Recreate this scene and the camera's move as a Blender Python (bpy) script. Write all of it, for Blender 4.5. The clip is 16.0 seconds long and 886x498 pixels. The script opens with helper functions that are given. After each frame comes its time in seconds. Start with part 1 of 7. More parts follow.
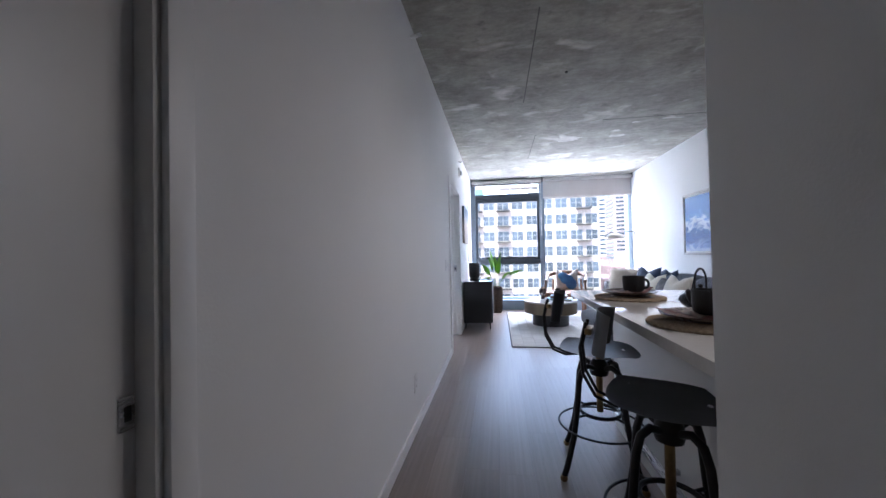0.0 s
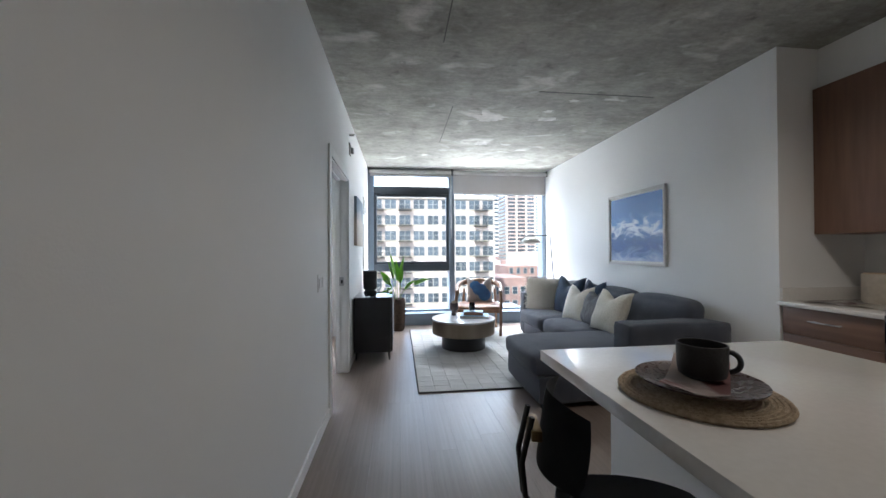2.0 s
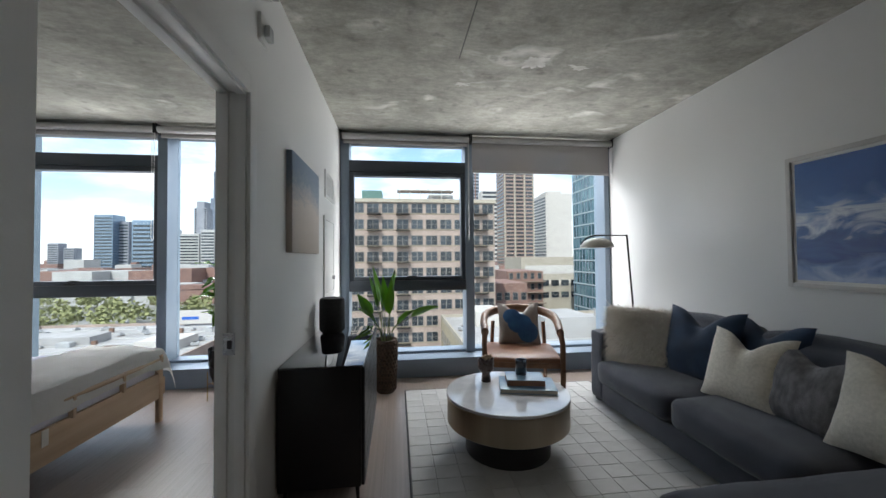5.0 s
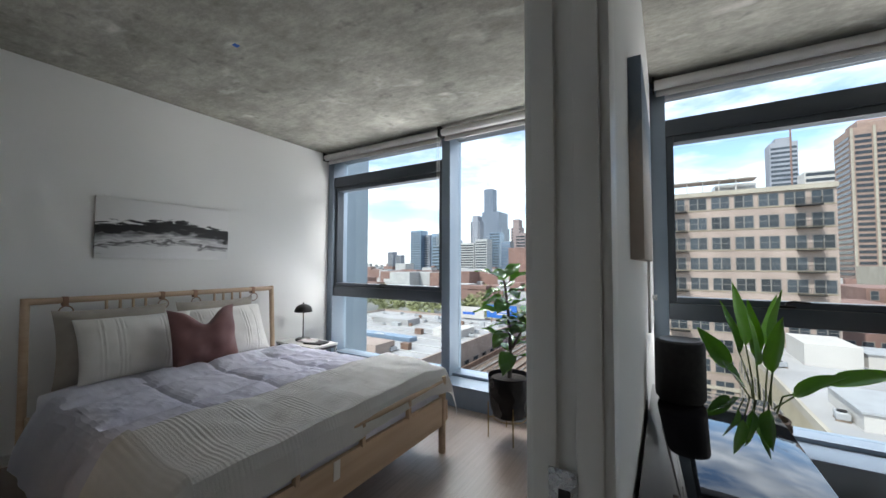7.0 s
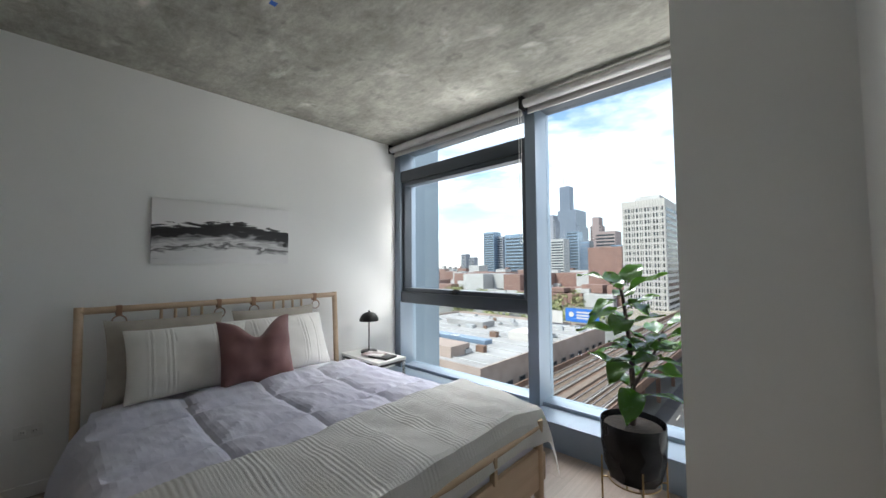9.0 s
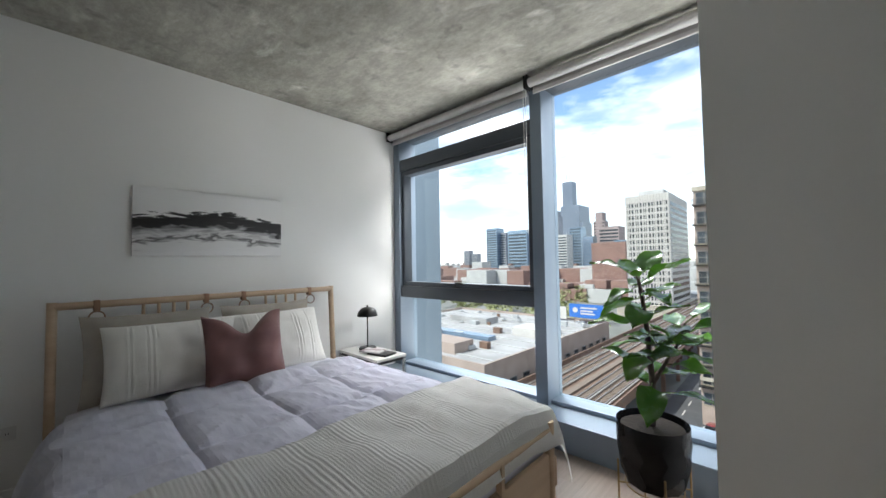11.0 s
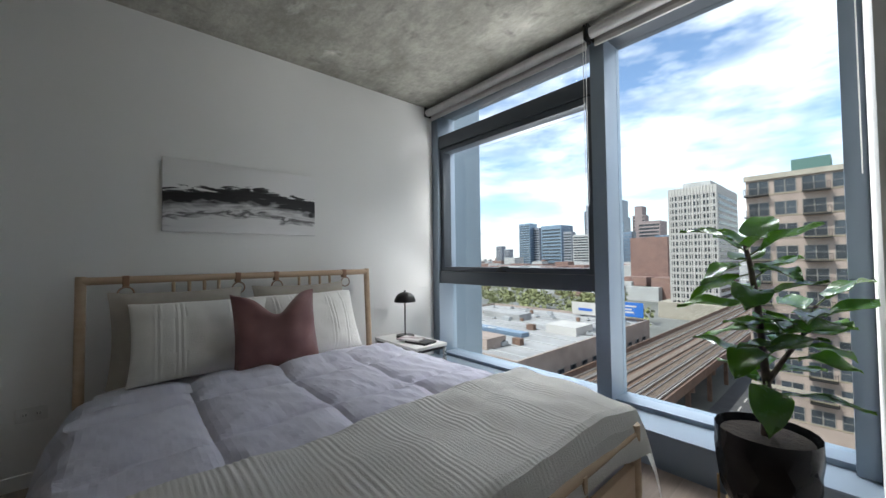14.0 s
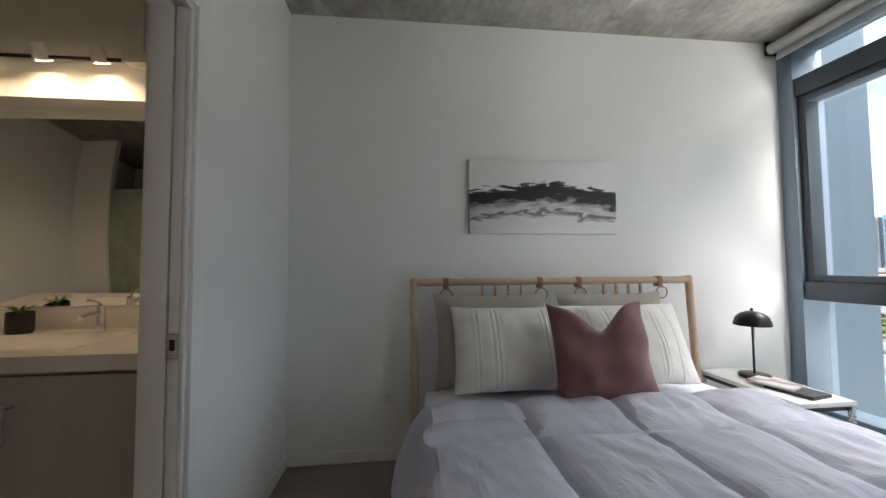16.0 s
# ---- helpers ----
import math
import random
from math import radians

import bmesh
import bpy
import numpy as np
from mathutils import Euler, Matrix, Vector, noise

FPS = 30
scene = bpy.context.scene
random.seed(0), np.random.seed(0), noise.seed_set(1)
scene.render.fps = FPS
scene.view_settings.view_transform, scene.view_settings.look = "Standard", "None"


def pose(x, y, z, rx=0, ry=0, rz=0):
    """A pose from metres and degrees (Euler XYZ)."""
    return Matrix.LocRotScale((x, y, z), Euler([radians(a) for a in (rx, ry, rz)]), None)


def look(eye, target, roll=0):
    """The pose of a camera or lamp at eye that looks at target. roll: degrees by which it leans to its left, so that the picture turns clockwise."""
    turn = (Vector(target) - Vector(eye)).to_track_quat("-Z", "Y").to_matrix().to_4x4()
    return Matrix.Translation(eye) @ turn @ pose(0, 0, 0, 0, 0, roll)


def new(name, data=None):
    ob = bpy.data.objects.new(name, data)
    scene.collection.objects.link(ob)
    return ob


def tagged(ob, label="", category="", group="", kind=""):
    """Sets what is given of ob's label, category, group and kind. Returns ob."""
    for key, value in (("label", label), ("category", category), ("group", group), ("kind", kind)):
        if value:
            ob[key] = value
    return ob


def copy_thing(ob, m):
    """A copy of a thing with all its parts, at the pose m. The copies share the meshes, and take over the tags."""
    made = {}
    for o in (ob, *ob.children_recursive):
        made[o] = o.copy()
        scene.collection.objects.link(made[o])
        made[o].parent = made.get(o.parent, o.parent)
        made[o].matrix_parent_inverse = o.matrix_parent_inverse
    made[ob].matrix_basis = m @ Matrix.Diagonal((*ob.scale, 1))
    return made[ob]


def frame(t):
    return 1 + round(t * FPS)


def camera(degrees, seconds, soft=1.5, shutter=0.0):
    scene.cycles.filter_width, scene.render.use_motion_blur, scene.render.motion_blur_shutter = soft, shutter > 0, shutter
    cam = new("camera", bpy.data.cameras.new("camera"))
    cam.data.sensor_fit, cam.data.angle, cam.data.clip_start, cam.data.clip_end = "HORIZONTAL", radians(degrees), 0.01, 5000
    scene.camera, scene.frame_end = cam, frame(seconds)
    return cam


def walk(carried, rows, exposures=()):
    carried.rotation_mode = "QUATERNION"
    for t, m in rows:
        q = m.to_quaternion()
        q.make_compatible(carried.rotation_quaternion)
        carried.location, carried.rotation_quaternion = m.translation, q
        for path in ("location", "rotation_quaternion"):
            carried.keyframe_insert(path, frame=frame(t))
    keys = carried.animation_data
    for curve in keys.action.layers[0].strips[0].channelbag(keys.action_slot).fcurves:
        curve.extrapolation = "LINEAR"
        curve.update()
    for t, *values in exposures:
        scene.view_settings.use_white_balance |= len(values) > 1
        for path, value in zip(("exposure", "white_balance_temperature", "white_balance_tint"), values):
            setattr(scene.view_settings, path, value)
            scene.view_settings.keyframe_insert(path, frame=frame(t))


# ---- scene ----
cam = camera(101.4, 16.0)
PATH = [
    (0, (0.325, 0.027, 1.164), (0.026, 2.004, 1.196), -1.1),
    (0.5, (0.324, 0.236, 1.2), (0.296, 2.236, 1.232), -0.5),
    (1, (0.307, 0.563, 1.234), (0.38, 2.562, 1.254), -0.2),
    (1.5, (0.309, 0.993, 1.232), (0.499, 2.984, 1.244), -0.2),
    (2, (0.305, 1.368, 1.261), (0.546, 3.354, 1.279), -0.3),
    (2.5, (0.286, 1.732, 1.266), (0.563, 3.712, 1.299), -0.2),
    (3, (0.326, 2.158, 1.268), (0.637, 4.133, 1.296), -0.3),
    (3.2, (0.344, 2.297, 1.283), (0.658, 4.272, 1.312), -0.4),
    (5.3, (0.402, 3.868, 1.315), (0.617, 5.856, 1.366), -0.5),
    (5.5, (0.35, 4.0, 1.309), (0.443, 5.997, 1.365), -0.4),
    (6, (0.225, 4.314, 1.307), (-0.05, 6.294, 1.364), -0.4),
    (6.5, (0.077, 4.518, 1.327), (-0.648, 6.381, 1.395), -0.4),
    (7, (-0.147, 4.668, 1.335), (-1.195, 6.37, 1.418), 0.2),
    (7.5, (-0.301, 4.823, 1.319), (-1.491, 6.429, 1.401), 0.1),
    (8, (-0.432, 4.972, 1.317), (-1.722, 6.499, 1.4), -0.1),
    (8.5, (-0.487, 5.094, 1.32), (-1.839, 6.565, 1.408), -0.3),
    (9, (-0.561, 5.161, 1.339), (-1.927, 6.619, 1.433), -0.4),
    (11.3, (-0.671, 5.305, 1.269), (-2.053, 6.748, 1.346), -1.0),
    (11.5, (-0.663, 5.283, 1.232), (-2.055, 6.716, 1.317), -0.8),
    (12, (-0.646, 5.317, 1.191), (-2.076, 6.713, 1.273), -0.9),
    (12.5, (-0.647, 5.367, 1.177), (-2.102, 6.736, 1.256), -1.1),
    (13, (-0.672, 5.398, 1.171), (-2.16, 6.732, 1.248), -1.0),
    (13.5, (-0.751, 5.434, 1.172), (-2.256, 6.749, 1.245), -1.0),
    (14, (-0.947, 5.439, 1.174), (-2.447, 6.76, 1.229), -0.7),
    (14.5, (-1.132, 5.416, 1.166), (-2.635, 6.733, 1.228), -0.5),
    (15, (-1.329, 5.412, 1.154), (-2.975, 6.545, 1.219), -0.7),
    (15.5, (-1.494, 5.339, 1.178), (-3.37, 6.029, 1.241), -0.6),
    (16, (-1.587, 5.212, 1.174), (-3.574, 5.421, 1.265), -0.4),
]
walk(cam, [(t, look(eye, target, roll)) for t, eye, target, roll in PATH],
     [(0.0, 3.15, 5400, 18), (1.0, 2.85, 5500, 13), (2.0, 2.68, 5800, 10), (3.2, 2.35, 6000, 9), (5.3, 1.2, 6300, 10), (7.0, 1.25, 6300, 10),
      (9.0, 1.38, 6400, 9), (12.5, 1.25, 6400, 9), (14.5, 1.0, 6300, 9), (15.0, 1.02, 6300, 10), (16.0, 1.58, 6500, 10)])

# ---- world, sun ----
world = bpy.data.worlds.new("sky")
scene.world = world
world.use_nodes = True
wn, wl = world.node_tree.nodes, world.node_tree.links
wn.clear()
w_out, w_bg = wn.new("ShaderNodeOutputWorld"), wn.new("ShaderNodeBackground")
w_sky = wn.new("ShaderNodeTexSky")
w_sky.sky_type, w_sky.sun_disc = "NISHITA", False
w_sky.sun_elevation, w_sky.sun_rotation = radians(52), radians(205)
w_sky.air_density, w_sky.dust_density, w_sky.ozone_density = 1.0, 0.6, 1.5
w_co, w_map = wn.new("ShaderNodeTexCoord"), wn.new("ShaderNodeMapping")
w_map.inputs["Scale"].default_value = (2.2, 2.2, 7.0)
w_map.inputs["Location"].default_value = (0.35, 0.2, 0.1)
w_noise, w_ramp, w_mix = wn.new("ShaderNodeTexNoise"), wn.new("ShaderNodeValToRGB"), wn.new("ShaderNodeMixRGB")
w_noise.inputs["Scale"].default_value, w_noise.inputs["Detail"].default_value = 1.5, 9.0
w_noise.inputs["Roughness"].default_value = 0.58
w_ramp.color_ramp.elements[0].position, w_ramp.color_ramp.elements[1].position = 0.37, 0.66
w_shade, w_tone = wn.new("ShaderNodeTexNoise"), wn.new("ShaderNodeValToRGB")
w_shade.inputs["Scale"].default_value, w_shade.inputs["Detail"].default_value = 3.4, 7.0
w_tone.color_ramp.elements[0].position, w_tone.color_ramp.elements[1].position = 0.36, 0.62
w_tone.color_ramp.elements[0].color, w_tone.color_ramp.elements[1].color = (4.6, 4.8, 5.2, 1), (9.0, 9.0, 9.2, 1)
wl.new(w_map.outputs[0], w_shade.inputs["Vector"])
wl.new(w_shade.outputs["Fac"], w_tone.inputs[0])
wl.new(w_tone.outputs[0], w_mix.inputs[2])
wl.new(w_co.outputs["Generated"], w_map.inputs["Vector"])
wl.new(w_map.outputs[0], w_noise.inputs["Vector"])
wl.new(w_noise.outputs["Fac"], w_ramp.inputs[0])
wl.new(w_ramp.outputs[0], w_mix.inputs[0])
wl.new(w_sky.outputs[0], w_mix.inputs[1])
wl.new(w_mix.outputs[0], w_bg.inputs[0])
w_bg.inputs[1].default_value = 0.125
wl.new(w_bg.outputs[0], w_out.inputs[0])

sun = new("sun", bpy.data.lights.new("sun", "SUN"))
sun.data.energy, sun.data.angle, sun.data.color = 2.6, radians(0.53), (1.0, 0.95, 0.87)
sun.matrix_world = look((-25, -54, 76), (0, 0, 0))


# unseen lamps added outside the windows, standing in for sky above, sunlit roofs below
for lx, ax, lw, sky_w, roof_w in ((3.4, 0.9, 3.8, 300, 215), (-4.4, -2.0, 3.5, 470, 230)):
    for nm, lz, aim, watts in (("sky_fill_lamp", 5.2, 0.6, sky_w), ("roof_bounce_fill_lamp", -2.2, 2.2, roof_w)):
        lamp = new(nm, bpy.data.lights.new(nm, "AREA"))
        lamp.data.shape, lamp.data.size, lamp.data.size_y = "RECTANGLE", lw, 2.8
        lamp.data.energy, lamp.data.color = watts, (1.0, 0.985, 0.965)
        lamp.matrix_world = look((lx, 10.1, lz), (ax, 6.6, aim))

# ---- materials ----
def mat(name, c1, c2=None, scale=6.0, rough=0.6, metal=0.0, bump=0.0, bscale=60.0, stretch=(1, 1, 1),
        vary=0.0, coat=0.0, detail=6.0, lo=0.35, hi=0.65, rvar=0.08, sheen=0.0, trans=0.0):
    """A surface with two scales of variation: broad tone and fine relief; vary: tone from piece to piece."""
    m = bpy.data.materials.new(name)
    m.use_nodes = True
    n, l = m.node_tree.nodes, m.node_tree.links
    b = n["Principled BSDF"]
    c2 = c2 or tuple(min(1, c * 0.86) for c in c1)
    co, mp = n.new("ShaderNodeTexCoord"), n.new("ShaderNodeMapping")
    mp.inputs["Scale"].default_value = stretch
    l.new(co.outputs["Object"], mp.inputs[0])
    nz = n.new("ShaderNodeTexNoise")
    nz.inputs["Scale"].default_value, nz.inputs["Detail"].default_value = scale, detail
    l.new(mp.outputs[0], nz.inputs["Vector"])
    rp = n.new("ShaderNodeValToRGB")
    rp.color_ramp.elements[0].position, rp.color_ramp.elements[1].position = lo, hi
    rp.color_ramp.elements[0].color, rp.color_ramp.elements[1].color = (*c2, 1), (*c1, 1)
    l.new(nz.outputs["Fac"], rp.inputs[0])
    col = rp.outputs[0]
    if vary:
        oi, mr, hs = n.new("ShaderNodeObjectInfo"), n.new("ShaderNodeMapRange"), n.new("ShaderNodeHueSaturation")
        mr.inputs["To Min"].default_value, mr.inputs["To Max"].default_value = 1 - vary, 1 + vary
        l.new(oi.outputs["Random"], mr.inputs[0])
        l.new(mr.outputs[0], hs.inputs["Value"])
        l.new(col, hs.inputs["Color"])
        col = hs.outputs[0]
    l.new(col, b.inputs["Base Color"])
    b.inputs["Metallic"].default_value = metal
    b.inputs["Coat Weight"].default_value = coat
    b.inputs["Sheen Weight"].default_value = sheen
    b.inputs["Transmission Weight"].default_value = trans
    fz = n.new("ShaderNodeTexNoise")
    fz.inputs["Scale"].default_value, fz.inputs["Detail"].default_value = bscale, 4.0
    l.new(mp.outputs[0], fz.inputs["Vector"])
    rr = n.new("ShaderNodeMapRange")
    rr.inputs["To Min"].default_value, rr.inputs["To Max"].default_value = max(0.02, rough - rvar), min(1, rough + rvar)
    l.new(fz.outputs["Fac"], rr.inputs[0])
    l.new(rr.outputs[0], b.inputs["Roughness"])
    if bump:
        bp = n.new("ShaderNodeBump")
        bp.inputs["Strength"].default_value, bp.inputs["Distance"].default_value = bump, 0.01
        l.new(fz.outputs["Fac"], bp.inputs["Height"])
        l.new(bp.outputs[0], b.inputs["Normal"])
    return m


def glass_mat(name, tint, gloss):
    m = bpy.data.materials.new(name)
    m.use_nodes = True
    n, l = m.node_tree.nodes, m.node_tree.links
    n.remove(n["Principled BSDF"])
    tr, gl, mx, fr = (n.new("ShaderNodeBsdfTransparent"), n.new("ShaderNodeBsdfGlossy"), n.new("ShaderNodeMixShader"),
                      n.new("ShaderNodeFresnel"))
    tr.inputs[0].default_value = (*tint, 1)
    gl.inputs["Roughness"].default_value = 0.02
    fr.inputs["IOR"].default_value = gloss
    l.new(fr.outputs[0], mx.inputs[0])
    l.new(tr.outputs[0], mx.inputs[1])
    l.new(gl.outputs[0], mx.inputs[2])
    l.new(mx.outputs[0], n["Material Output"].inputs[0])
    return m


def concrete_mat():
    m = mat("bare_concrete", (0.43, 0.42, 0.375), (0.25, 0.245, 0.215), scale=2.6, rough=0.85, bump=0.45, bscale=34, detail=14,
            lo=0.36, hi=0.66)
    n, l = m.node_tree.nodes, m.node_tree.links
    b = n["Principled BSDF"]
    base = b.inputs["Base Color"].links[0].from_socket
    for z_ in [k for k in n if k.type == "TEX_NOISE"]:
        z_.inputs["Roughness"].default_value = 0.72
    co = n.new("ShaderNodeTexCoord")
    mp = n.new("ShaderNodeMapping")
    mp.inputs["Scale"].default_value = (1.0, 1.6, 1.0)
    l.new(co.outputs["Object"], mp.inputs[0])
    # pale scraped patches
    pz, pr, pm = n.new("ShaderNodeTexNoise"), n.new("ShaderNodeValToRGB"), n.new("ShaderNodeMixRGB")
    pz.inputs["Scale"].default_value, pz.inputs["Detail"].default_value, pz.inputs["Distortion"].default_value = 2.3, 7, 0.6
    pr.color_ramp.elements[0].position, pr.color_ramp.elements[1].position = 0.60, 0.72
    l.new(mp.outputs[0], pz.inputs["Vector"])
    l.new(pz.outputs["Fac"], pr.inputs[0])
    pm.inputs[2].default_value = (0.62, 0.605, 0.57, 1)
    l.new(pr.outputs[0], pm.inputs[0])
    l.new(base, pm.inputs[1])
    # cement laitance in ragged streaks along the form boards
    bmp, bz, brr, bm_ = n.new("ShaderNodeMapping"), n.new("ShaderNodeTexNoise"), n.new("ShaderNodeValToRGB"), n.new("ShaderNodeMixRGB")
    bmp.inputs["Scale"].default_value = (3.2, 7.5, 1.0)
    bz.inputs["Scale"].default_value, bz.inputs["Detail"].default_value, bz.inputs["Roughness"].default_value = 2.4, 12, 0.78
    brr.color_ramp.elements[0].position, brr.color_ramp.elements[1].position = 0.42, 0.60
    brr.color_ramp.elements[0].color, brr.color_ramp.elements[1].color = (0.62, 0.62, 0.60, 1), (1.12, 1.11, 1.09, 1)
    bm_.blend_type = "MULTIPLY"
    bm_.inputs[0].default_value = 0.5
    l.new(co.outputs["Object"], bmp.inputs[0])
    l.new(bmp.outputs[0], bz.inputs["Vector"])
    l.new(bz.outputs["Fac"], brr.inputs[0])
    l.new(pm.outputs[0], bm_.inputs[1])
    l.new(brr.outputs[0], bm_.inputs[2])
    # small dark stains and pits
    sz, sr, sm = n.new("ShaderNodeTexNoise"), n.new("ShaderNodeValToRGB"), n.new("ShaderNodeMixRGB")
    sz.inputs["Scale"].default_value, sz.inputs["Detail"].default_value = 9.0, 10
    sr.color_ramp.elements[0].position, sr.color_ramp.elements[1].position = 0.60, 0.84
    l.new(co.outputs["Object"], sz.inputs["Vector"])
    l.new(sz.outputs["Fac"], sr.inputs[0])
    sm.inputs[2].default_value = (0.12, 0.118, 0.11, 1)
    l.new(sr.outputs[0], sm.inputs[0])
    l.new(bm_.outputs[0], sm.inputs[1])
    l.new(sm.outputs[0], b.inputs["Base Color"])
    return m


def wood_mat(name, c1, c2, axis="y", rough=0.45, vary=0.0, scale=9.0, coat=0.0, bump=0.05):
    st = {"x": (0.12, 1.6, 1.6), "y": (1.6, 0.12, 1.6), "z": (1.6, 1.6, 0.12)}[axis]
    return mat(name, c1, c2, scale=scale, rough=rough, bump=bump, bscale=90, stretch=st, vary=vary, coat=coat, detail=10,
               lo=0.3, hi=0.7)


def picture_mat(name, kind):
    """A flat print: a sea swell in blue or in black and white."""
    m = bpy.data.materials.new(name)
    m.use_nodes = True
    n, l = m.node_tree.nodes, m.node_tree.links
    b = n["Principled BSDF"]
    b.inputs["Roughness"].default_value = 0.55 if kind != "blue" else 0.25
    co, sp = n.new("ShaderNodeTexCoord"), n.new("ShaderNodeSeparateXYZ")
    l.new(co.outputs["Generated"], sp.inputs[0])
    mp, nz = n.new("ShaderNodeMapping"), n.new("ShaderNodeTexNoise")
    mp.inputs["Scale"].default_value = (1, 3.4, 7.5) if kind != "blue" else (1, 2.2, 4.6)
    nz.inputs["Scale"].default_value, nz.inputs["Detail"].default_value, nz.inputs["Distortion"].default_value = 1.6, 9, 1.2
    l.new(co.outputs["Generated"], mp.inputs[0])
    l.new(mp.outputs[0], nz.inputs["Vector"])
    add = n.new("ShaderNodeMath")
    add.operation = "MULTIPLY_ADD"
    add.inputs[1].default_value = {"blue": 0.62, "warm": 0.30, "bw": 0.34}[kind]
    l.new(nz.outputs["Fac"], add.inputs[0])
    l.new(sp.outputs["Z"], add.inputs[2])
    hump = n.new("ShaderNodeMath")
    hump.operation = "PINGPONG"
    hump.inputs[1].default_value = 0.5
    l.new(sp.outputs["Y"], hump.inputs[0])
    low = n.new("ShaderNodeMath")
    low.operation = "MULTIPLY_ADD"
    low.inputs[1].default_value = {"blue": -0.1, "warm": -0.2, "bw": -0.24}[kind]
    l.new(hump.outputs[0], low.inputs[0])
    l.new(add.outputs[0], low.inputs[2])
    rp = n.new("ShaderNodeValToRGB")
    e = rp.color_ramp.elements
    if kind == "blue":
        stops = ((0.22, (0.55, 0.64, 0.80)), (0.40, (0.20, 0.30, 0.58)), (0.52, (0.06, 0.11, 0.32)), (0.66, (0.09, 0.17, 0.44)),
                 (0.76, (0.72, 0.78, 0.88)), (0.86, (0.12, 0.24, 0.55)), (1.0, (0.06, 0.15, 0.42)))
    elif kind == "warm":
        stops = ((0.1, (0.55, 0.47, 0.40)), (0.6, (0.62, 0.54, 0.47)), (0.85, (0.25, 0.30, 0.36)), (1.1, (0.20, 0.26, 0.34)))
    else:
        stops = ((0.10, (0.78, 0.775, 0.775)), (0.30, (0.72, 0.715, 0.715)), (0.37, (0.10, 0.095, 0.10)), (0.42, (0.66, 0.655, 0.655)), (0.50, (0.30, 0.295, 0.30)),
                 (0.56, (0.02, 0.018, 0.02)), (0.70, (0.010, 0.009, 0.010)), (0.735, (0.05, 0.05, 0.05)), (0.75, (0.80, 0.795, 0.79)))
    while len(e) < len(stops):
        e.new(0.5)
    for k, (p, c) in enumerate(stops):
        e[k].position, e[k].color = min(1.0, p), (*c, 1)
    l.new(low.outputs[0], rp.inputs[0])
    l.new(rp.outputs[0], b.inputs["Base Color"])
    return m


M_WALL = mat("wall_paint", (0.83, 0.83, 0.815), (0.80, 0.80, 0.785), scale=0.9, rough=0.62, bump=0.06, bscale=150)
M_TRIM = mat("trim_paint", (0.83, 0.83, 0.815), (0.80, 0.80, 0.785), scale=3, rough=0.38, bump=0.03, bscale=60)
M_CONC = concrete_mat()
M_PLANK = wood_mat("vinyl_plank", (0.275, 0.222, 0.19), (0.215, 0.173, 0.148), "y", rough=0.30, vary=0.08, scale=6, bump=0.08)
M_SLAB = mat("floor_screed", (0.08, 0.07, 0.065), rough=0.9)
M_ALU = mat("painted_aluminium", (0.215, 0.265, 0.325), (0.19, 0.24, 0.30), scale=2, rough=0.38, metal=0.25, bump=0.02, bscale=200)
M_ALUD = mat("dark_aluminium", (0.072, 0.084, 0.10), (0.058, 0.070, 0.086), scale=2, rough=0.35, metal=0.3)
M_GLASS = glass_mat("window_glass", (0.93, 0.96, 0.96), 1.22)
M_BLIND = mat("blind_fabric", (0.52, 0.49, 0.475), (0.49, 0.46, 0.445), scale=3, rough=0.8, bump=0.2, bscale=400)
bn_, bl_ = M_BLIND.node_tree.nodes, M_BLIND.node_tree.links
bt_, bx_ = bn_.new("ShaderNodeBsdfTransparent"), bn_.new("ShaderNodeMixShader")
bx_.inputs[0].default_value = 0.14
bl_.new(bn_["Principled BSDF"].outputs[0], bx_.inputs[1])
bl_.new(bt_.outputs[0], bx_.inputs[2])
bl_.new(bx_.outputs[0], bn_["Material Output"].inputs[0])
M_BLINDTUBE = mat("blind_tube", (0.60, 0.585, 0.575), rough=0.7, bump=0.1, bscale=300)
M_BLACK = mat("black_plastic", (0.02, 0.02, 0.021), rough=0.45)
M_BLACKM = mat("black_metal", (0.018, 0.018, 0.02), (0.03, 0.028, 0.027), scale=20, rough=0.4, metal=0.6)
M_WHITEP = mat("white_plastic", (0.8, 0.8, 0.78), rough=0.35)
M_STEEL = mat("brushed_steel", (0.55, 0.55, 0.55), (0.48, 0.48, 0.485), scale=8, rough=0.28, metal=1.0, stretch=(1, 0.05, 1), bump=0.04, bscale=200)
M_CHROME = mat("chrome", (0.75, 0.75, 0.76), rough=0.1, metal=1.0, rvar=0.04)
M_BRASS = mat("aged_brass", (0.36, 0.25, 0.12), (0.22, 0.15, 0.075), scale=22, rough=0.38, metal=0.9, bump=0.1, bscale=90)
M_BRONZE = mat("brushed_bronze", (0.40, 0.33, 0.24), (0.30, 0.245, 0.18), scale=5, rough=0.33, metal=0.85, stretch=(1, 1, 0.06), bump=0.05, bscale=120)
M_CAB = wood_mat("walnut_veneer", (0.215, 0.118, 0.076), (0.15, 0.080, 0.052), "z", rough=0.42, scale=14)
M_CABY = wood_mat("walnut_veneer_flat", (0.215, 0.125, 0.085), (0.15, 0.085, 0.058), "y", rough=0.42, scale=14)
M_QUARTZ = mat("quartz_top", (0.70, 0.68, 0.645), (0.67, 0.65, 0.615), scale=60, rough=0.09, bump=0.01, bscale=300, coat=0.3, rvar=0.04)
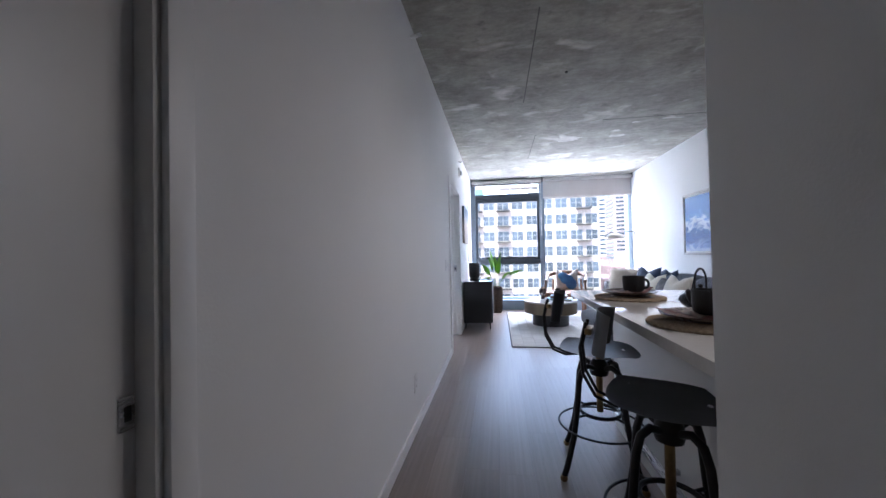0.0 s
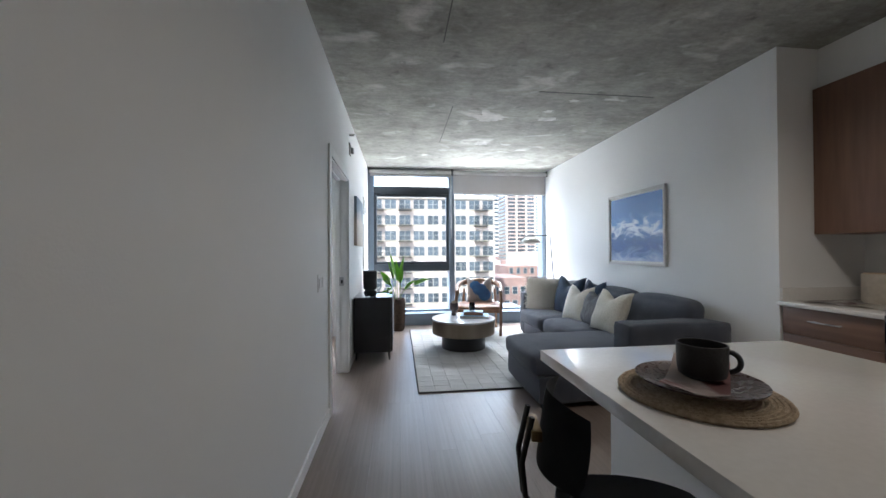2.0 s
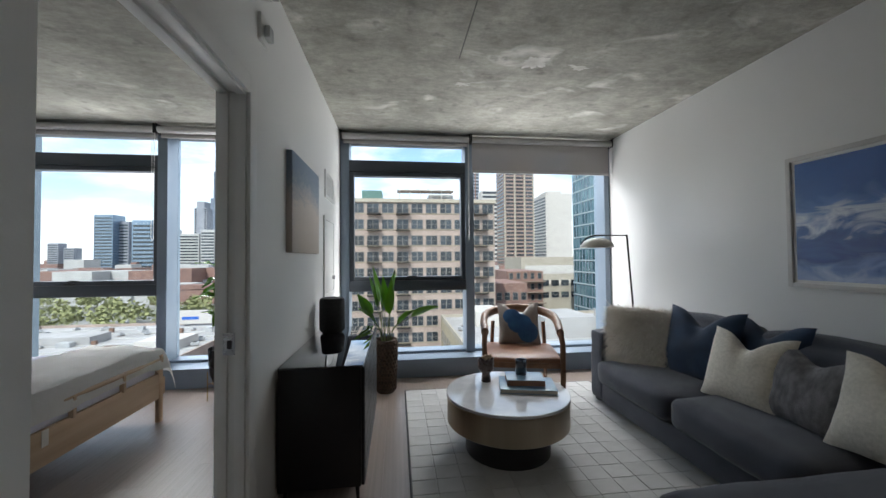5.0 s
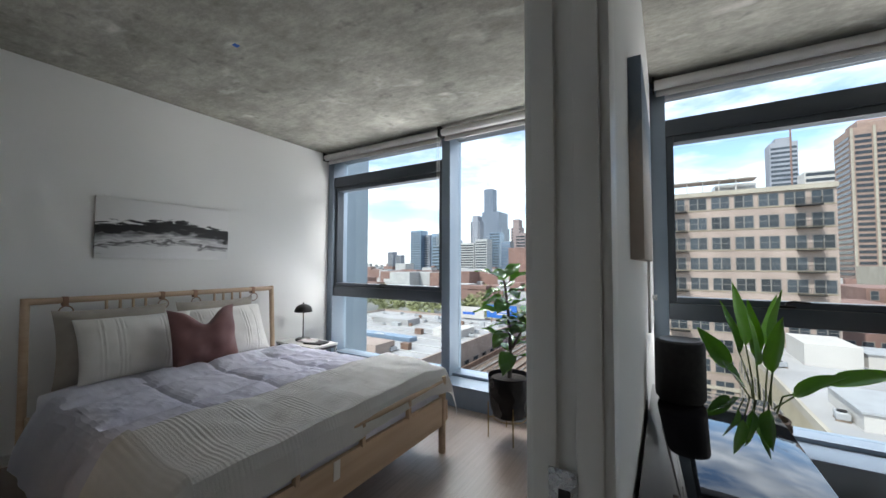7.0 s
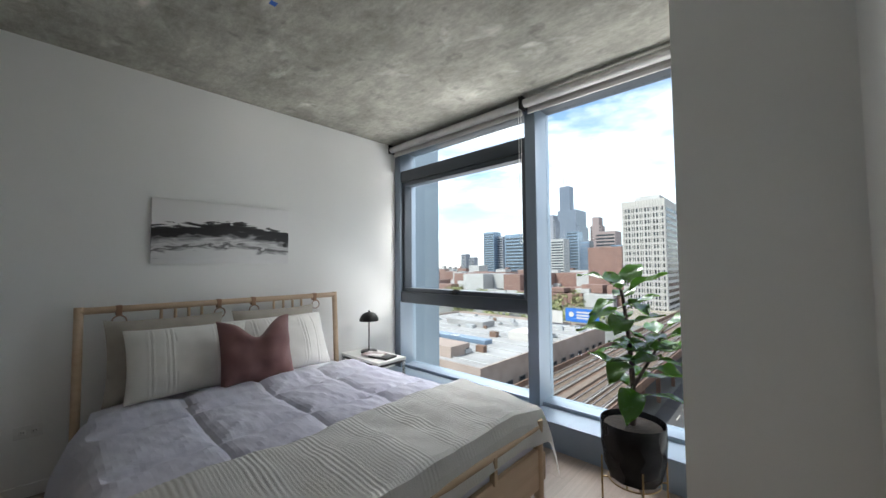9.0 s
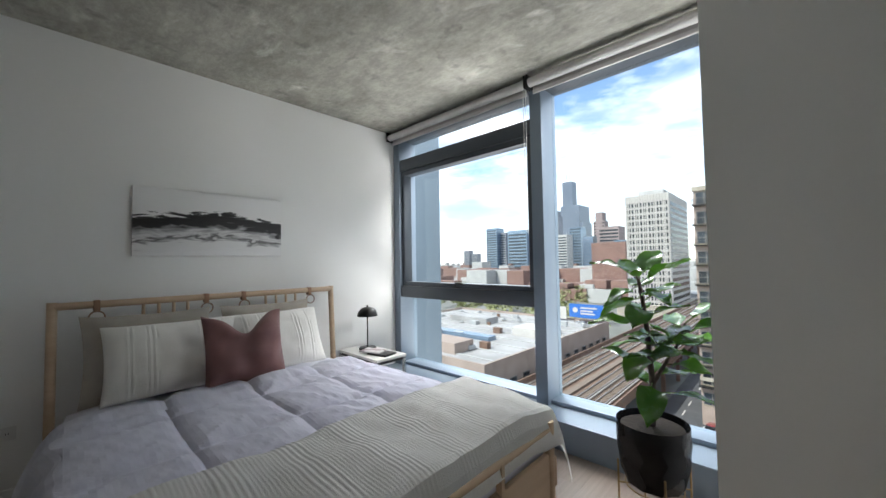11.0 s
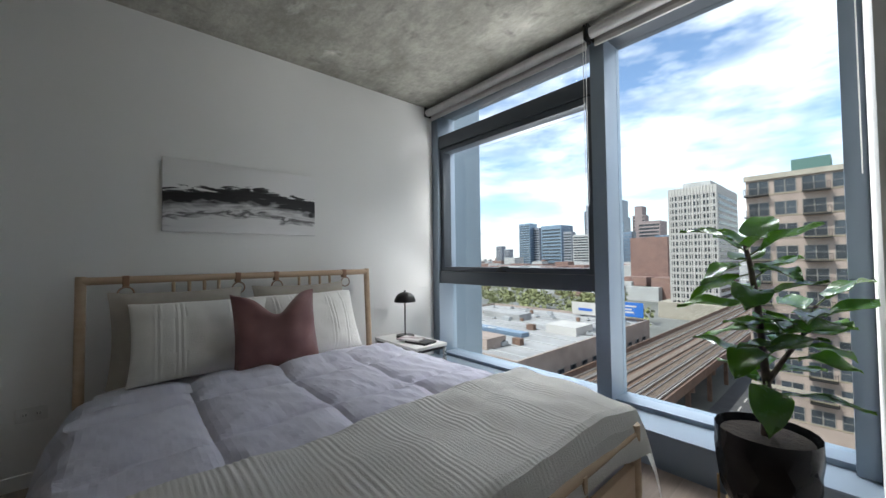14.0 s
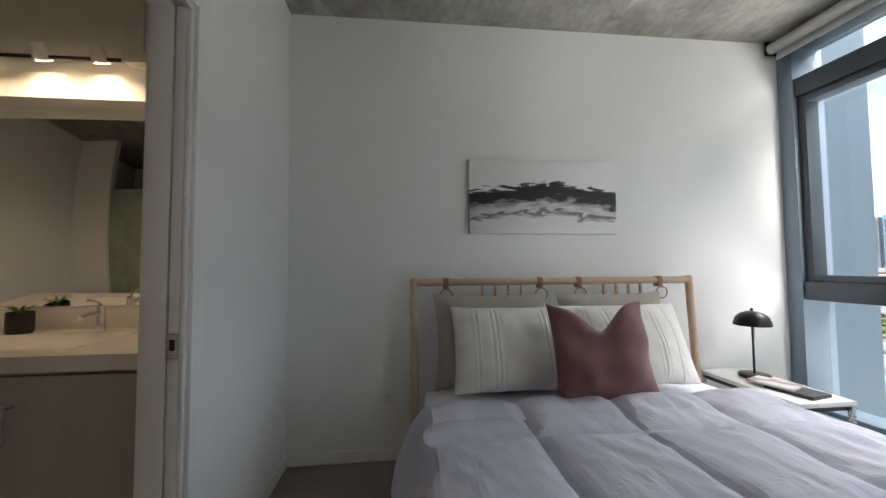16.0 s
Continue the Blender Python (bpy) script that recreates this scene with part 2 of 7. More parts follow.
M_SOFA = mat("slate_linen", (0.062, 0.070, 0.092), (0.044, 0.051, 0.069), scale=7, rough=0.92, bump=0.35, bscale=420, sheen=0.25)
M_CREAM = mat("cream_boucle", (0.78, 0.735, 0.64), (0.66, 0.62, 0.53), scale=60, rough=0.95, bump=0.4, bscale=220, sheen=0.3)
M_FUR = mat("long_fur", (0.90, 0.865, 0.80), (0.85, 0.81, 0.74), scale=18, rough=0.95, bump=0.2, bscale=160, sheen=0.4)
M_NAVY = mat("navy_velvet", (0.012, 0.036, 0.082), (0.007, 0.021, 0.050), scale=6, rough=0.8, bump=0.2, bscale=300, sheen=0.12)
M_GREYP = mat("grey_woven", (0.22, 0.215, 0.225), (0.12, 0.118, 0.125), scale=30, rough=0.9, bump=0.4, bscale=260, stretch=(1, 1, 0.5))
M_MAUVE = mat("mauve_velvet", (0.235, 0.112, 0.108), (0.165, 0.076, 0.075), scale=5, rough=0.8, bump=0.15, bscale=300, sheen=0.25)
M_SHEET = mat("white_cotton", (0.86, 0.86, 0.945), (0.83, 0.83, 0.92), scale=4, rough=0.85, bump=0.12, bscale=70, sheen=0.1)
M_PILLOW = mat("ivory_cotton", (0.76, 0.745, 0.71), (0.70, 0.685, 0.65), scale=5, rough=0.88, bump=0.25, bscale=180)
M_TAUPE = mat("taupe_linen", (0.40, 0.365, 0.315), (0.34, 0.31, 0.265), scale=9, rough=0.9, bump=0.3, bscale=350)
M_THROW = mat("ribbed_cotton_throw", (0.89, 0.885, 0.865), (0.86, 0.855, 0.83), scale=12, rough=0.92, bump=0.35, bscale=260)
M_BIRCH = wood_mat("birch", (0.56, 0.42, 0.29), (0.47, 0.335, 0.22), "y", rough=0.5, scale=12)
M_LEATHER = mat("tan_leather", (0.29, 0.135, 0.072), (0.21, 0.095, 0.052), scale=8, rough=0.45, bump=0.2, bscale=160)
M_TEAK = wood_mat("oiled_walnut", (0.24, 0.125, 0.07), (0.15, 0.075, 0.042), "z", rough=0.42, scale=12)
M_STRAW = mat("woven_seagrass", (0.46, 0.36, 0.245), (0.30, 0.23, 0.15), scale=90, rough=0.9, bump=0.8, bscale=220)
M_PLATE = mat("brown_stoneware", (0.055, 0.035, 0.032), (0.09, 0.06, 0.052), scale=14, rough=0.28, bump=0.05, bscale=80)
M_CUP = mat("black_stoneware", (0.009, 0.009, 0.010), (0.014, 0.014, 0.015), scale=30, rough=0.5, bump=0.15, bscale=160)
M_IRON = mat("cast_iron", (0.016, 0.017, 0.02), (0.028, 0.028, 0.03), scale=40, rough=0.42, metal=0.4, bump=0.35, bscale=140)
M_NAPKIN = mat("plum_linen", (0.26, 0.13, 0.13), (0.62, 0.54, 0.51), scale=5, rough=0.9, bump=0.3, bscale=260, lo=0.48, hi=0.56)
M_CERAM = mat("speckled_ceramic", (0.60, 0.545, 0.47), (0.52, 0.47, 0.40), scale=30, rough=0.5, bump=0.05, bscale=90)
M_MARBLE = mat("white_marble", (0.76, 0.765, 0.77), (0.60, 0.61, 0.63), scale=2.2, rough=0.08, coat=0.5, detail=10, lo=0.38, hi=0.5, rvar=0.03)
M_LACQ = mat("black_lacquer", (0.010, 0.010, 0.012), (0.016, 0.016, 0.018), scale=3, rough=0.38, bump=0.03, bscale=120)
# stool grey is lightened to carry reflected sheen in its colour
M_SEAT = mat("grey_paint_with_sheen", (0.055, 0.058, 0.064), (0.035, 0.037, 0.042), scale=9, rough=0.34, bump=0.06, bscale=140)
M_BGLASS = mat("black_glass", (0.006, 0.006, 0.008), rough=0.035, coat=1.0, rvar=0.015)
M_SPK = mat("speaker_mesh", (0.012, 0.012, 0.013), (0.02, 0.02, 0.02), scale=50, rough=0.8, bump=0.6, bscale=500)
M_BASKET = mat("dark_wicker", (0.10, 0.062, 0.038), (0.045, 0.028, 0.018), scale=40, rough=0.75, bump=0.5, bscale=150, vary=0.3)
M_SOIL = mat("potting_soil", (0.014, 0.010, 0.008), (0.028, 0.020, 0.014), scale=40, rough=1.0, bump=1.0, bscale=90)
M_LEAF = mat("leaf_green", (0.11, 0.24, 0.045), (0.045, 0.125, 0.025), scale=7, rough=0.36, bump=0.15, bscale=50, vary=0.35, coat=0.15)
M_LEAFD = mat("dark_leaf", (0.075, 0.185, 0.045), (0.030, 0.092, 0.026), scale=6, rough=0.25, bump=0.2, bscale=40, vary=0.4, coat=0.3)
for leafy in (M_LEAF, M_LEAFD):
    n_, l_ = leafy.node_tree.nodes, leafy.node_tree.links
    pr_ = n_["Principled BSDF"]
    tl_, mx_ = n_.new("ShaderNodeBsdfTranslucent"), n_.new("ShaderNodeMixShader")
    mx_.inputs[0].default_value = 0.48 if leafy is M_LEAF else 0.36
    tl_.inputs[0].default_value = (0.26, 0.46, 0.05, 1)
    l_.new(pr_.outputs[0], mx_.inputs[1])
    l_.new(tl_.outputs[0], mx_.inputs[2])
    l_.new(mx_.outputs[0], n_["Material Output"].inputs[0])
M_STEM = mat("green_stem", (0.12, 0.17, 0.05), (0.08, 0.11, 0.03), scale=12, rough=0.5)
M_TRUNK = mat("grey_bark", (0.11, 0.085, 0.065), (0.055, 0.042, 0.032), scale=26, rough=0.85, bump=0.5, bscale=80)
M_POT = mat("gunmetal_ceramic", (0.035, 0.036, 0.04), (0.06, 0.06, 0.064), scale=8, rough=0.22, metal=0.55)
M_RUG = mat("hide_patchwork", (0.55, 0.55, 0.54), (0.49, 0.49, 0.48), scale=5, rough=0.95, bump=0.4, bscale=240, vary=0.07)
M_RUGE = mat("rug_binding", (0.07, 0.068, 0.068), rough=0.9, bump=0.3, bscale=300)
M_BOOKB = mat("blue_book", (0.12, 0.26, 0.42), (0.30, 0.45, 0.58), scale=6, rough=0.35)
M_BOOKO = mat("paper_and_rust_book", (0.42, 0.22, 0.14), (0.30, 0.16, 0.10), scale=6, rough=0.5)
M_PAPER = mat("paper", (0.70, 0.67, 0.60), (0.60, 0.57, 0.50), scale=60, rough=0.8, stretch=(1, 1, 12))
M_BLUEPRINT = mat("magazine_cover", (0.62, 0.60, 0.60), (0.25, 0.16, 0.16), scale=9, rough=0.3, lo=0.42, hi=0.5)
M_OAKF = mat("picture_frame_paint", (0.66, 0.64, 0.62), rough=0.5, bump=0.05)
M_SHADE = mat("putty_metal_shade", (0.42, 0.40, 0.35), rough=0.4, metal=0.2)
M_VAN = wood_mat("pale_vanity_laminate", (0.44, 0.405, 0.355), (0.38, 0.35, 0.305), "z", rough=0.5, scale=8)
M_MIRROR = mat("mirror", (0.88, 0.89, 0.88), (0.88, 0.89, 0.88), rough=0.012, metal=1.0, rvar=0.008)
M_LEATHTAB = mat("leather_strap", (0.30, 0.17, 0.10), rough=0.6, bump=0.2)
M_CUSH_G = mat("oat_linen", (0.38, 0.345, 0.32), (0.31, 0.28, 0.26), scale=10, rough=0.9, bump=0.4, bscale=300)
M_CUSH_B = mat("painted_blue_linen", (0.05, 0.16, 0.36), (0.03, 0.10, 0.25), scale=10, rough=0.85, bump=0.4, bscale=300)
M_TAPE = mat("blue_tape", (0.02, 0.10, 0.42), rough=0.7)


# ---- mesh helpers ----
def mesh_from(bm, name, mats, sharp=40):
    me = bpy.data.meshes.new(name)
    bmesh.ops.recalc_face_normals(bm, faces=bm.faces[:])
    bm.to_mesh(me)
    bm.free()
    for m in (mats if isinstance(mats, (list, tuple)) else [mats]):
        me.materials.append(m)
    if sharp:
        me.shade_smooth()
        me.set_sharp_from_angle(angle=radians(sharp))
    return me


def thing(name, label, category, x=0, y=0, z=0, rz=0, group="", kind=""):
    ob = new(name)
    ob.empty_display_size = 0.1
    ob.matrix_basis = pose(x, y, z, 0, 0, rz)
    return tagged(ob, label, category, group, kind)


def part(name, bm, material, parent, label="", sharp=40):
    ob = new(name, mesh_from(bm, name, material, sharp))
    ob.parent = parent
    if label:
        ob["label"] = label
    return ob


def solid(name, bm, material, label, category="", kind="", group="", sharp=40):
    return tagged(new(name, mesh_from(bm, name, material, sharp)), label, category, group, kind)


def BM():
    return bmesh.new()


def box(x0, x1, y0, y1, z0, z1, bevel=0.0, seg=2, bm=None):
    bm = bm or BM()
    r = bmesh.ops.create_cube(bm, size=1.0, matrix=Matrix.Translation(((x0 + x1) / 2, (y0 + y1) / 2, (z0 + z1) / 2))
                              @ Matrix.Diagonal((abs(x1 - x0), abs(y1 - y0), abs(z1 - z0), 1)))
    if bevel:
        es = list({e for v in r["verts"] for e in v.link_edges})
        bmesh.ops.bevel(bm, geom=es, offset=bevel, segments=seg, profile=0.6, affect="EDGES", clamp_overlap=True)
    return bm


def lathe(profile, cx=0, cy=0, seg=28, bm=None, sx=1.0, sy=1.0):
    """Turn a profile of (radius, height) round the upright axis."""
    bm = bm or BM()
    rings = []
    for r, z in profile:
        if r < 1e-5:
            rings.append([bm.verts.new((cx, cy, z))])
        else:
            rings.append([bm.verts.new((cx + sx * r * math.cos(2 * math.pi * k / seg), cy + sy * r * math.sin(2 * math.pi * k / seg), z))
                          for k in range(seg)])
    for a, b in zip(rings, rings[1:]):
        for k in range(seg):
            j = (k + 1) % seg
            if len(a) == 1 and len(b) == 1:
                continue
            if len(a) == 1:
                bm.faces.new((a[0], b[j], b[k]))
            elif len(b) == 1:
                bm.faces.new((a[k], a[j], b[0]))
            else:
                bm.faces.new((a[k], a[j], b[j], b[k]))
    return bm


def tube(pts, r, seg=10, bm=None, r1=None, closed=False):
    """A round bar along a line of points; r1: the radius at its far end."""
    bm = bm or BM()
    P = [Vector(p) for p in pts]
    n = len(P)
    rings, up = [], None
    for i, p in enumerate(P):
        a = P[i - 1] if (i > 0 or closed) else p
        b = P[(i + 1) % n] if (i < n - 1 or closed) else p
        d = (b - a).normalized()
        if up is None:
            up = Vector((0, 0, 1)) if abs(d.z) < 0.9 else Vector((1, 0, 0))
        side = d.cross(up).normalized()
        up = side.cross(d).normalized()
        rad = r if r1 is None else r + (r1 - r) * i / (n - 1)
        rings.append([bm.verts.new(p + rad * (math.cos(2 * math.pi * k / seg) * side + math.sin(2 * math.pi * k / seg) * up)) for k in range(seg)])
    pairs = list(zip(rings, rings[1:])) + ([(rings[-1], rings[0])] if closed else [])
    for a, b in pairs:
        for k in range(seg):
            j = (k + 1) % seg
            bm.faces.new((a[k], a[j], b[j], b[k]))
    if not closed:
        bm.faces.new(rings[0][::-1])
        bm.faces.new(rings[-1])
    return bm


def arc(c, r, a0, a1, n, plane="xz"):
    out = []
    for k in range(n + 1):
        a = radians(a0 + (a1 - a0) * k / n)
        u, v = r * math.cos(a), r * math.sin(a)
        out.append((c[0] + u, c[1], c[2] + v) if plane == "xz" else (c[0] + u, c[1] + v, c[2]) if plane == "xy" else (c[0], c[1] + u, c[2] + v))
    return out


def sheet(nu, nv, f, bm=None, close_back=None):
    """A grid of nu x nv cells with points f(u, v), u and v from 0 to 1; close_back: thickness along -normal through a second sheet."""
    bm = bm or BM()
    g = [[bm.verts.new(f(i / nu, j / nv)) for j in range(nv + 1)] for i in range(nu + 1)]
    for i in range(nu):
        for j in range(nv):
            bm.faces.new((g[i][j], g[i + 1][j], g[i + 1][j + 1], g[i][j + 1]))
    if close_back:
        geom = bmesh.ops.solidify(bm, geom=bm.faces[:], thickness=close_back)
    return bm


def pillow(w, h, d, chop=0.0, seed=0, n=18, wrinkle=0.006, droop=0.0, lift=0.5, pinch=0.07):
    """A stuffed cushion standing on its lower edge, facing -y; w wide, h high, d thick."""
    bm = BM()
    front, back = {}, {}
    off = Vector((seed * 3.7, seed * 1.3, seed * 2.1))
    for i in range(n + 1):
        for j in range(n + 1):
            u, v = 2 * i / n - 1, 2 * j / n - 1
            fat = max(0.0, (1 - abs(u) ** 2.4) * (1 - abs(v) ** 2.4)) ** 0.5
            x = u * w / 2 * (1 - pinch * (1 - v * v))
            z = h / 2 + v * h / 2 * (1 - pinch * (1 - u * u))
            if chop and v > -0.3:
                k = (v + 0.3) / 1.3
                z -= chop * k * k * math.exp(-(u / 0.42) ** 2)
                fat *= 1 - 0.35 * k * math.exp(-(u / 0.25) ** 2)
            z -= droop * (1 - v) * 0.0
            wr = wrinkle * noise.noise(Vector((x * 9, z * 9, 0)) + off) * 2
            edge = i in (0, n) or j in (0, n)
            front[i, j] = bm.verts.new((x, -d / 2 * fat + wr * (not edge), z + wr * 0.6))
            back[i, j] = front[i, j] if edge else bm.verts.new((x, d / 2 * fat + wr, z + wr * 0.6))
    for i in range(n):
        for j in range(n):
            bm.faces.new((front[i, j], front[i + 1, j], front[i + 1, j + 1], front[i, j + 1]))
            bm.faces.new((back[i, j + 1], back[i + 1, j + 1], back[i + 1, j], back[i, j]))
    return bm


def soft_box(x0, x1, y0, y1, z0, z1, r=0.06, bulge=0.02, n=10, seed=0):
    """An upholstered block: rounded edges and a slightly swollen, uneven skin."""
    bm = BM()
    c = Vector(((x0 + x1) / 2, (y0 + y1) / 2, (z0 + z1) / 2))
    hx, hy, hz = (x1 - x0) / 2, (y1 - y0) / 2, (z1 - z0) / 2
    bmesh.ops.create_cube(bm, size=2.0)
    bmesh.ops.subdivide_edges(bm, edges=bm.edges[:], cuts=n, use_grid_fill=True)
    for v in bm.verts:
        p = Vector((v.co.x * hx, v.co.y * hy, v.co.z * hz))
        q = Vector((max(-hx + r, min(hx - r, p.x)), max(-hy + r, min(hy - r, p.y)), max(-hz + r, min(hz - r, p.z))))
        d = p - q
        if d.length > 1e-6:
            p = q + d.normalized() * r
        s = v.co
        p += Vector((s.x * (1 - s.y * s.y) * (1 - s.z * s.z), s.y * (1 - s.x * s.x) * (1 - s.z * s.z),
                     s.z * (1 - s.x * s.x) * (1 - s.y * s.y))) * bulge
        k = noise.noise((p + c) * 5 + Vector((seed, 0, 0))) * 0.006
        p += Vector((s.x, s.y, s.z)) * k
        v.co = c + p
    return bm


def leaf_bm(length, width, curl=0.5, fold=0.25, nu=8, tip=2.0, wave=0.0, seed=0):
    """A leaf along +x from its stalk, arched downwards, folded along its rib, with thickness."""
    bm = BM()

    def f(u, v):
        w = width * (math.sin(math.pi * min(1, u ** 0.75)) ** 0.8) * (1 - 0.25 * u) + 0.004 * (1 - u)
        s = (v - 0.5) * 2
        x = length * (u - 0.12 * curl * u * u)
        z = -curl * length * 0.5 * u * u + abs(s) * w * 0.5 * fold + wave * width * math.sin(9 * u + 3 * s + seed) * abs(s)
        return Vector((x, s * w / 2, z))
    g = [[bm.verts.new(f(i / nu, j / 4)) for j in range(5)] for i in range(nu + 1)]
    h = [[bm.verts.new(f(i / nu, j / 4) + Vector((0, 0, -0.0015))) for j in range(5)] for i in range(nu + 1)]
    for i in range(nu):
        for j in range(4):
            bm.faces.new((g[i][j], g[i + 1][j], g[i + 1][j + 1], g[i][j + 1]))
            bm.faces.new((h[i][j + 1], h[i + 1][j + 1], h[i + 1][j], h[i][j]))
        for j in (0, 4):
            bm.faces.new((g[i][j], h[i][j], h[i + 1][j], g[i + 1][j]))
    return bm


# ---- the setting ----
CZ = 2.745          # ceiling
YW = 7.86           # inner face of the window frames
XL, XR = -0.235, 3.035   # living room walls
XB = -3.86          # wall behind the bed

def wall(name, boxes, label, material=None):
    bm = BM()
    for b in boxes:
        box(*b, bm=bm)
    return solid(name, bm, material or M_WALL, label, "wall", "structure", sharp=0)


wall("wall_divider", [(-0.345, XL, 0.56, 4.305, 0, CZ), (-0.345, XL, 4.305, 5.295, 2.03, CZ), (-0.345, XL, 5.295, YW, 0, CZ),
                      (-0.345, XL, -0.40, 0.56, 2.05, CZ), (-0.345, XL, -2.0, -0.40, 0, CZ)], "white painted partition wall with a doorway")
wall("wall_duct_chase", [(-0.895, -0.345, 7.02, YW, 0, CZ)], "white painted duct chase beside the bedroom window")
wall("wall_hall", [(0.80, 0.92, -2.0, 0.925, 0, CZ)], "white painted hall wall ending at the kitchen")
wall("wall_hall_end", [(-0.345, 0.92, -2.12, -2.0, 0, CZ)], "white painted wall closing the hall")
wall("wall_closet", [(-1.1, -1.0, -0.6, 0.6, 0, CZ), (-1.0, -0.345, -0.6, -0.5, 0, CZ), (-1.0, -0.345, 0.56, 0.66, 0, CZ)],
     "white painted closet walls")
wall("wall_living", [(XR, 3.17, 3.68, 8.14, 0, CZ), (3.17, 3.9, 3.68, 3.80, 0, CZ)], "white painted living room side wall with a kitchen return")
wall("wall_kitchen", [(3.76, 3.9, 0.73, 3.68, 0, CZ), (0.92, 3.76, 0.73, 0.85, 0, CZ), (3.385, 3.76, 0.85, 3.68, 2.444, CZ)],
     "white painted kitchen wall with a soffit above the cabinets")
wall("wall_bed", [(-4.0, XB, 4.38, 8.14, 0, CZ)], "white painted bedroom wall behind the bed")
wall("wall_bath", [(XB, -2.85, 4.38, 4.51, 0, CZ), (-1.93, -0.345, 4.38, 4.51, 0, CZ), (-2.85, -1.93, 4.38, 4.51, 2.05, CZ)],
     "white painted bedroom wall with a pocket door opening to the bathroom")
wall("wall_bathroom", [(-3.62, -3.50, 2.1, 4.38, 0, CZ), (-3.50, -0.345, 2.0, 2.1, 0, CZ)], "white painted bathroom walls")
solid("ceiling", box(-4.1, 4.0, -2.2, 8.2, CZ, 2.95), M_CONC, "bare board-marked concrete ceiling", "ceiling", "structure", sharp=0)
skim = BM()
for px_, py_, ra, rb, sd in ((1.29, 5.25, 0.15, 0.12, 1), (1.10, 5.22, 0.07, 0.03, 5), (1.97, 5.25, 0.11, 0.05, 2), (1.88, 5.02, 0.06, 0.04, 7), (1.42, 6.20, 0.10, 0.07, 3), (1.78, 6.22, 0.07, 0.03, 4), (0.95, 6.58, 0.07, 0.03, 6), (2.02, 4.74, 0.05, 0.03, 8)):
    rim = []
    for q in range(90):
        a_ = 2 * math.pi * q / 90
        k_ = 1 + 0.75 * noise.fractal(Vector((1.7 * math.cos(a_) + sd * 7, 1.7 * math.sin(a_), sd)), 0.7, 2.3, 5)
        rim.append(skim.verts.new((px_ + ra * k_ * math.cos(a_), py_ + rb * k_ * math.sin(a_), CZ - 0.0012)))
    skim.faces.new(rim)
solid("trim_ceiling_skim", skim, mat("pale_skim_plaster", (0.66, 0.645, 0.61), (0.44, 0.43, 0.40), scale=9, rough=0.85, detail=12, bump=0.3, bscale=60), "pale scraped skim patches on the concrete ceiling", "trim", "structure", sharp=0)
seams = BM()
for y, x0, x1 in ((4.575, 1.60, 2.75),):
    box(x0, x1, y, y + 0.012, CZ - 0.003, CZ - 0.0002, bm=seams)
for x, y0, y1 in ((0.62, 2.4, 3.9), (0.85, 5.0, 6.2)):
    box(x, x + 0.008, y0, y1, CZ - 0.002, CZ - 0.0002, bm=seams)
# the strips' dark colour draws a shadow line along each seam
solid("trim_ceiling_seam", seams, mat("seam_shadow", (0.13, 0.128, 0.12), rough=0.9), "thin raised form seams on the concrete ceiling", "trim", "structure")
solid("floor_slab", box(-4.1, 4.0, -2.2, 8.14, -0.25, -0.012), M_SLAB, "dark floor screed under the planks", "floor", "structure", sharp=0)


def baseboard(name, boxes):
    bm = BM()
    for b in boxes:
        box(*b, bevel=0.003, seg=1, bm=bm)
    solid(name, bm, M_TRIM, "low white painted baseboard", "baseboard", "structure")


baseboard("baseboard_living", [(XL, XL + 0.012, 0.625, 4.235, 0, 0.075), (XL, XL + 0.012, 5.37, YW - 0.2, 0, 0.075),
                               (XR - 0.012, XR, 3.68, YW - 0.2, 0, 0.075)])
baseboard("baseboard_bedroom", [(XB, XB + 0.012, 4.51, YW - 0.2, 0, 0.075), (XB, -2.92, 4.51, 4.522, 0, 0.075),
                                (-1.86, -0.345, 4.51, 4.522, 0, 0.075), (-0.357, -0.345, 5.37, 7.02, 0, 0.075),
                                (-0.895, -0.345, 7.008, 7.02, 0, 0.075)])


def casing(name, label, axis, a0, a1, face, out, top, deep, w=0.065, split=(0.36, 0.64)):
    """Door casing round an opening from a0 to a1 along axis, on a wall face, standing out by `out` (signed), and jamb lining `deep` (signed)."""
    root = thing(name, label, "door frame", kind="structure")
    t = 0.016 * (1 if out > 0 else -1)

    def bx(u0, u1, v0, v1, z0, z1, bev=0.004):
        return box(u0, u1, v0, v1, z0, z1, bev) if axis == "x" else box(v0, v1, u0, u1, z0, z1, bev)
    for f0, s in ((face, t), (face + deep, -t)):
        part("casing", bx(a0 - w, a0, f0, f0 + s, 0, top + w), M_TRIM, root)
        part("casing", bx(a1, a1 + w, f0, f0 + s, 0, top + w), M_TRIM, root)
        part("casing", bx(a0, a1, f0, f0 + s, top, top + w), M_TRIM, root)
    m1, m2 = face + deep * split[0], face + deep * split[1]
    for p0, p1 in ((face, m1), (m2, face + deep)):
        part("jamb", bx(a0 - 0.002, a0 + 0.014, p0, p1, 0, top), M_TRIM, root)
        part("jamb", bx(a1 - 0.014, a1 + 0.002, p0, p1, 0, top), M_TRIM, root)
        part("jamb", bx(a0, a1, p0, p1, top - 0.014, top + 0.002), M_TRIM, root)
    return root


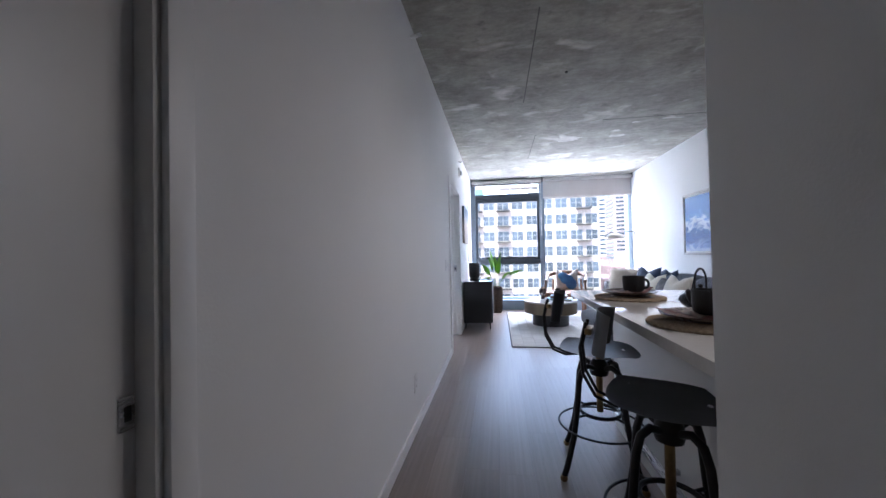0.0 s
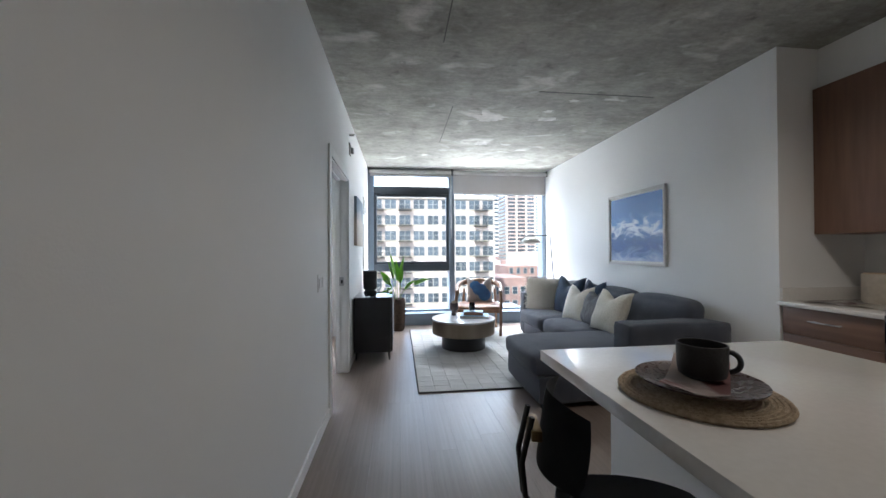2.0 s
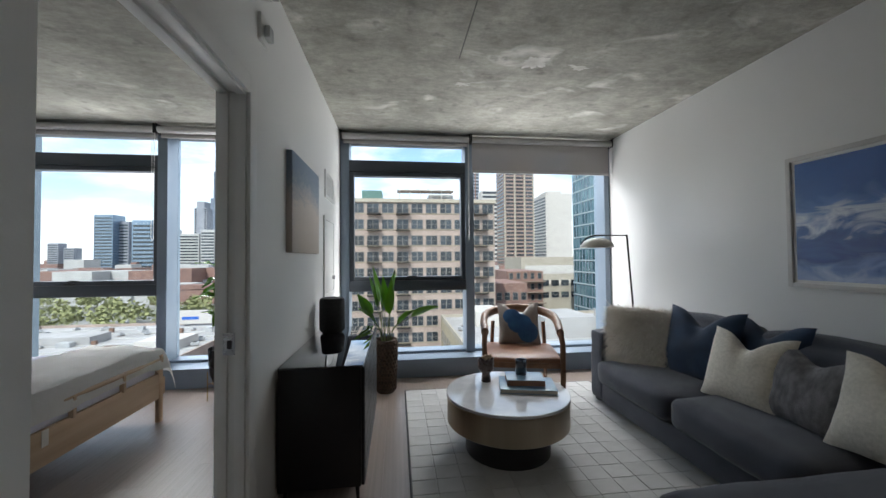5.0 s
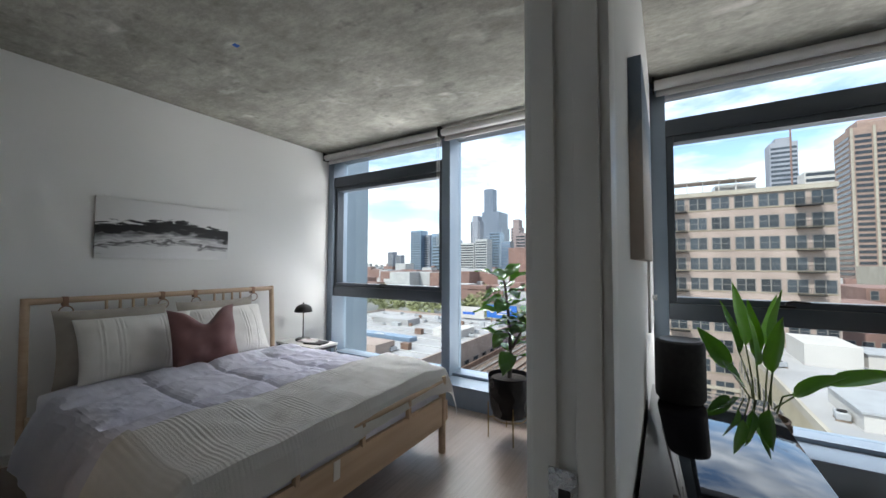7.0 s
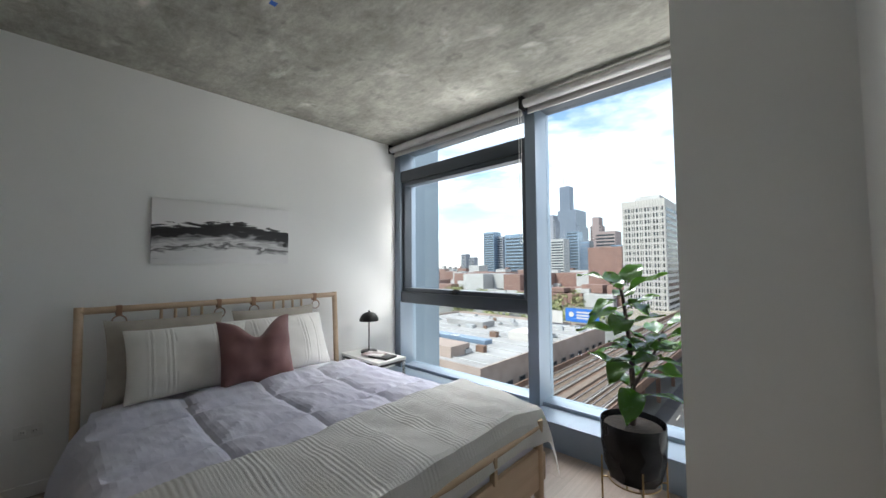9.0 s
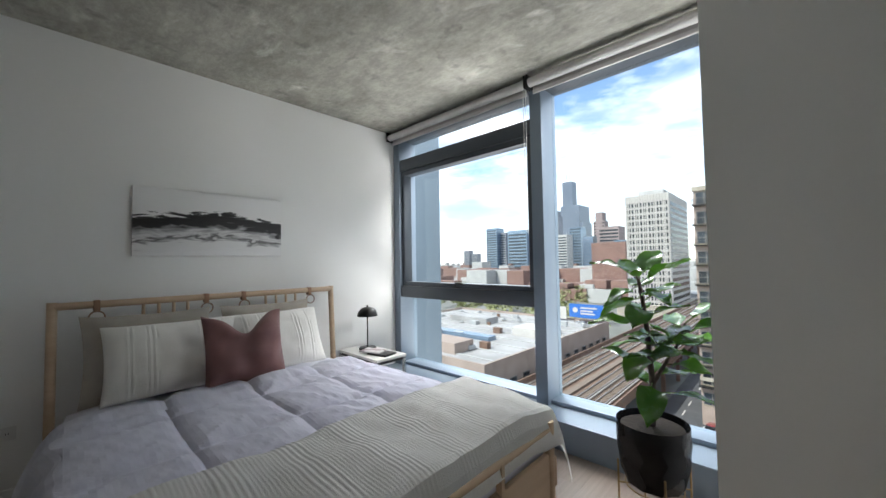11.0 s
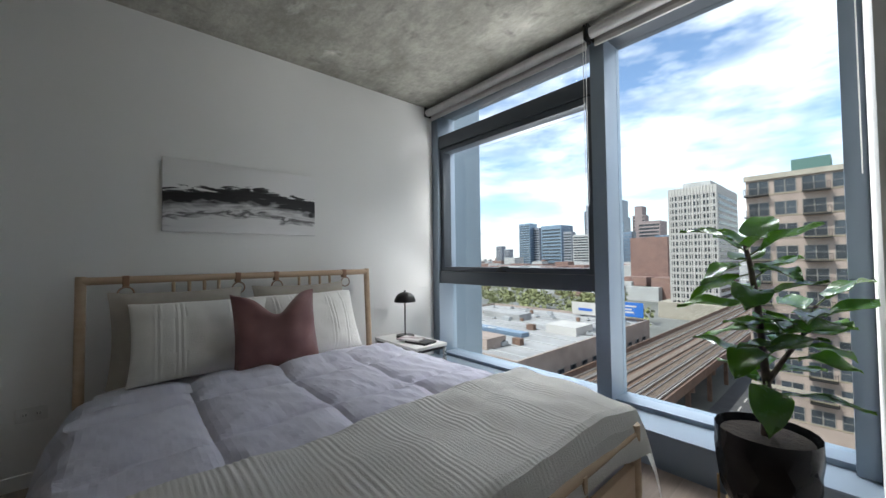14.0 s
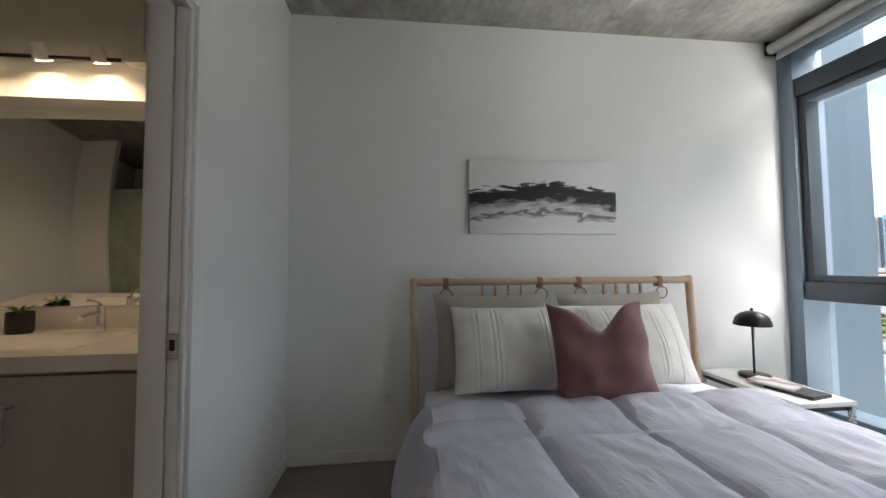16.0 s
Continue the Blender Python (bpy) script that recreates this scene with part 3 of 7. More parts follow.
frame_a = casing("door_frame_bedroom", "white painted casing and split jamb of the bedroom pocket door", "y", 4.305, 5.295, XL, 1, 2.03, -0.11, 0.075)
part("strike_plate", box(-0.318, -0.272, 5.2765, 5.2805, 0.915, 1.005, 0.001), M_STEEL, frame_a, "satin steel strike plate")
part("strike_hole", box(-0.302, -0.283, 5.2755, 5.2775, 0.94, 0.975), M_BLACK, frame_a)
frame_b = casing("door_frame_bathroom", "white painted casing and split jamb of the bathroom pocket door", "x", -2.85, -1.93, 4.51, 1, 2.05, -0.13, 0.065, (0.10, 0.42))
door_b = thing("door_bathroom", "white pocket door slid into the wall with a steel edge latch", "door", kind="structure")
part("door_leaf", box(-3.64, -2.835, 4.462, 4.495, 0.01, 2.04, 0.003), M_TRIM, door_b)
latch = part("edge_latch", box(-2.8352, -2.829, 4.461, 4.496, 0.885, 0.965, 0.001), M_STEEL, door_b, "steel edge latch")
part("latch_pull", box(-2.8295, -2.8275, 4.471, 4.487, 0.91, 0.945, 0.001), M_BLACKM, latch)
frame_c = casing("door_frame_closet", "white painted casing of the hall closet door", "y", -0.40, 0.56, XL, 1, 2.05, -0.11, 0.055)
door_c = thing("door_closet", "closed beige hall closet door with a flush steel pull", "door", kind="structure")
part("door_leaf", box(-0.310, -0.275, -0.39, 0.55, 0.01, 2.04, 0.003), M_TRIM, door_c)
part("flush_pull", box(-0.277, -0.271, 0.520, 0.545, 0.89, 0.945, 0.002), M_STEEL, door_c, "satin steel flush pull")
part("pull_recess", box(-0.2715, -0.2695, 0.527, 0.538, 0.905, 0.93, 0.001), M_BLACK, door_c)


# ---- windows ----
def window_unit(name, label, x0, x1, xm, sash_left=True):
    """A storey-high window in two bays: one with transom, opening sash and lower light, one a single pane."""
    w = thing(name, label, "window", kind="structure")
    zb, zt, y0, y1 = 0.20, 2.70, YW, YW + 0.24
    post = lambda a, b, m=M_ALU: part("window_frame", box(a, b, y0, y1, zb, zt, 0.004), m, w)
    post(x0, x0 + 0.10)
    post(x1 - 0.075, x1)
    part("mullion", box(xm - 0.055, xm + 0.045, y0, y1, zb, zt, 0.004), M_ALU, w)
    part("head_rail", box(x0 + 0.10, x1 - 0.075, y0 + 0.01, y1, 2.66, zt, 0.003), M_ALUD, w)
    part("bottom_rail", box(x0 + 0.10, xm - 0.055, y0 + 0.05, y1, zb, zb + 0.03, 0.003), M_ALU, w)
    part("bottom_rail", box(xm + 0.045, x1 - 0.075, y0 + 0.05, y1, zb, zb + 0.03, 0.003), M_ALU, w)
    a, b = x0 + 0.10, xm - 0.055
    part("transom", box(a, b, y0 + 0.01, y1, 2.31, 2.435, 0.004), M_ALUD, w)
    part("middle_rail", box(a, b, y0 + 0.01, y1, 0.93, 1.05, 0.004), M_ALUD, w)
    s = part("sash", box(a, a + 0.05, y0 + 0.03, y0 + 0.13, 1.05, 2.31, 0.004), M_ALUD, w, "dark grey opening sash")
    part("sash_stile", box(b - 0.05, b, y0 + 0.03, y0 + 0.13, 1.05, 2.31, 0.004), M_ALUD, s)
    part("sash_rail", box(a + 0.05, b - 0.05, y0 + 0.03, y0 + 0.13, 2.26, 2.31, 0.004), M_ALUD, s)
    part("sash_rail", box(a + 0.05, b - 0.05, y0 + 0.03, y0 + 0.13, 1.05, 1.095, 0.004), M_ALUD, s)
    h = BM()
    cx = (a + b) / 2 - 0.02
    box(cx - 0.045, cx + 0.045, y0 + 0.005, y0 + 0.04, 1.055, 1.07, 0.004, bm=h)
    tube([(cx, y0 + 0.02, 1.07), (cx, y0 - 0.005, 1.09), (cx + 0.03, y0 - 0.012, 1.10), (cx + 0.11, y0 - 0.012, 1.095)], 0.008, 8, bm=h)
    part("crank_handle", h, M_BLACKM, s, "black crank handle")
    for p in ((a, b, 2.435, 2.66), (a + 0.05, b - 0.05, 1.095, 2.26), (a, b, zb + 0.03, 0.93), (xm + 0.045, x1 - 0.075, zb + 0.03, 2.66)):
        g = part("pane", box(p[0], p[1], y0 + 0.185, y0 + 0.191, p[2], p[3]), M_GLASS, w, sharp=0)
        g.visible_shadow = False
    part("sill", box(x0, x1, YW - 0.20, y1 + 0.02, 0.185, 0.20, 0.003), M_ALU, w, "grey blue painted metal sill")
    part("apron", box(x0, x1, YW - 0.19, y1 + 0.02, 0.0, 0.185), M_ALU, w)
    return w


window_unit("window_1", "storey-high grey aluminium living room window with an opening sash", XL, XR, 1.262)
window_unit("window_2", "storey-high grey aluminium bedroom window with an opening sash", XB, -0.895, -2.075)
wall("wall_facade", [(-0.895, XL, YW, 8.14, 0, CZ), (-4.0, 3.17, YW + 0.02, 8.14, 2.70, CZ), (-4.0, XB, 8.14, 8.6, -1.0, 3.2)],
     "grey metal facade between the windows", mat("facade_metal", (0.13, 0.165, 0.205), (0.115, 0.148, 0.185), scale=1.5, rough=0.4, metal=0.3))


def blind(name, label, x0, x1, drop):
    b = thing(name, label, "roller blind", (x0 + x1) / 2, 7.79, 2.685)
    hw = (x1 - x0) / 2
    part("roller", tube([(-hw, 0, 0), (hw, 0, 0)], 0.036, 20), M_BLINDTUBE, b)
    part("bracket", box(-hw - 0.012, -hw, -0.04, 0.055, -0.045, 0.055, 0.004), M_BLACKM, b)
    part("bracket", box(hw, hw + 0.012, -0.04, 0.055, -0.045, 0.055, 0.004), M_BLACKM, b)
    part("fabric", box(-hw + 0.01, hw - 0.01, 0.032, 0.035, -drop, 0.0), M_BLIND, b, sharp=0)
    part("hem_bar", box(-hw + 0.01, hw - 0.01, 0.026, 0.042, -drop - 0.03, -drop, 0.004), M_BLINDTUBE, b)
    ch = BM()
    tube([(hw - 0.006, -0.03, 0.0), (hw - 0.006, -0.03, -1.15), (hw - 0.006, -0.012, -1.17), (hw - 0.006, 0.006, -1.15), (hw - 0.006, 0.006, 0)], 0.0022, 5, bm=ch)
    part("bead_chain", ch, M_WHITEP, b)


blind("roller_blind", "grey roller blind rolled up over the opening sash", -0.20, 1.238, 0.045)
blind("roller_blind", "grey roller blind lowered a hand's length over the fixed pane", 1.273, 3.01, 0.35)
blind("roller_blind", "grey roller blind rolled up over the bedroom sash", XB + 0.03, -2.118, 0.05)
blind("roller_blind", "grey roller blind rolled up over the tall bedroom pane", -2.083, -0.91, 0.05)


# ---- wall and ceiling fittings ----
def plate(name, label, category, x, y, z, w, h, n, facing, outlet=False):
    """A cover plate on a wall facing +x (facing 1) or -x (-1), with n switches, or an outlet."""
    t = thing(name, label, category, x, y, z, 0 if facing > 0 else 180)
    part("plate", box(0, 0.006, -w / 2, w / 2, -h / 2, h / 2, 0.002), M_WHITEP, t)
    if outlet:
        for dy in (-0.025, 0.025) if w > h else (0,):
            for dz in (0,) if w > h else (-0.02, 0.02):
                s = part("socket", box(0.005, 0.0085, dy - 0.014, dy + 0.014, dz - 0.014, dz + 0.014, 0.003), M_WHITEP, t)
                for k in (-0.005, 0.005):
                    part("slot", box(0.0084, 0.0088, dy + k - 0.0012, dy + k + 0.0012, dz - 0.004, dz + 0.006), M_BLACK, s)
    else:
        for k in range(n):
            c = (k - (n - 1) / 2) * 0.046
            part("rocker", box(0.005, 0.011, c - 0.016, c + 0.016, -0.033, 0.033, 0.002), M_WHITEP, t)
    return t


plate("light_switch", "white triple rocker light switch on the partition wall", "light switch", XL, 3.95, 1.056, 0.165, 0.115, 3, 1)
plate("wall_outlet", "white upright wall outlet low on the partition wall", "outlet", XL, 2.39, 0.32, 0.075, 0.118, 1, 1, True)
plate("wall_outlet", "white sideways wall outlet beside the bed", "outlet", XB, 5.08, 0.378, 0.118, 0.075, 1, 1, True)

det = thing("fire_alarm", "white wall horn strobe above the bedroom doorway", "alarm", XL, 5.46, 2.40)
part("back_box", box(0, 0.02, -0.055, 0.055, -0.065, 0.065, 0.008), M_WHITEP, det)
part("strobe", box(0.02, 0.05, -0.03, 0.03, -0.045, 0.02, 0.012), mat("strobe_lens", (0.6, 0.62, 0.62), rough=0.15), det)
spr = thing("sprinkler", "white sidewall sprinkler under the ceiling above the doorway", "sprinkler", XL, 5.46, 2.56)
part("pipe", tube([(0, 0, 0), (0.05, 0, 0)], 0.012), M_WHITEP, spr)
part("deflector", box(0.045, 0.075, -0.022, 0.022, 0.005, 0.012, 0.002), M_STEEL, spr)
copy_thing(spr, pose(XL, 2.43, 2.66))

vent = thing("air_vent", "white slatted return air grille on the partition wall", "air vent", XL, 7.185, 1.985)
for nm, b in (("frame", (0, 0.012, -0.21, -0.185, -0.125, 0.125)), ("frame", (0, 0.012, 0.185, 0.21, -0.125, 0.125)),
              ("frame", (0, 0.012, -0.185, 0.185, 0.10, 0.125)), ("frame", (0, 0.012, -0.185, 0.185, -0.125, -0.10)),
              ("backing", (0.0, 0.002, -0.185, 0.185, -0.10, 0.10))):
    part(nm, box(*b, 0.002 if nm == "frame" else 0), M_TRIM if nm == "frame" else M_BLACK, vent)
for k in range(11):
    z = -0.09 + k * 0.018
    part("slat", box(0.003, 0.009, -0.185, 0.185, z - 0.0045, z + 0.0045, 0.001), M_TRIM, vent)
acc = thing("access_panel", "white mechanical closet access door with a small knob", "access door", XL, 7.165, 1.33)
for b in ((0, 0.014, -0.25, -0.215, -0.36, 0.36), (0, 0.014, 0.215, 0.25, -0.36, 0.36), (0, 0.014, -0.215, 0.215, 0.325, 0.36), (0, 0.014, -0.215, 0.215, -0.36, -0.325)):
    part("frame", box(*b, 0.003), M_TRIM, acc)
pan = part("panel", box(0.0, 0.010, -0.213, 0.213, -0.323, 0.323, 0.003), M_TRIM, acc)
part("knob", tube([(0.01, 0.15, -0.2), (0.035, 0.15, -0.2)], 0.018, 14), M_STEEL, pan, "steel turn knob")

trk = thing("track_light", "white ceiling track light over the kitchen", "track light", 2.20, 2.3, CZ)
part("track", box(-0.02, 0.02, -1.1, 0.85, -0.022, 0, 0.003), M_WHITEP, trk)
for y in (0.72, 0.12, -0.48):
    hd = part("head", tube([(0, y, -0.05), (0.02, y - 0.07, -0.12)], 0.035, 16), M_WHITEP, trk)
    part("stem", tube([(0, y, -0.02), (0, y, -0.06)], 0.010, 8), M_WHITEP, hd)
    lp = new("kitchen_spot", bpy.data.lights.new("kitchen_spot", "SPOT"))
    lp.data.energy, lp.data.color, lp.data.spot_size, lp.data.spot_blend, lp.data.shadow_soft_size = 3.2, (1.0, 0.86, 0.70), radians(165), 0.9, 0.04
    lp.matrix_world = look((2.225, 2.3 + y - 0.085, CZ - 0.15), (1.9, 2.3 + y - 0.2, 0))
solid("tape_mark", box(-2.51, -2.475, 5.895, 5.93, CZ - 0.002, CZ - 0.0004), M_TAPE, "scrap of blue masking tape on the concrete ceiling", "tape")
cap = BM()
lathe([(0, 0), (0.012, 0), (0.012, -0.012), (0, -0.014)], 0.95, 3.3, 10, bm=cap)
cap_ob = solid("ceiling_anchor", cap, M_BLACKM, "small dark anchor stub in the concrete ceiling", "anchor")
cap_ob.location.z = CZ


# ---- pictures ----
def framed(name, label, y0, y1, z0, z1):
    t = thing(name, label, "picture", XR, (y0 + y1) / 2, z0)
    w, h, f = (y1 - y0) / 2, z1 - z0, 0.028
    for b in ((-0.03, -0.001, -w, -w + f, 0, h), (-0.03, -0.001, w - f, w, 0, h), (-0.03, -0.001, -w + f, w - f, 0, f), (-0.03, -0.001, -w + f, w - f, h - f, h)):
        part("frame", box(*b, 0.002), M_OAKF, t)
    part("mat_board", box(-0.014, -0.010, -w + f, w - f, f, h - f), M_WHITEP, t, sharp=0)
    part("print", box(-0.017, -0.0142, -w + f + 0.02, w - f - 0.02, f + 0.02, h - f - 0.02), picture_mat("blue_sea_print", "blue"), t,
         "blue and white print of a stormy sea", sharp=0)


framed("framed_picture", "pale framed print of a stormy blue sea", 4.775, 5.785, 1.10, 1.955)
cv = thing("canvas_picture", "unframed beige and grey canvas on the partition wall", "picture", XL, 6.21, 1.35)
part("canvas", box(0, 0.036, -0.36, 0.36, 0, 0.60, 0.003), picture_mat("beige_canvas", "warm"), cv)
cb = thing("canvas_picture", "unframed black and white canvas of a breaking wave", "picture", XB, 6.108, 1.373)
part("canvas", box(0, 0.030, -0.49, 0.49, 0, 0.475, 0.002), picture_mat("wave_canvas", "bw"), cb)


# ---- kitchen ----
isl = thing("kitchen_island", "white panelled kitchen island under a pale quartz top", "kitchen island")
part("body", box(1.10, 1.78, 0.85, 2.62, 0.0, 0.862), M_TRIM, isl)
part("end_panel", box(1.085, 1.80, 2.62, 2.64, 0.0, 0.862, 0.002), M_TRIM, isl)
part("side_panel", box(1.084, 1.10, 0.85, 2.62, 0.0, 0.862, 0.002), M_TRIM, isl)
part("footrail", tube([(1.01, 0.9, 0.2), (1.01, 2.58, 0.2)], 0.018, 12), M_STEEL, isl)
for y in (1.0, 1.75, 2.45):
    part("rail_bracket", box(1.01, 1.09, y - 0.01, y + 0.01, 0.19, 0.21, 0.002), M_STEEL, isl)
solid("island_countertop", box(0.82, 1.84, 0.93, 2.655, 0.862, 0.90, 0.004), M_QUARTZ, "glossy pale quartz island countertop", "countertop")
sink = thing("kitchen_sink", "undermount steel sink let into the island top", "sink", 1.60, 1.40, 0.9)
part("basin", box(-0.16, 0.16, -0.30, 0.30, 0.0005, 0.0025, 0.001), M_BLACKM, sink)


def base_unit(name, label, y0, y1, drawers):
    t = thing(name, label, "cabinet", 3.38, (y0 + y1) / 2, 0)
    w = (y1 - y0) / 2
    part("body", box(-0.32, 0.38, -w, w, 0.10, 0.865), M_CABY, t)
    part("plinth", box(-0.26, 0.38, -w, w, 0.0, 0.10), M_BLACK, t)
    z = 0.862
    for h in drawers:
        d = part("drawer_front", box(-0.342, -0.322, -w + 0.0015, w - 0.0015, z - h + 0.003, z, 0.0015), M_CABY, t)
        hz = z - min(0.075, h / 2)
        part("handle", tube([(-0.375, -0.09, hz), (-0.375, 0.09, hz)], 0.005, 8), M_STEEL, d, "satin steel bar handle")
        part("handle_post", tube([(-0.34, -0.07, hz), (-0.375, -0.07, hz)], 0.004, 6), M_STEEL, d)
        part("handle_post", tube([(-0.34, 0.07, hz), (-0.375, 0.07, hz)], 0.004, 6), M_STEEL, d)
        z -= h
    return t


base_unit("base_cabinet", "walnut veneer base cabinet with steel bar handles", 3.11, 3.665, (0.19, 0.28, 0.29))
base_unit("base_cabinet", "walnut veneer base cabinet beside the range", 0.87, 2.31, (0.19, 0.57))
kc = thing("kitchen_countertop", "pale quartz counter with a low upstand", "countertop")
part("top", box(3.015, 3.76, 3.095, 3.68, 0.867, 0.897, 0.003), M_QUARTZ, kc)
part("upstand", box(3.735, 3.76, 3.095, 3.66, 0.897, 0.99, 0.002), M_QUARTZ, kc)
part("upstand", box(3.037, 3.735, 3.66, 3.68, 0.897, 0.99, 0.002), M_QUARTZ, kc)
kc2 = thing("kitchen_countertop", "pale quartz counter past the range", "countertop")
part("top", box(3.015, 3.76, 0.86, 2.325, 0.867, 0.897, 0.003), M_QUARTZ, kc2)


def wall_unit(label, y0, y1, z0, z1, doors):
    t = thing("wall_cabinet", label, "cabinet", 3.345, (y0 + y1) / 2, z0)
    w, h = (y1 - y0) / 2, z1 - z0
    part("body", box(0.0, 0.415, -w, w, 0, h), M_CAB, t)
    dw = 2 * w / doors
    for k in range(doors):
        a = -w + k * dw
        d = part("door", box(-0.022, -0.002, a + 0.0015, a + dw - 0.0015, 0.0, h - 0.002, 0.0015), M_CAB, t)
        if z0 < 1.5:
            hy = a + 0.04
            part("handle", tube([(-0.055, hy, 0.05), (-0.055, hy, 0.20)], 0.005, 8), M_STEEL, d, "satin steel bar handle")
            part("handle_post", tube([(-0.02, hy, 0.07), (-0.055, hy, 0.07)], 0.004, 6), M_STEEL, d)
            part("handle_post", tube([(-0.02, hy, 0.18), (-0.055, hy, 0.18)], 0.004, 6), M_STEEL, d)


wall_unit("tall walnut veneer wall cabinet with a bar handle", 3.11, 3.675, 1.377, 2.44, 1)
wall_unit("walnut veneer wall cabinet above the microwave", 2.33, 3.105, 1.87, 2.44, 2)
wall_unit("walnut veneer wall cabinet past the microwave", 0.87, 2.325, 1.377, 2.44, 3)
mw = thing("microwave", "steel over-the-range microwave with a black glass door", "microwave", 3.30, 2.72, 1.43)
part("body", box(0.02, 0.45, -0.378, 0.378, 0, 0.43, 0.004), M_BLACK, mw)
dr = part("door", box(-0.012, 0.019, -0.378, 0.378, 0.03, 0.425, 0.004), M_STEEL, mw)
part("window", box(-0.016, -0.011, -0.2, 0.32, 0.09, 0.36, 0.004), M_BGLASS, dr)
part("control_panel", box(-0.016, -0.011, -0.37, -0.22, 0.06, 0.40, 0.003), M_BGLASS, dr)

rg = thing("range", "steel gas range with black controls and cast iron grates", "range", 3.02, 2.72, 0)
part("body", box(0.03, 0.66, -0.378, 0.378, 0.06, 0.90, 0.003), M_STEEL, rg)
dr = part("oven_door", box(-0.01, 0.03, -0.372, 0.372, 0.22, 0.72, 0.005), M_STEEL, rg)
part("oven_window", box(-0.013, -0.009, -0.30, 0.30, 0.30, 0.60, 0.004), M_BGLASS, dr)
part("oven_handle", tube([(-0.05, -0.33, 0.67), (-0.05, 0.33, 0.67)], 0.014, 12), M_STEEL, dr)
for y in (-0.3, 0.3):
    part("handle_post", tube([(-0.01, y, 0.67), (-0.05, y, 0.67)], 0.009, 8), M_STEEL, dr)
cp = part("control_panel", box(-0.012, 0.05, -0.376, 0.376, 0.735, 0.895, 0.006), M_BGLASS, rg)
for k in range(5):
    y = -0.29 + k * 0.145
    part("knob", tube([(-0.012, y, 0.80), (-0.048, y, 0.805)], 0.024, 16, r1=0.019), M_BLACKM, cp, "black burner knob")
part("drawer", box(-0.006, 0.03, -0.372, 0.372, 0.07, 0.21, 0.004), M_STEEL, rg)
part("cooktop", box(0.0, 0.66, -0.378, 0.378, 0.90, 0.912, 0.003), M_BLACKM, rg)
for y0 in (-0.36, -0.115, 0.13):
    g = BM()
    for k in range(3):
        tube([(0.06, y0 + 0.02 + k * 0.095, 0.935), (0.62, y0 + 0.02 + k * 0.095, 0.935)], 0.008, 6, bm=g)
    for x in (0.06, 0.20, 0.34, 0.48, 0.62):
        tube([(x, y0 + 0.01, 0.935), (x, y0 + 0.22, 0.935)], 0.008, 6, bm=g)
    for x in (0.06, 0.62):
        for k in (0, 2):
            tube([(x, y0 + 0.02 + k * 0.095, 0.912), (x, y0 + 0.02 + k * 0.095, 0.935)], 0.007, 6, bm=g)
    part("grate", g, M_IRON, rg, "cast iron burner grate")
for x, y in ((0.2, -0.24), (0.48, -0.24), (0.2, 0.24), (0.48, 0.24), (0.34, 0.0)):
    part("burner", lathe([(0, 0.912), (0.045, 0.912), (0.045, 0.922), (0.03, 0.928), (0, 0.928)], x, y, 16), M_BLACKM, rg)
for lab, y, x, r, h in (("tall cream ceramic kitchen canister", 3.47, 3.57, 0.088, 0.20), ("short cream ceramic kitchen canister", 3.26, 3.52, 0.082, 0.145)):
    t = thing("canister", lab, "canister", x, y, 0.897, group="canisters on the counter")
    part("jar", lathe([(0, 0), (r - 0.01, 0), (r, 0.012), (r, h), (r - 0.006, h), (r - 0.006, h - 0.02), (0, h - 0.02)], seg=32), M_CERAM, t)
    part("lid", lathe([(0, h - 0.004), (r - 0.008, h - 0.004), (r - 0.008, h + 0.006), (0, h + 0.006)], seg=32), M_BIRCH, t, "pale wooden lid")
ck = thing("open_magazine", "open printed magazine lying on the kitchen counter", "magazine", 3.25, 3.41, 0.897, 8)
part("page", sheet(10, 6, lambda u, v: Vector((v * 0.21 - 0.105, u * 0.20, 0.004 + 0.012 * math.sin(math.pi * min(1, u * 1.2)))), close_back=0.003), M_BLUEPRINT, ck)
part("page", sheet(10, 6, lambda u, v: Vector((v * 0.21 - 0.105, -u * 0.20, 0.004 + 0.012 * math.sin(math.pi * min(1, u * 1.2)))), close_back=0.003), M_PAPER, ck)
sp = thing("spoon_rest", "small cream ceramic tray beside the range", "tray", 3.66, 3.15, 0.897)
part("tray", box(-0.03, 0.03, -0.05, 0.04, 0, 0.10, 0.01), M_CERAM, sp)


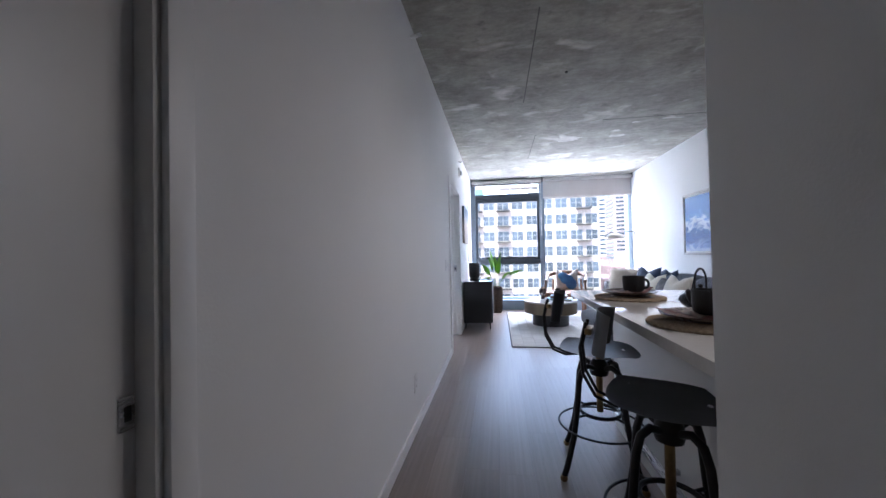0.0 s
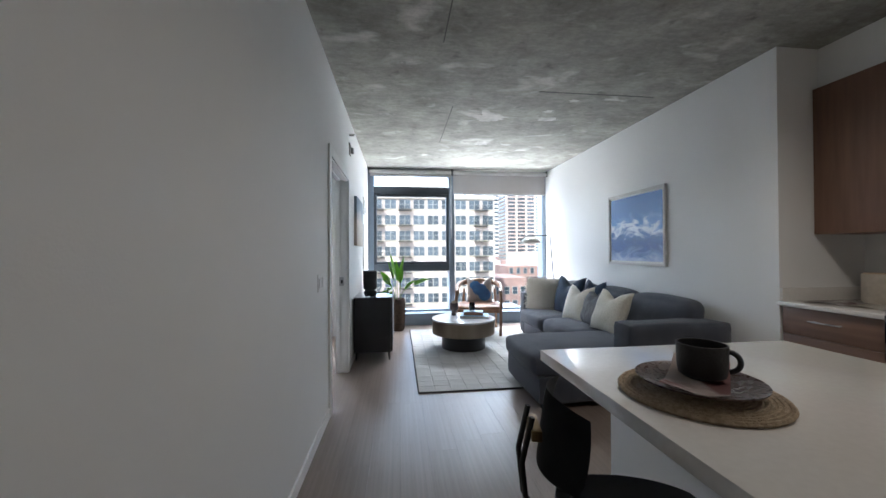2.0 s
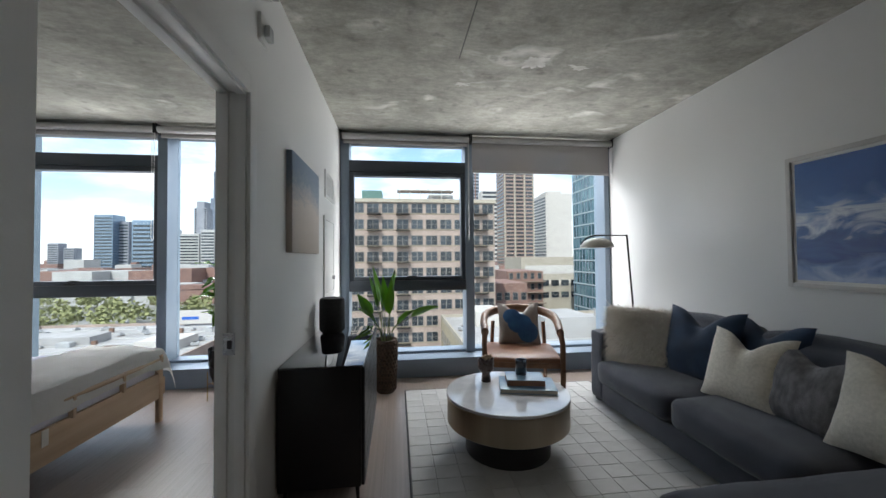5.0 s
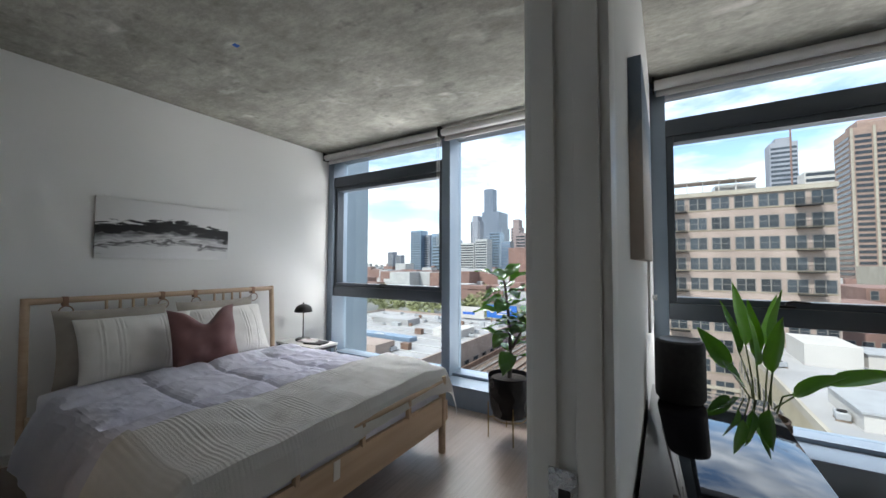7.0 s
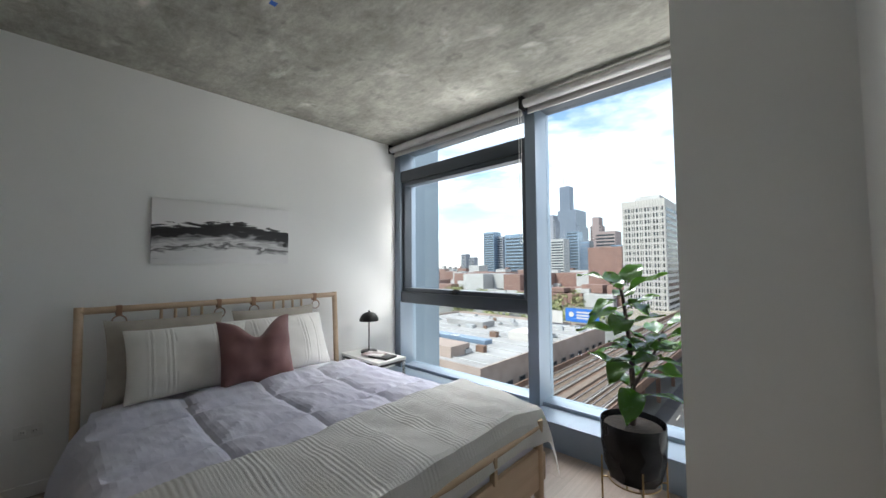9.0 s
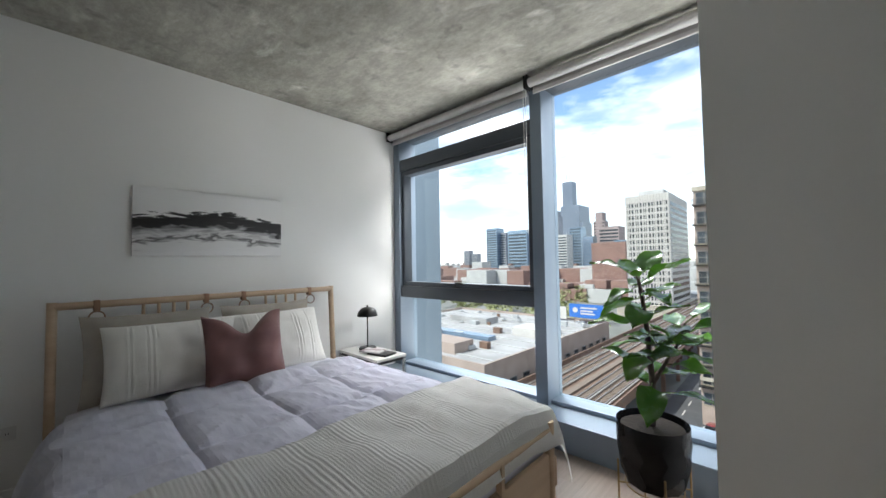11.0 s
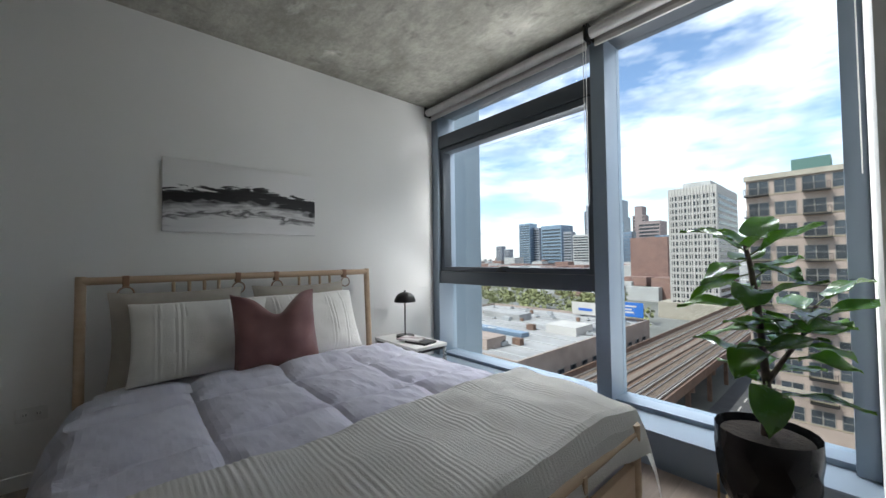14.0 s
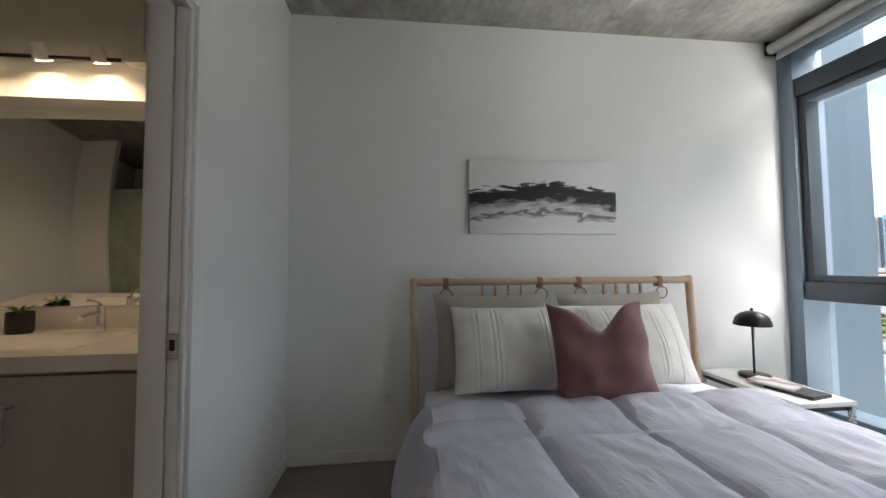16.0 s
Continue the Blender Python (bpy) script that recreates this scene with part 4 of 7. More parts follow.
def place_setting(x, y, turn):
    """A round woven mat, a plate with a folded napkin, and a cup: things of their own, one resting on the other."""
    t = thing("placemat", "round woven seagrass placemat on the island", "placemat", x, y, 0.90, turn, group="placemats")
    bm = BM()
    for k in range(15):
        r = 0.02 + 0.0112 * k
        tube(arc((0, 0, 0.007), r, 0, 352, 40, "xy"), 0.0062, 5, bm=bm, closed=True)
    lathe([(0, 0.001), (0.18, 0.001), (0.18, 0.007), (0, 0.007)], seg=30, bm=bm)
    part("weave", bm, M_STRAW, t)
    t = thing("plate", "dark brown stoneware dinner plate on the placemat", "plate", x, y, 0.916, group="dinner plates")
    part("plate", lathe([(0, 0.001), (0.075, 0.001), (0.085, 0.006), (0.138, 0.022), (0.140, 0.027), (0.132, 0.024), (0.082, 0.011), (0, 0.010)], seg=40), M_PLATE, t)
    t = thing("napkin", "plum and cream napkin folded across the plate", "napkin", x, y, 0.93, turn + 25, group="napkins")

    def f(u, v):
        px, py = (u - 0.5) * 0.30, (v - 0.5) * 0.13
        r = math.hypot(px, py)
        z = max(0.0, (r - 0.08)) * 0.28 + 0.006 * math.sin(26 * py + 8 * px) + 0.006 + 0.004 * noise.noise(Vector((px * 20, py * 20, x)))
        return Vector((px, py, z))
    part("cloth", sheet(22, 14, f, close_back=0.004), M_NAPKIN, t)
    t = thing("cup", "matt black stoneware cup on the folded napkin", "cup", x + 0.03, y + 0.02, 0.937, turn - 60, group="cups")
    part("bowl", lathe([(0, 0), (0.042, 0), (0.052, 0.008), (0.056, 0.03), (0.057, 0.086), (0.053, 0.086), (0.052, 0.03), (0.046, 0.014), (0, 0.010)], seg=36), M_CUP, t)
    part("handle", tube(arc((0.054, 0, 0.046), 0.025, 85, -85, 10), 0.0065, 8), M_CUP, t)


place_setting(1.05, 2.20, 20)
place_setting(1.035, 1.42, -10)

tp = thing("teapot", "black cast iron teapot with a hoop handle", "teapot", 1.205, 1.78, 0.90, 40)
tp.scale = (0.80, 0.80, 0.86)
part("body", lathe([(0, 0.0), (0.055, 0.0), (0.060, 0.006), (0.094, 0.030), (0.106, 0.050), (0.098, 0.070), (0.062, 0.094), (0.040, 0.100), (0, 0.100)], seg=40), M_IRON, tp)
part("lid", lathe([(0.044, 0.099), (0.042, 0.104), (0.022, 0.112), (0.0, 0.114)], seg=28), M_IRON, tp)
part("knob", lathe([(0, 0.110), (0.007, 0.112), (0.013, 0.122), (0.009, 0.131), (0, 0.133)], seg=16), M_IRON, tp)
part("spout", tube([(-0.085, 0, 0.052), (-0.115, 0, 0.070), (-0.132, 0, 0.095), (-0.140, 0, 0.108)], 0.021, 12, r1=0.011), M_IRON, tp)
part("handle", tube([(-0.062, 0, 0.090), (-0.066, 0, 0.12)] + arc((0, 0, 0.145), 0.066, 180, 0, 16) + [(0.066, 0, 0.12), (0.062, 0, 0.090)], 0.0055, 8), M_IRON, tp)
for s in (-1, 1):
    part("handle_lug", box(s * 0.062 - 0.008, s * 0.062 + 0.008, -0.006, 0.006, 0.082, 0.105, 0.003), M_IRON, tp)


def bar_stool():
    """An old drafting stool: bent steel legs, rings, a screw post, a shaped seat and a sprung back. It faces +x."""
    t = thing("bar_stool", "vintage dark metal swivel bar stool with brass fittings", "stool", 0, 0, 0, group="bar stools")

    def seat(u, v):
        s, q = 2 * u - 1, 2 * v - 1
        k = math.sqrt(max(0, 1 - 0.34 * q * q))
        j = math.sqrt(max(0, 1 - 0.34 * s * s))
        return Vector((s * 0.20 * k, q * 0.205 * j * (1.0 if s < 0 else 1 - 0.08 * s), 0.632 + 0.012 * (s * s + q * q) - 0.018 * max(0, s) ** 3))
    part("seat", sheet(14, 14, seat, close_back=0.014), M_SEAT, t, "dark painted shaped seat")
    for x, y in ((-0.13, -0.12), (-0.13, 0.12), (0.12, 0.0)):
        part("seat_rivet", lathe([(0.009, 0), (0.007, 0.004), (0, 0.005)], x, y, 10), M_CHROME, t).location.z = 0.638

    def back(u, v):
        s, q = 2 * u - 1, 2 * v - 1
        k = math.sqrt(max(0, 1 - 0.30 * q * q))
        return Vector((-0.235 + 0.055 * s * s + 0.012 * q, s * 0.155 * k, 0.865 + q * 0.085 * math.sqrt(1 - 0.25 * s * s)))
    bk = part("backrest", sheet(14, 8, back, close_back=0.010), M_SEAT, t, "dark painted curved backrest")
    part("back_bracket", box(-0.266, -0.242, -0.045, 0.045, 0.852, 0.876, 0.004), M_BRASS, bk, "aged brass clamp")
    for s in (-1, 1):
        part("back_spring", tube([(-0.06, s * 0.022, 0.615), (-0.17, s * 0.026, 0.60), (-0.235, s * 0.03, 0.625), (-0.275, s * 0.032, 0.70), (-0.285, s * 0.032, 0.80), (-0.262, s * 0.032, 0.90)],
                                 0.0065, 8), M_BLACKM, t)
    part("post", tube([(0, 0, 0.30), (0, 0, 0.62)], 0.017, 14), M_BRASS, t, "aged brass screw post")
    part("hub", lathe([(0, 0.50), (0.045, 0.50), (0.05, 0.52), (0.045, 0.56), (0.03, 0.585), (0, 0.585)], seg=18), M_BLACKM, t)
    part("seat_plate", box(-0.10, 0.10, -0.03, 0.03, 0.605, 0.622, 0.004), M_BLACKM, t)
    for k in range(4):
        a = radians(45 + 90 * k)
        c, s = math.cos(a), math.sin(a)
        lg = part("leg", tube([(r * c, r * s, z) for r, z in ((0.03, 0.535), (0.085, 0.555), (0.125, 0.535), (0.145, 0.48), (0.165, 0.32), (0.19, 0.20), (0.235, 0.07), (0.26, 0.02))],
                              0.0145, 10), M_BLACKM, t)
        part("foot", lathe([(0, 0), (0.015, 0), (0.02, 0.01), (0.016, 0.026), (0, 0.03)], 0.262 * c, 0.262 * s, 12), M_BRASS, lg, "brass ball foot")
    part("foot_ring", tube(arc((0, 0, 0.235), 0.215, 0, 350, 35, "xy"), 0.0055, 6, closed=True), M_BLACKM, t, "thin steel foot ring")
    part("inner_ring", tube(arc((0, 0, 0.30), 0.10, 0, 345, 23, "xy"), 0.010, 8, closed=True), M_BLACKM, t)
    for k in range(4):
        a = radians(45 + 90 * k)
        part("stay", tube([(0.10 * math.cos(a), 0.10 * math.sin(a), 0.30), (0.17 * math.cos(a), 0.17 * math.sin(a), 0.30)], 0.007, 6), M_BLACKM, t)
    return t


stool = bar_stool()
stool.matrix_basis = pose(0.855, 2.11, 0, 0, 0, -12)
copy_thing(stool, pose(0.905, 1.41, 0, 0, 0, -20))


# ---- living room ----
sofa = thing("sofa", "slate grey linen chaise sofa along the side wall", "sofa", 0, 0, 0)
part("base", box(2.16, 2.98, 4.28, 6.64, 0.05, 0.22, 0.02), M_SOFA, sofa)
part("chaise_base", soft_box(1.39, 2.22, 4.12, 4.95, 0.045, 0.27, 0.03, 0.0, 8, 3), M_SOFA, sofa)
part("chaise_cushion", soft_box(1.365, 2.76, 4.13, 4.96, 0.25, 0.435, 0.055, 0.02, 14, 1), M_SOFA, sofa, "long slate grey chaise cushion")
for k, (a, b) in enumerate(((5.0, 5.80), (5.81, 6.63))):
    part("seat_cushion", soft_box(2.10, 2.78, a, b, 0.22, 0.42, 0.06, 0.022, 12, k + 5), M_SOFA, sofa)
part("arm", soft_box(2.10, 2.995, 4.01, 4.26, 0.04, 0.68, 0.035, 0.006, 12, 8), M_SOFA, sofa)
part("arm", soft_box(2.17, 2.985, 6.64, 6.84, 0.04, 0.645, 0.035, 0.006, 12, 9), M_SOFA, sofa)
part("back", soft_box(2.84, 3.0, 4.24, 6.66, 0.05, 0.66, 0.03, 0.004, 10, 10), M_SOFA, sofa)
for k, (a, b) in enumerate(((4.20, 5.0), (5.01, 5.81), (5.82, 6.63))):
    bm = soft_box(2.63, 2.88, a, b, 0.40, 0.815, 0.085, 0.03, 14, k + 12)
    for v in bm.verts:
        v.co.x += 0.10 * (v.co.z - 0.40) / 0.4
    part("back_cushion", bm, M_SOFA, sofa)
for x, y in ((1.47, 4.18), (1.47, 4.92), (2.23, 6.78), (2.92, 6.78), (2.15, 4.08), (2.92, 4.08)):
    part("foot", box(x - 0.03, x + 0.03, y - 0.03, y + 0.03, 0, 0.05, 0.004), M_BLACK, sofa)


def scatter(name, label, material, x, y, z, w, h, d, rx, rz, chop, seed, cat="cushion", group="sofa cushions", wrinkle=0.006, n=18):
    t = thing(name, label, cat, group=group)
    t.matrix_basis = pose(x, y, z, rx, 0, rz)
    part("cover", pillow(w, h, d, chop, seed, n, wrinkle), material, t)
    return t


# cushions lean against the back, facing the room
fur = scatter("cushion", "shaggy cream long-haired fur cushion", M_FUR, 2.40, 6.46, 0.41, 0.52, 0.46, 0.20, -14, -52, 0.02, 1, wrinkle=0.02, n=22)
tuft = BM()
rng = random.Random(4)
for k in range(15000):
    u, v = rng.uniform(-1, 1), rng.uniform(-1, 1)
    fat = max(0, (1 - abs(u) ** 2.4) * (1 - abs(v) ** 2.4)) ** 0.5
    side = rng.choice((-1, -1, 1))
    p = Vector((u * 0.25, side * 0.095 * fat, 0.23 + v * 0.225))
    d = Vector((u * 0.5 + rng.uniform(-0.7, 0.7), side * (0.5 + fat * 0.6), v * 0.5 - 0.5 + rng.uniform(-0.6, 0.6))).normalized() * rng.uniform(0.05, 0.105)
    s = d.cross(Vector((0, 1, 0.3))).normalized() * 0.0038
    a, b, c = tuft.verts.new(p - s), tuft.verts.new(p + s), tuft.verts.new(p + d + Vector((0, 0, -0.012)))
    tuft.faces.new((a, b, c))
tagged(part("hair", tuft, M_FUR, fur, sharp=0), kind="stuff")
scatter("cushion", "navy blue velvet cushion with a deep crease", M_NAVY, 2.52, 6.05, 0.405, 0.56, 0.54, 0.19, -16, -80, 0.13, 2)
scatter("cushion", "navy blue velvet cushion half hidden behind others", M_NAVY, 2.68, 5.72, 0.41, 0.52, 0.50, 0.16, -14, -95, 0.10, 6)
scatter("cushion", "cream boucle cushion with a pinched top", M_CREAM, 2.42, 5.62, 0.405, 0.48, 0.46, 0.18, -20, -84, 0.10, 3)
scatter("cushion", "grey woven cushion with pale branch pattern", M_GREYP, 2.44, 5.28, 0.415, 0.44, 0.42, 0.16, -20, -92, 0.07, 4)
scatter("cushion", "cream boucle cushion on the chaise corner", M_CREAM, 2.40, 4.90, 0.425, 0.50, 0.46, 0.18, -22, -86, 0.09, 5)

rug = thing("rug", "pale grey patchwork hide rug with a dark bound edge", "rug", 0.468, 4.61, 0, group="")
part("backing", box(0.012, 1.908, 0.012, 2.648, 0.0, 0.008), M_RUG, rug)
for b in ((0, 0.012, 0, 2.66), (1.908, 1.92, 0, 2.66), (0.012, 1.908, 0, 0.012), (0.012, 1.908, 2.648, 2.66)):
    part("binding", box(*b, 0.0, 0.012, 0.003, 1), M_RUGE, rug, "dark bound edge")
tile = mesh_from(box(-0.0728, 0.0728, -0.0655, 0.0655, 0, 0.006, 0.003, 1), "hide_patch", M_RUG)
rr = random.Random(7)
for i in range(13):
    for j in range(20):
        ob = new("hide_patch", tile)
        ob.parent = rug
        ob.matrix_basis = pose(0.085 + i * 0.1458, 0.075 + j * 0.1318, 0.008 + rr.uniform(0, 0.0015), rr.uniform(-0.8, 0.8), rr.uniform(-0.8, 0.8), rr.uniform(-0.7, 0.7))

ct = thing("coffee_table", "round drum coffee table with a white marble top and bronze band", "coffee table", 1.145, 6.095, 0.016)
part("base", lathe([(0, 0), (0.285, 0), (0.285, 0.20), (0, 0.20)], seg=56), M_LACQ, ct, "black drum base")
part("band", lathe([(0, 0.19), (0.403, 0.19), (0.410, 0.197), (0.410, 0.355), (0.403, 0.362), (0, 0.362)], seg=72), M_BRONZE, ct, "brushed bronze band")
part("top", lathe([(0, 0.362), (0.410, 0.362), (0.415, 0.366), (0.415, 0.378), (0.411, 0.382), (0, 0.382)], seg=72), M_MARBLE, ct, "polished white marble top")
ZT = 0.016 + 0.382
gb = thing("goblet", "dark bronze goblet with dried flower heads", "goblet", 1.05, 6.30, ZT)
part("cup", lathe([(0, 0), (0.036, 0), (0.034, 0.03), (0.030, 0.055), (0.036, 0.066), (0.056, 0.085), (0.060, 0.105), (0.059, 0.165), (0.055, 0.165), (0.054, 0.10), (0, 0.085)], seg=32), M_PLATE, gb)
fl = BM()
for k in range(26):
    a, r = rr.uniform(0, 6.28), rr.uniform(0, 0.042)
    bmesh.ops.create_icosphere(fl, subdivisions=1, radius=rr.uniform(0.008, 0.014), matrix=Matrix.Translation((r * math.cos(a), r * math.sin(a), 0.165 + rr.uniform(0, 0.025))))
part("dried_flowers", fl, M_STRAW, gb)
bk = thing("book", "large pale blue art book lying on the table", "book", 1.30, 6.13, ZT, -14)
part("cover", box(-0.19, 0.19, -0.135, 0.135, 0, 0.004, 0.001), M_BOOKB, bk)
part("page_block", box(-0.184, 0.186, -0.130, 0.130, 0.004, 0.026), M_PAPER, bk)
part("cover", box(-0.19, 0.19, -0.135, 0.135, 0.026, 0.030, 0.001), M_BOOKB, bk)
bk = thing("book", "thick rust coloured book stacked on a larger book", "book", 1.29, 6.15, ZT + 0.03, -12)
part("cover", box(-0.13, 0.13, -0.095, 0.095, 0, 0.004, 0.001), M_BOOKB, bk)
part("page_block", box(-0.126, 0.127, -0.091, 0.091, 0.004, 0.040), M_BOOKO, bk)
part("cover", box(-0.13, 0.13, -0.095, 0.095, 0.040, 0.044, 0.001), M_BOOKB, bk)
cn = thing("candle_glass", "black candle glass with a clear foot on the books", "candle", 1.28, 6.19, ZT + 0.074)
part("glass", lathe([(0, 0.014), (0.038, 0.014), (0.040, 0.02), (0.040, 0.105), (0.037, 0.105), (0.037, 0.085), (0, 0.085)], seg=30), M_BGLASS, cn)
part("foot", lathe([(0, 0), (0.038, 0), (0.040, 0.004), (0.040, 0.014), (0, 0.014)], seg=30), mat("clear_glass", (0.8, 0.85, 0.86), rough=0.05, trans=0.9), cn)

con = thing("console", "black lacquered sideboard with a black glass top", "sideboard", -0.219, 5.655, 0)
part("body", box(0, 0.425, 0, 1.12, 0.10, 0.732, 0.003), M_LACQ, con)
part("top", box(0, 0.437, -0.004, 1.124, 0.732, 0.742, 0.002), M_BGLASS, con, "glossy black glass top")
for k in range(3):
    d = part("door", box(0.426, 0.442, 0.004 + k * 0.3715, 0.370 + k * 0.3715, 0.105, 0.729, 0.003), M_LACQ, con)
    for i in range(6):
        for j in range(3):
            part("door_facet", box(0.442, 0.446, 0.012 + k * 0.3715 + j * 0.119, 0.126 + k * 0.3715 + j * 0.119, 0.115 + i * 0.102, 0.211 + i * 0.102, 0.0035, 1), M_LACQ, d)
for x in (0.03, 0.40):
    for y in (0.04, 1.08):
        part("leg", tube([(x, y, 0.10), (x + (0.006 if x > 0.2 else -0.006), y, 0.0)], 0.013, 10, r1=0.008), M_BLACKM, con)
sk = thing("speaker", "black fabric cylinder loudspeaker on the sideboard", "speaker", -0.105, 6.60, 0.742)
part("grille", lathe([(0, 0.004), (0.085, 0.004), (0.094, 0.016), (0.096, 0.03), (0.096, 0.235), (0.090, 0.257), (0.078, 0.264)], seg=40), M_SPK, sk)
part("cap", lathe([(0.078, 0.264), (0.072, 0.260), (0.0, 0.258)], seg=40), M_BLACK, sk)
part("foot", lathe([(0, 0), (0.075, 0), (0.075, 0.004), (0, 0.004)], seg=30), M_BLACK, sk)

pl = thing("potted_plant", "broad-leaved green plant in a dark wicker basket", "plant", 0.287, 7.31, 0)
bkt = part("basket", lathe([(0, 0), (0.085, 0), (0.092, 0.02), (0.108, 0.25), (0.110, 0.49), (0.115, 0.51), (0.104, 0.515), (0.100, 0.45), (0, 0.44)], seg=40), M_BASKET, pl)
knot = mesh_from(box(-0.010, 0.010, -0.005, 0.008, -0.016, 0.016, 0.005, 1), "weave_knot", M_BASKET)
for i in range(13):
    for j in range(20):
        a = 2 * math.pi * (j + 0.5 * (i % 2)) / 20
        z = 0.04 + i * 0.036
        r = 0.093 + 0.018 * min(1, z / 0.3)
        ob = new("weave_knot", knot)
        ob.parent = bkt
        ob.matrix_basis = pose(r * math.cos(a), r * math.sin(a), z, 0, 12, math.degrees(a) - 90)
part("soil", lathe([(0, 0.455), (0.101, 0.45)], seg=24), M_SOIL, pl)
lr = random.Random(21)
for k, (az, lean, stalk, ln, wd) in enumerate(((10, 4, 0.38, 0.36, 0.10), (100, 8, 0.34, 0.34, 0.10), (200, 7, 0.42, 0.36, 0.10), (300, 10, 0.30, 0.32, 0.11),
                                               (-12, 56, 0.38, 0.30, 0.11), (-40, 40, 0.24, 0.26, 0.10), (170, 30, 0.30, 0.27, 0.12), (225, 34, 0.24, 0.26, 0.12),
                                               (150, 14, 0.36, 0.32, 0.11), (60, 14, 0.40, 0.32, 0.11), (250, 15, 0.34, 0.30, 0.12))):
    a, q = radians(az), radians(lean)
    d = Vector((math.cos(a) * math.sin(q), math.sin(a) * math.sin(q), math.cos(q)))
    b0 = Vector((0.035 * math.cos(a), 0.035 * math.sin(a), 0.45))
    mid = b0 + Vector((0, 0, 1)) * stalk * 0.4 + d * stalk * 0.15
    end = b0 + Vector((0, 0, 1)) * stalk * 0.35 + d * stalk * 0.7
    part("stalk", tube([b0, (b0 + mid) / 2, mid, end], 0.006, 6, r1=0.004), M_STEM, pl)
    lf = part("leaf", leaf_bm(ln, wd, 0.5 if lean > 30 else 0.12, 0.35, 9, wave=0.03, seed=k), M_LEAFD if az in (170, 225, 150) else M_LEAF, pl)
    pitch_up = math.pi / 2 - q if lean < 30 else math.pi / 2 - q * 1.05
    lf.matrix_basis = Matrix.Translation(end) @ Euler((0, 0, a)).to_matrix().to_4x4() @ Euler((0, -pitch_up, 0)).to_matrix().to_4x4() @ Euler((lr.uniform(-1.2, 1.2) if lean < 30 else lr.uniform(0.5, 1.0) * (1 if az < 90 else -1), 0, 0)).to_matrix().to_4x4()

ch = thing("lounge_chair", "walnut armchair with a curved back rail and tan leather seat", "chair", 1.555, 6.99, 0, 166)
ch.scale = (1.14, 1.08, 1.06)
# it faces +y in its own axes
for s in (-1, 1):
    part("front_leg", tube([(s * 0.285, 0.27, 0), (s * 0.29, 0.275, 0.30), (s * 0.295, 0.25, 0.52), (s * 0.29, 0.16, 0.62)], 0.019, 10, r1=0.022), M_TEAK, ch)
    part("back_leg", tube([(s * 0.24, -0.29, 0), (s * 0.235, -0.24, 0.30), (s * 0.22, -0.25, 0.62)], 0.016, 10, r1=0.018), M_TEAK, ch)
    part("side_rail", box(s * 0.262 - 0.012, s * 0.262 + 0.012, -0.25, 0.27, 0.33, 0.375, 0.006), M_TEAK, ch)
rail = BM()
pts = [(0.29, 0.18, 0.615), (0.30, 0.02, 0.655)] + [(0.30 * math.cos(radians(a)), -0.06 + 0.26 * -math.sin(radians(a)), 0.67 + 0.05 * math.sin(radians(a))) for a in range(10, 171, 16)] + [(-0.30, 0.02, 0.655), (-0.29, 0.18, 0.615)]
tube(pts, 0.030, 12, bm=rail)
for v in rail.verts:
    v.co.z = 0.665 + (v.co.z - 0.665) * 1.35
part("back_rail", rail, M_TEAK, ch, "steam-bent walnut back rail")
part("front_rail", box(-0.27, 0.27, 0.25, 0.275, 0.33, 0.375, 0.006), M_TEAK, ch)
part("seat", soft_box(-0.275, 0.275, -0.25, 0.28, 0.365, 0.425, 0.028, 0.012, 12, 31), M_LEATHER, ch, "tan leather seat pad")
cu = scatter("cushion", "oat linen cushion with painted blue shapes", M_CUSH_G, 1.60, 7.13, 0.445, 0.42, 0.42, 0.14, -18, -10, 0.12, 9, group="")
bl = BM()
for cx, cz, r0, sx in ((-0.075, 0.27, 0.075, 1.15), (0.0, 0.20, 0.095, 1.25), (0.075, 0.12, 0.10, 1.0)):
    def f(u, v, cx=cx, cz=cz, r0=r0, sx=sx):
        a, r = 2 * math.pi * u, r0 * v
        x, z = cx + sx * r * math.cos(a), cz + r * math.sin(a)
        uu, vv = 2 * x / 0.42, 2 * (z - 0.21) / 0.42
        fat = max(0, (1 - min(1, abs(uu)) ** 2.4) * (1 - min(1, abs(vv)) ** 2.4)) ** 0.5
        return Vector((x, -0.07 * fat - 0.007 - 0.012 * cx, z))
    sheet(26, 6, f, bm=bl)
part("painted_shape", bl, M_CUSH_B, cu, "brushed blue shapes")

fl = thing("floor_lamp", "slim black floor lamp with a putty dome shade", "floor lamp", 2.865, 7.29, 0)
part("base", lathe([(0, 0), (0.13, 0), (0.13, 0.012), (0.02, 0.02), (0, 0.02)], seg=30), M_BLACKM, fl)
part("pole", tube([(0.03, 0, 0.015), (0.055, 0, 0.8), (0.0, 0, 1.535)], 0.010, 10), M_BLACKM, fl)
part("arm", tube([(0.005, 0, 1.535), (-0.36, 0, 1.535), (-0.44, 0, 1.52), (-0.50, 0, 1.475), (-0.525, 0, 1.44)], 0.008, 8), M_BLACKM, fl)
part("shade", lathe([(0.17, 1.405), (0.165, 1.43), (0.14, 1.465), (0.10, 1.49), (0.05, 1.505), (0, 1.508), (0, 1.503), (0.05, 1.499), (0.135, 1.458), (0.162, 1.405), (0.17, 1.405)], -0.345, 0, 36), M_SHADE, fl, "putty grey metal dome shade")


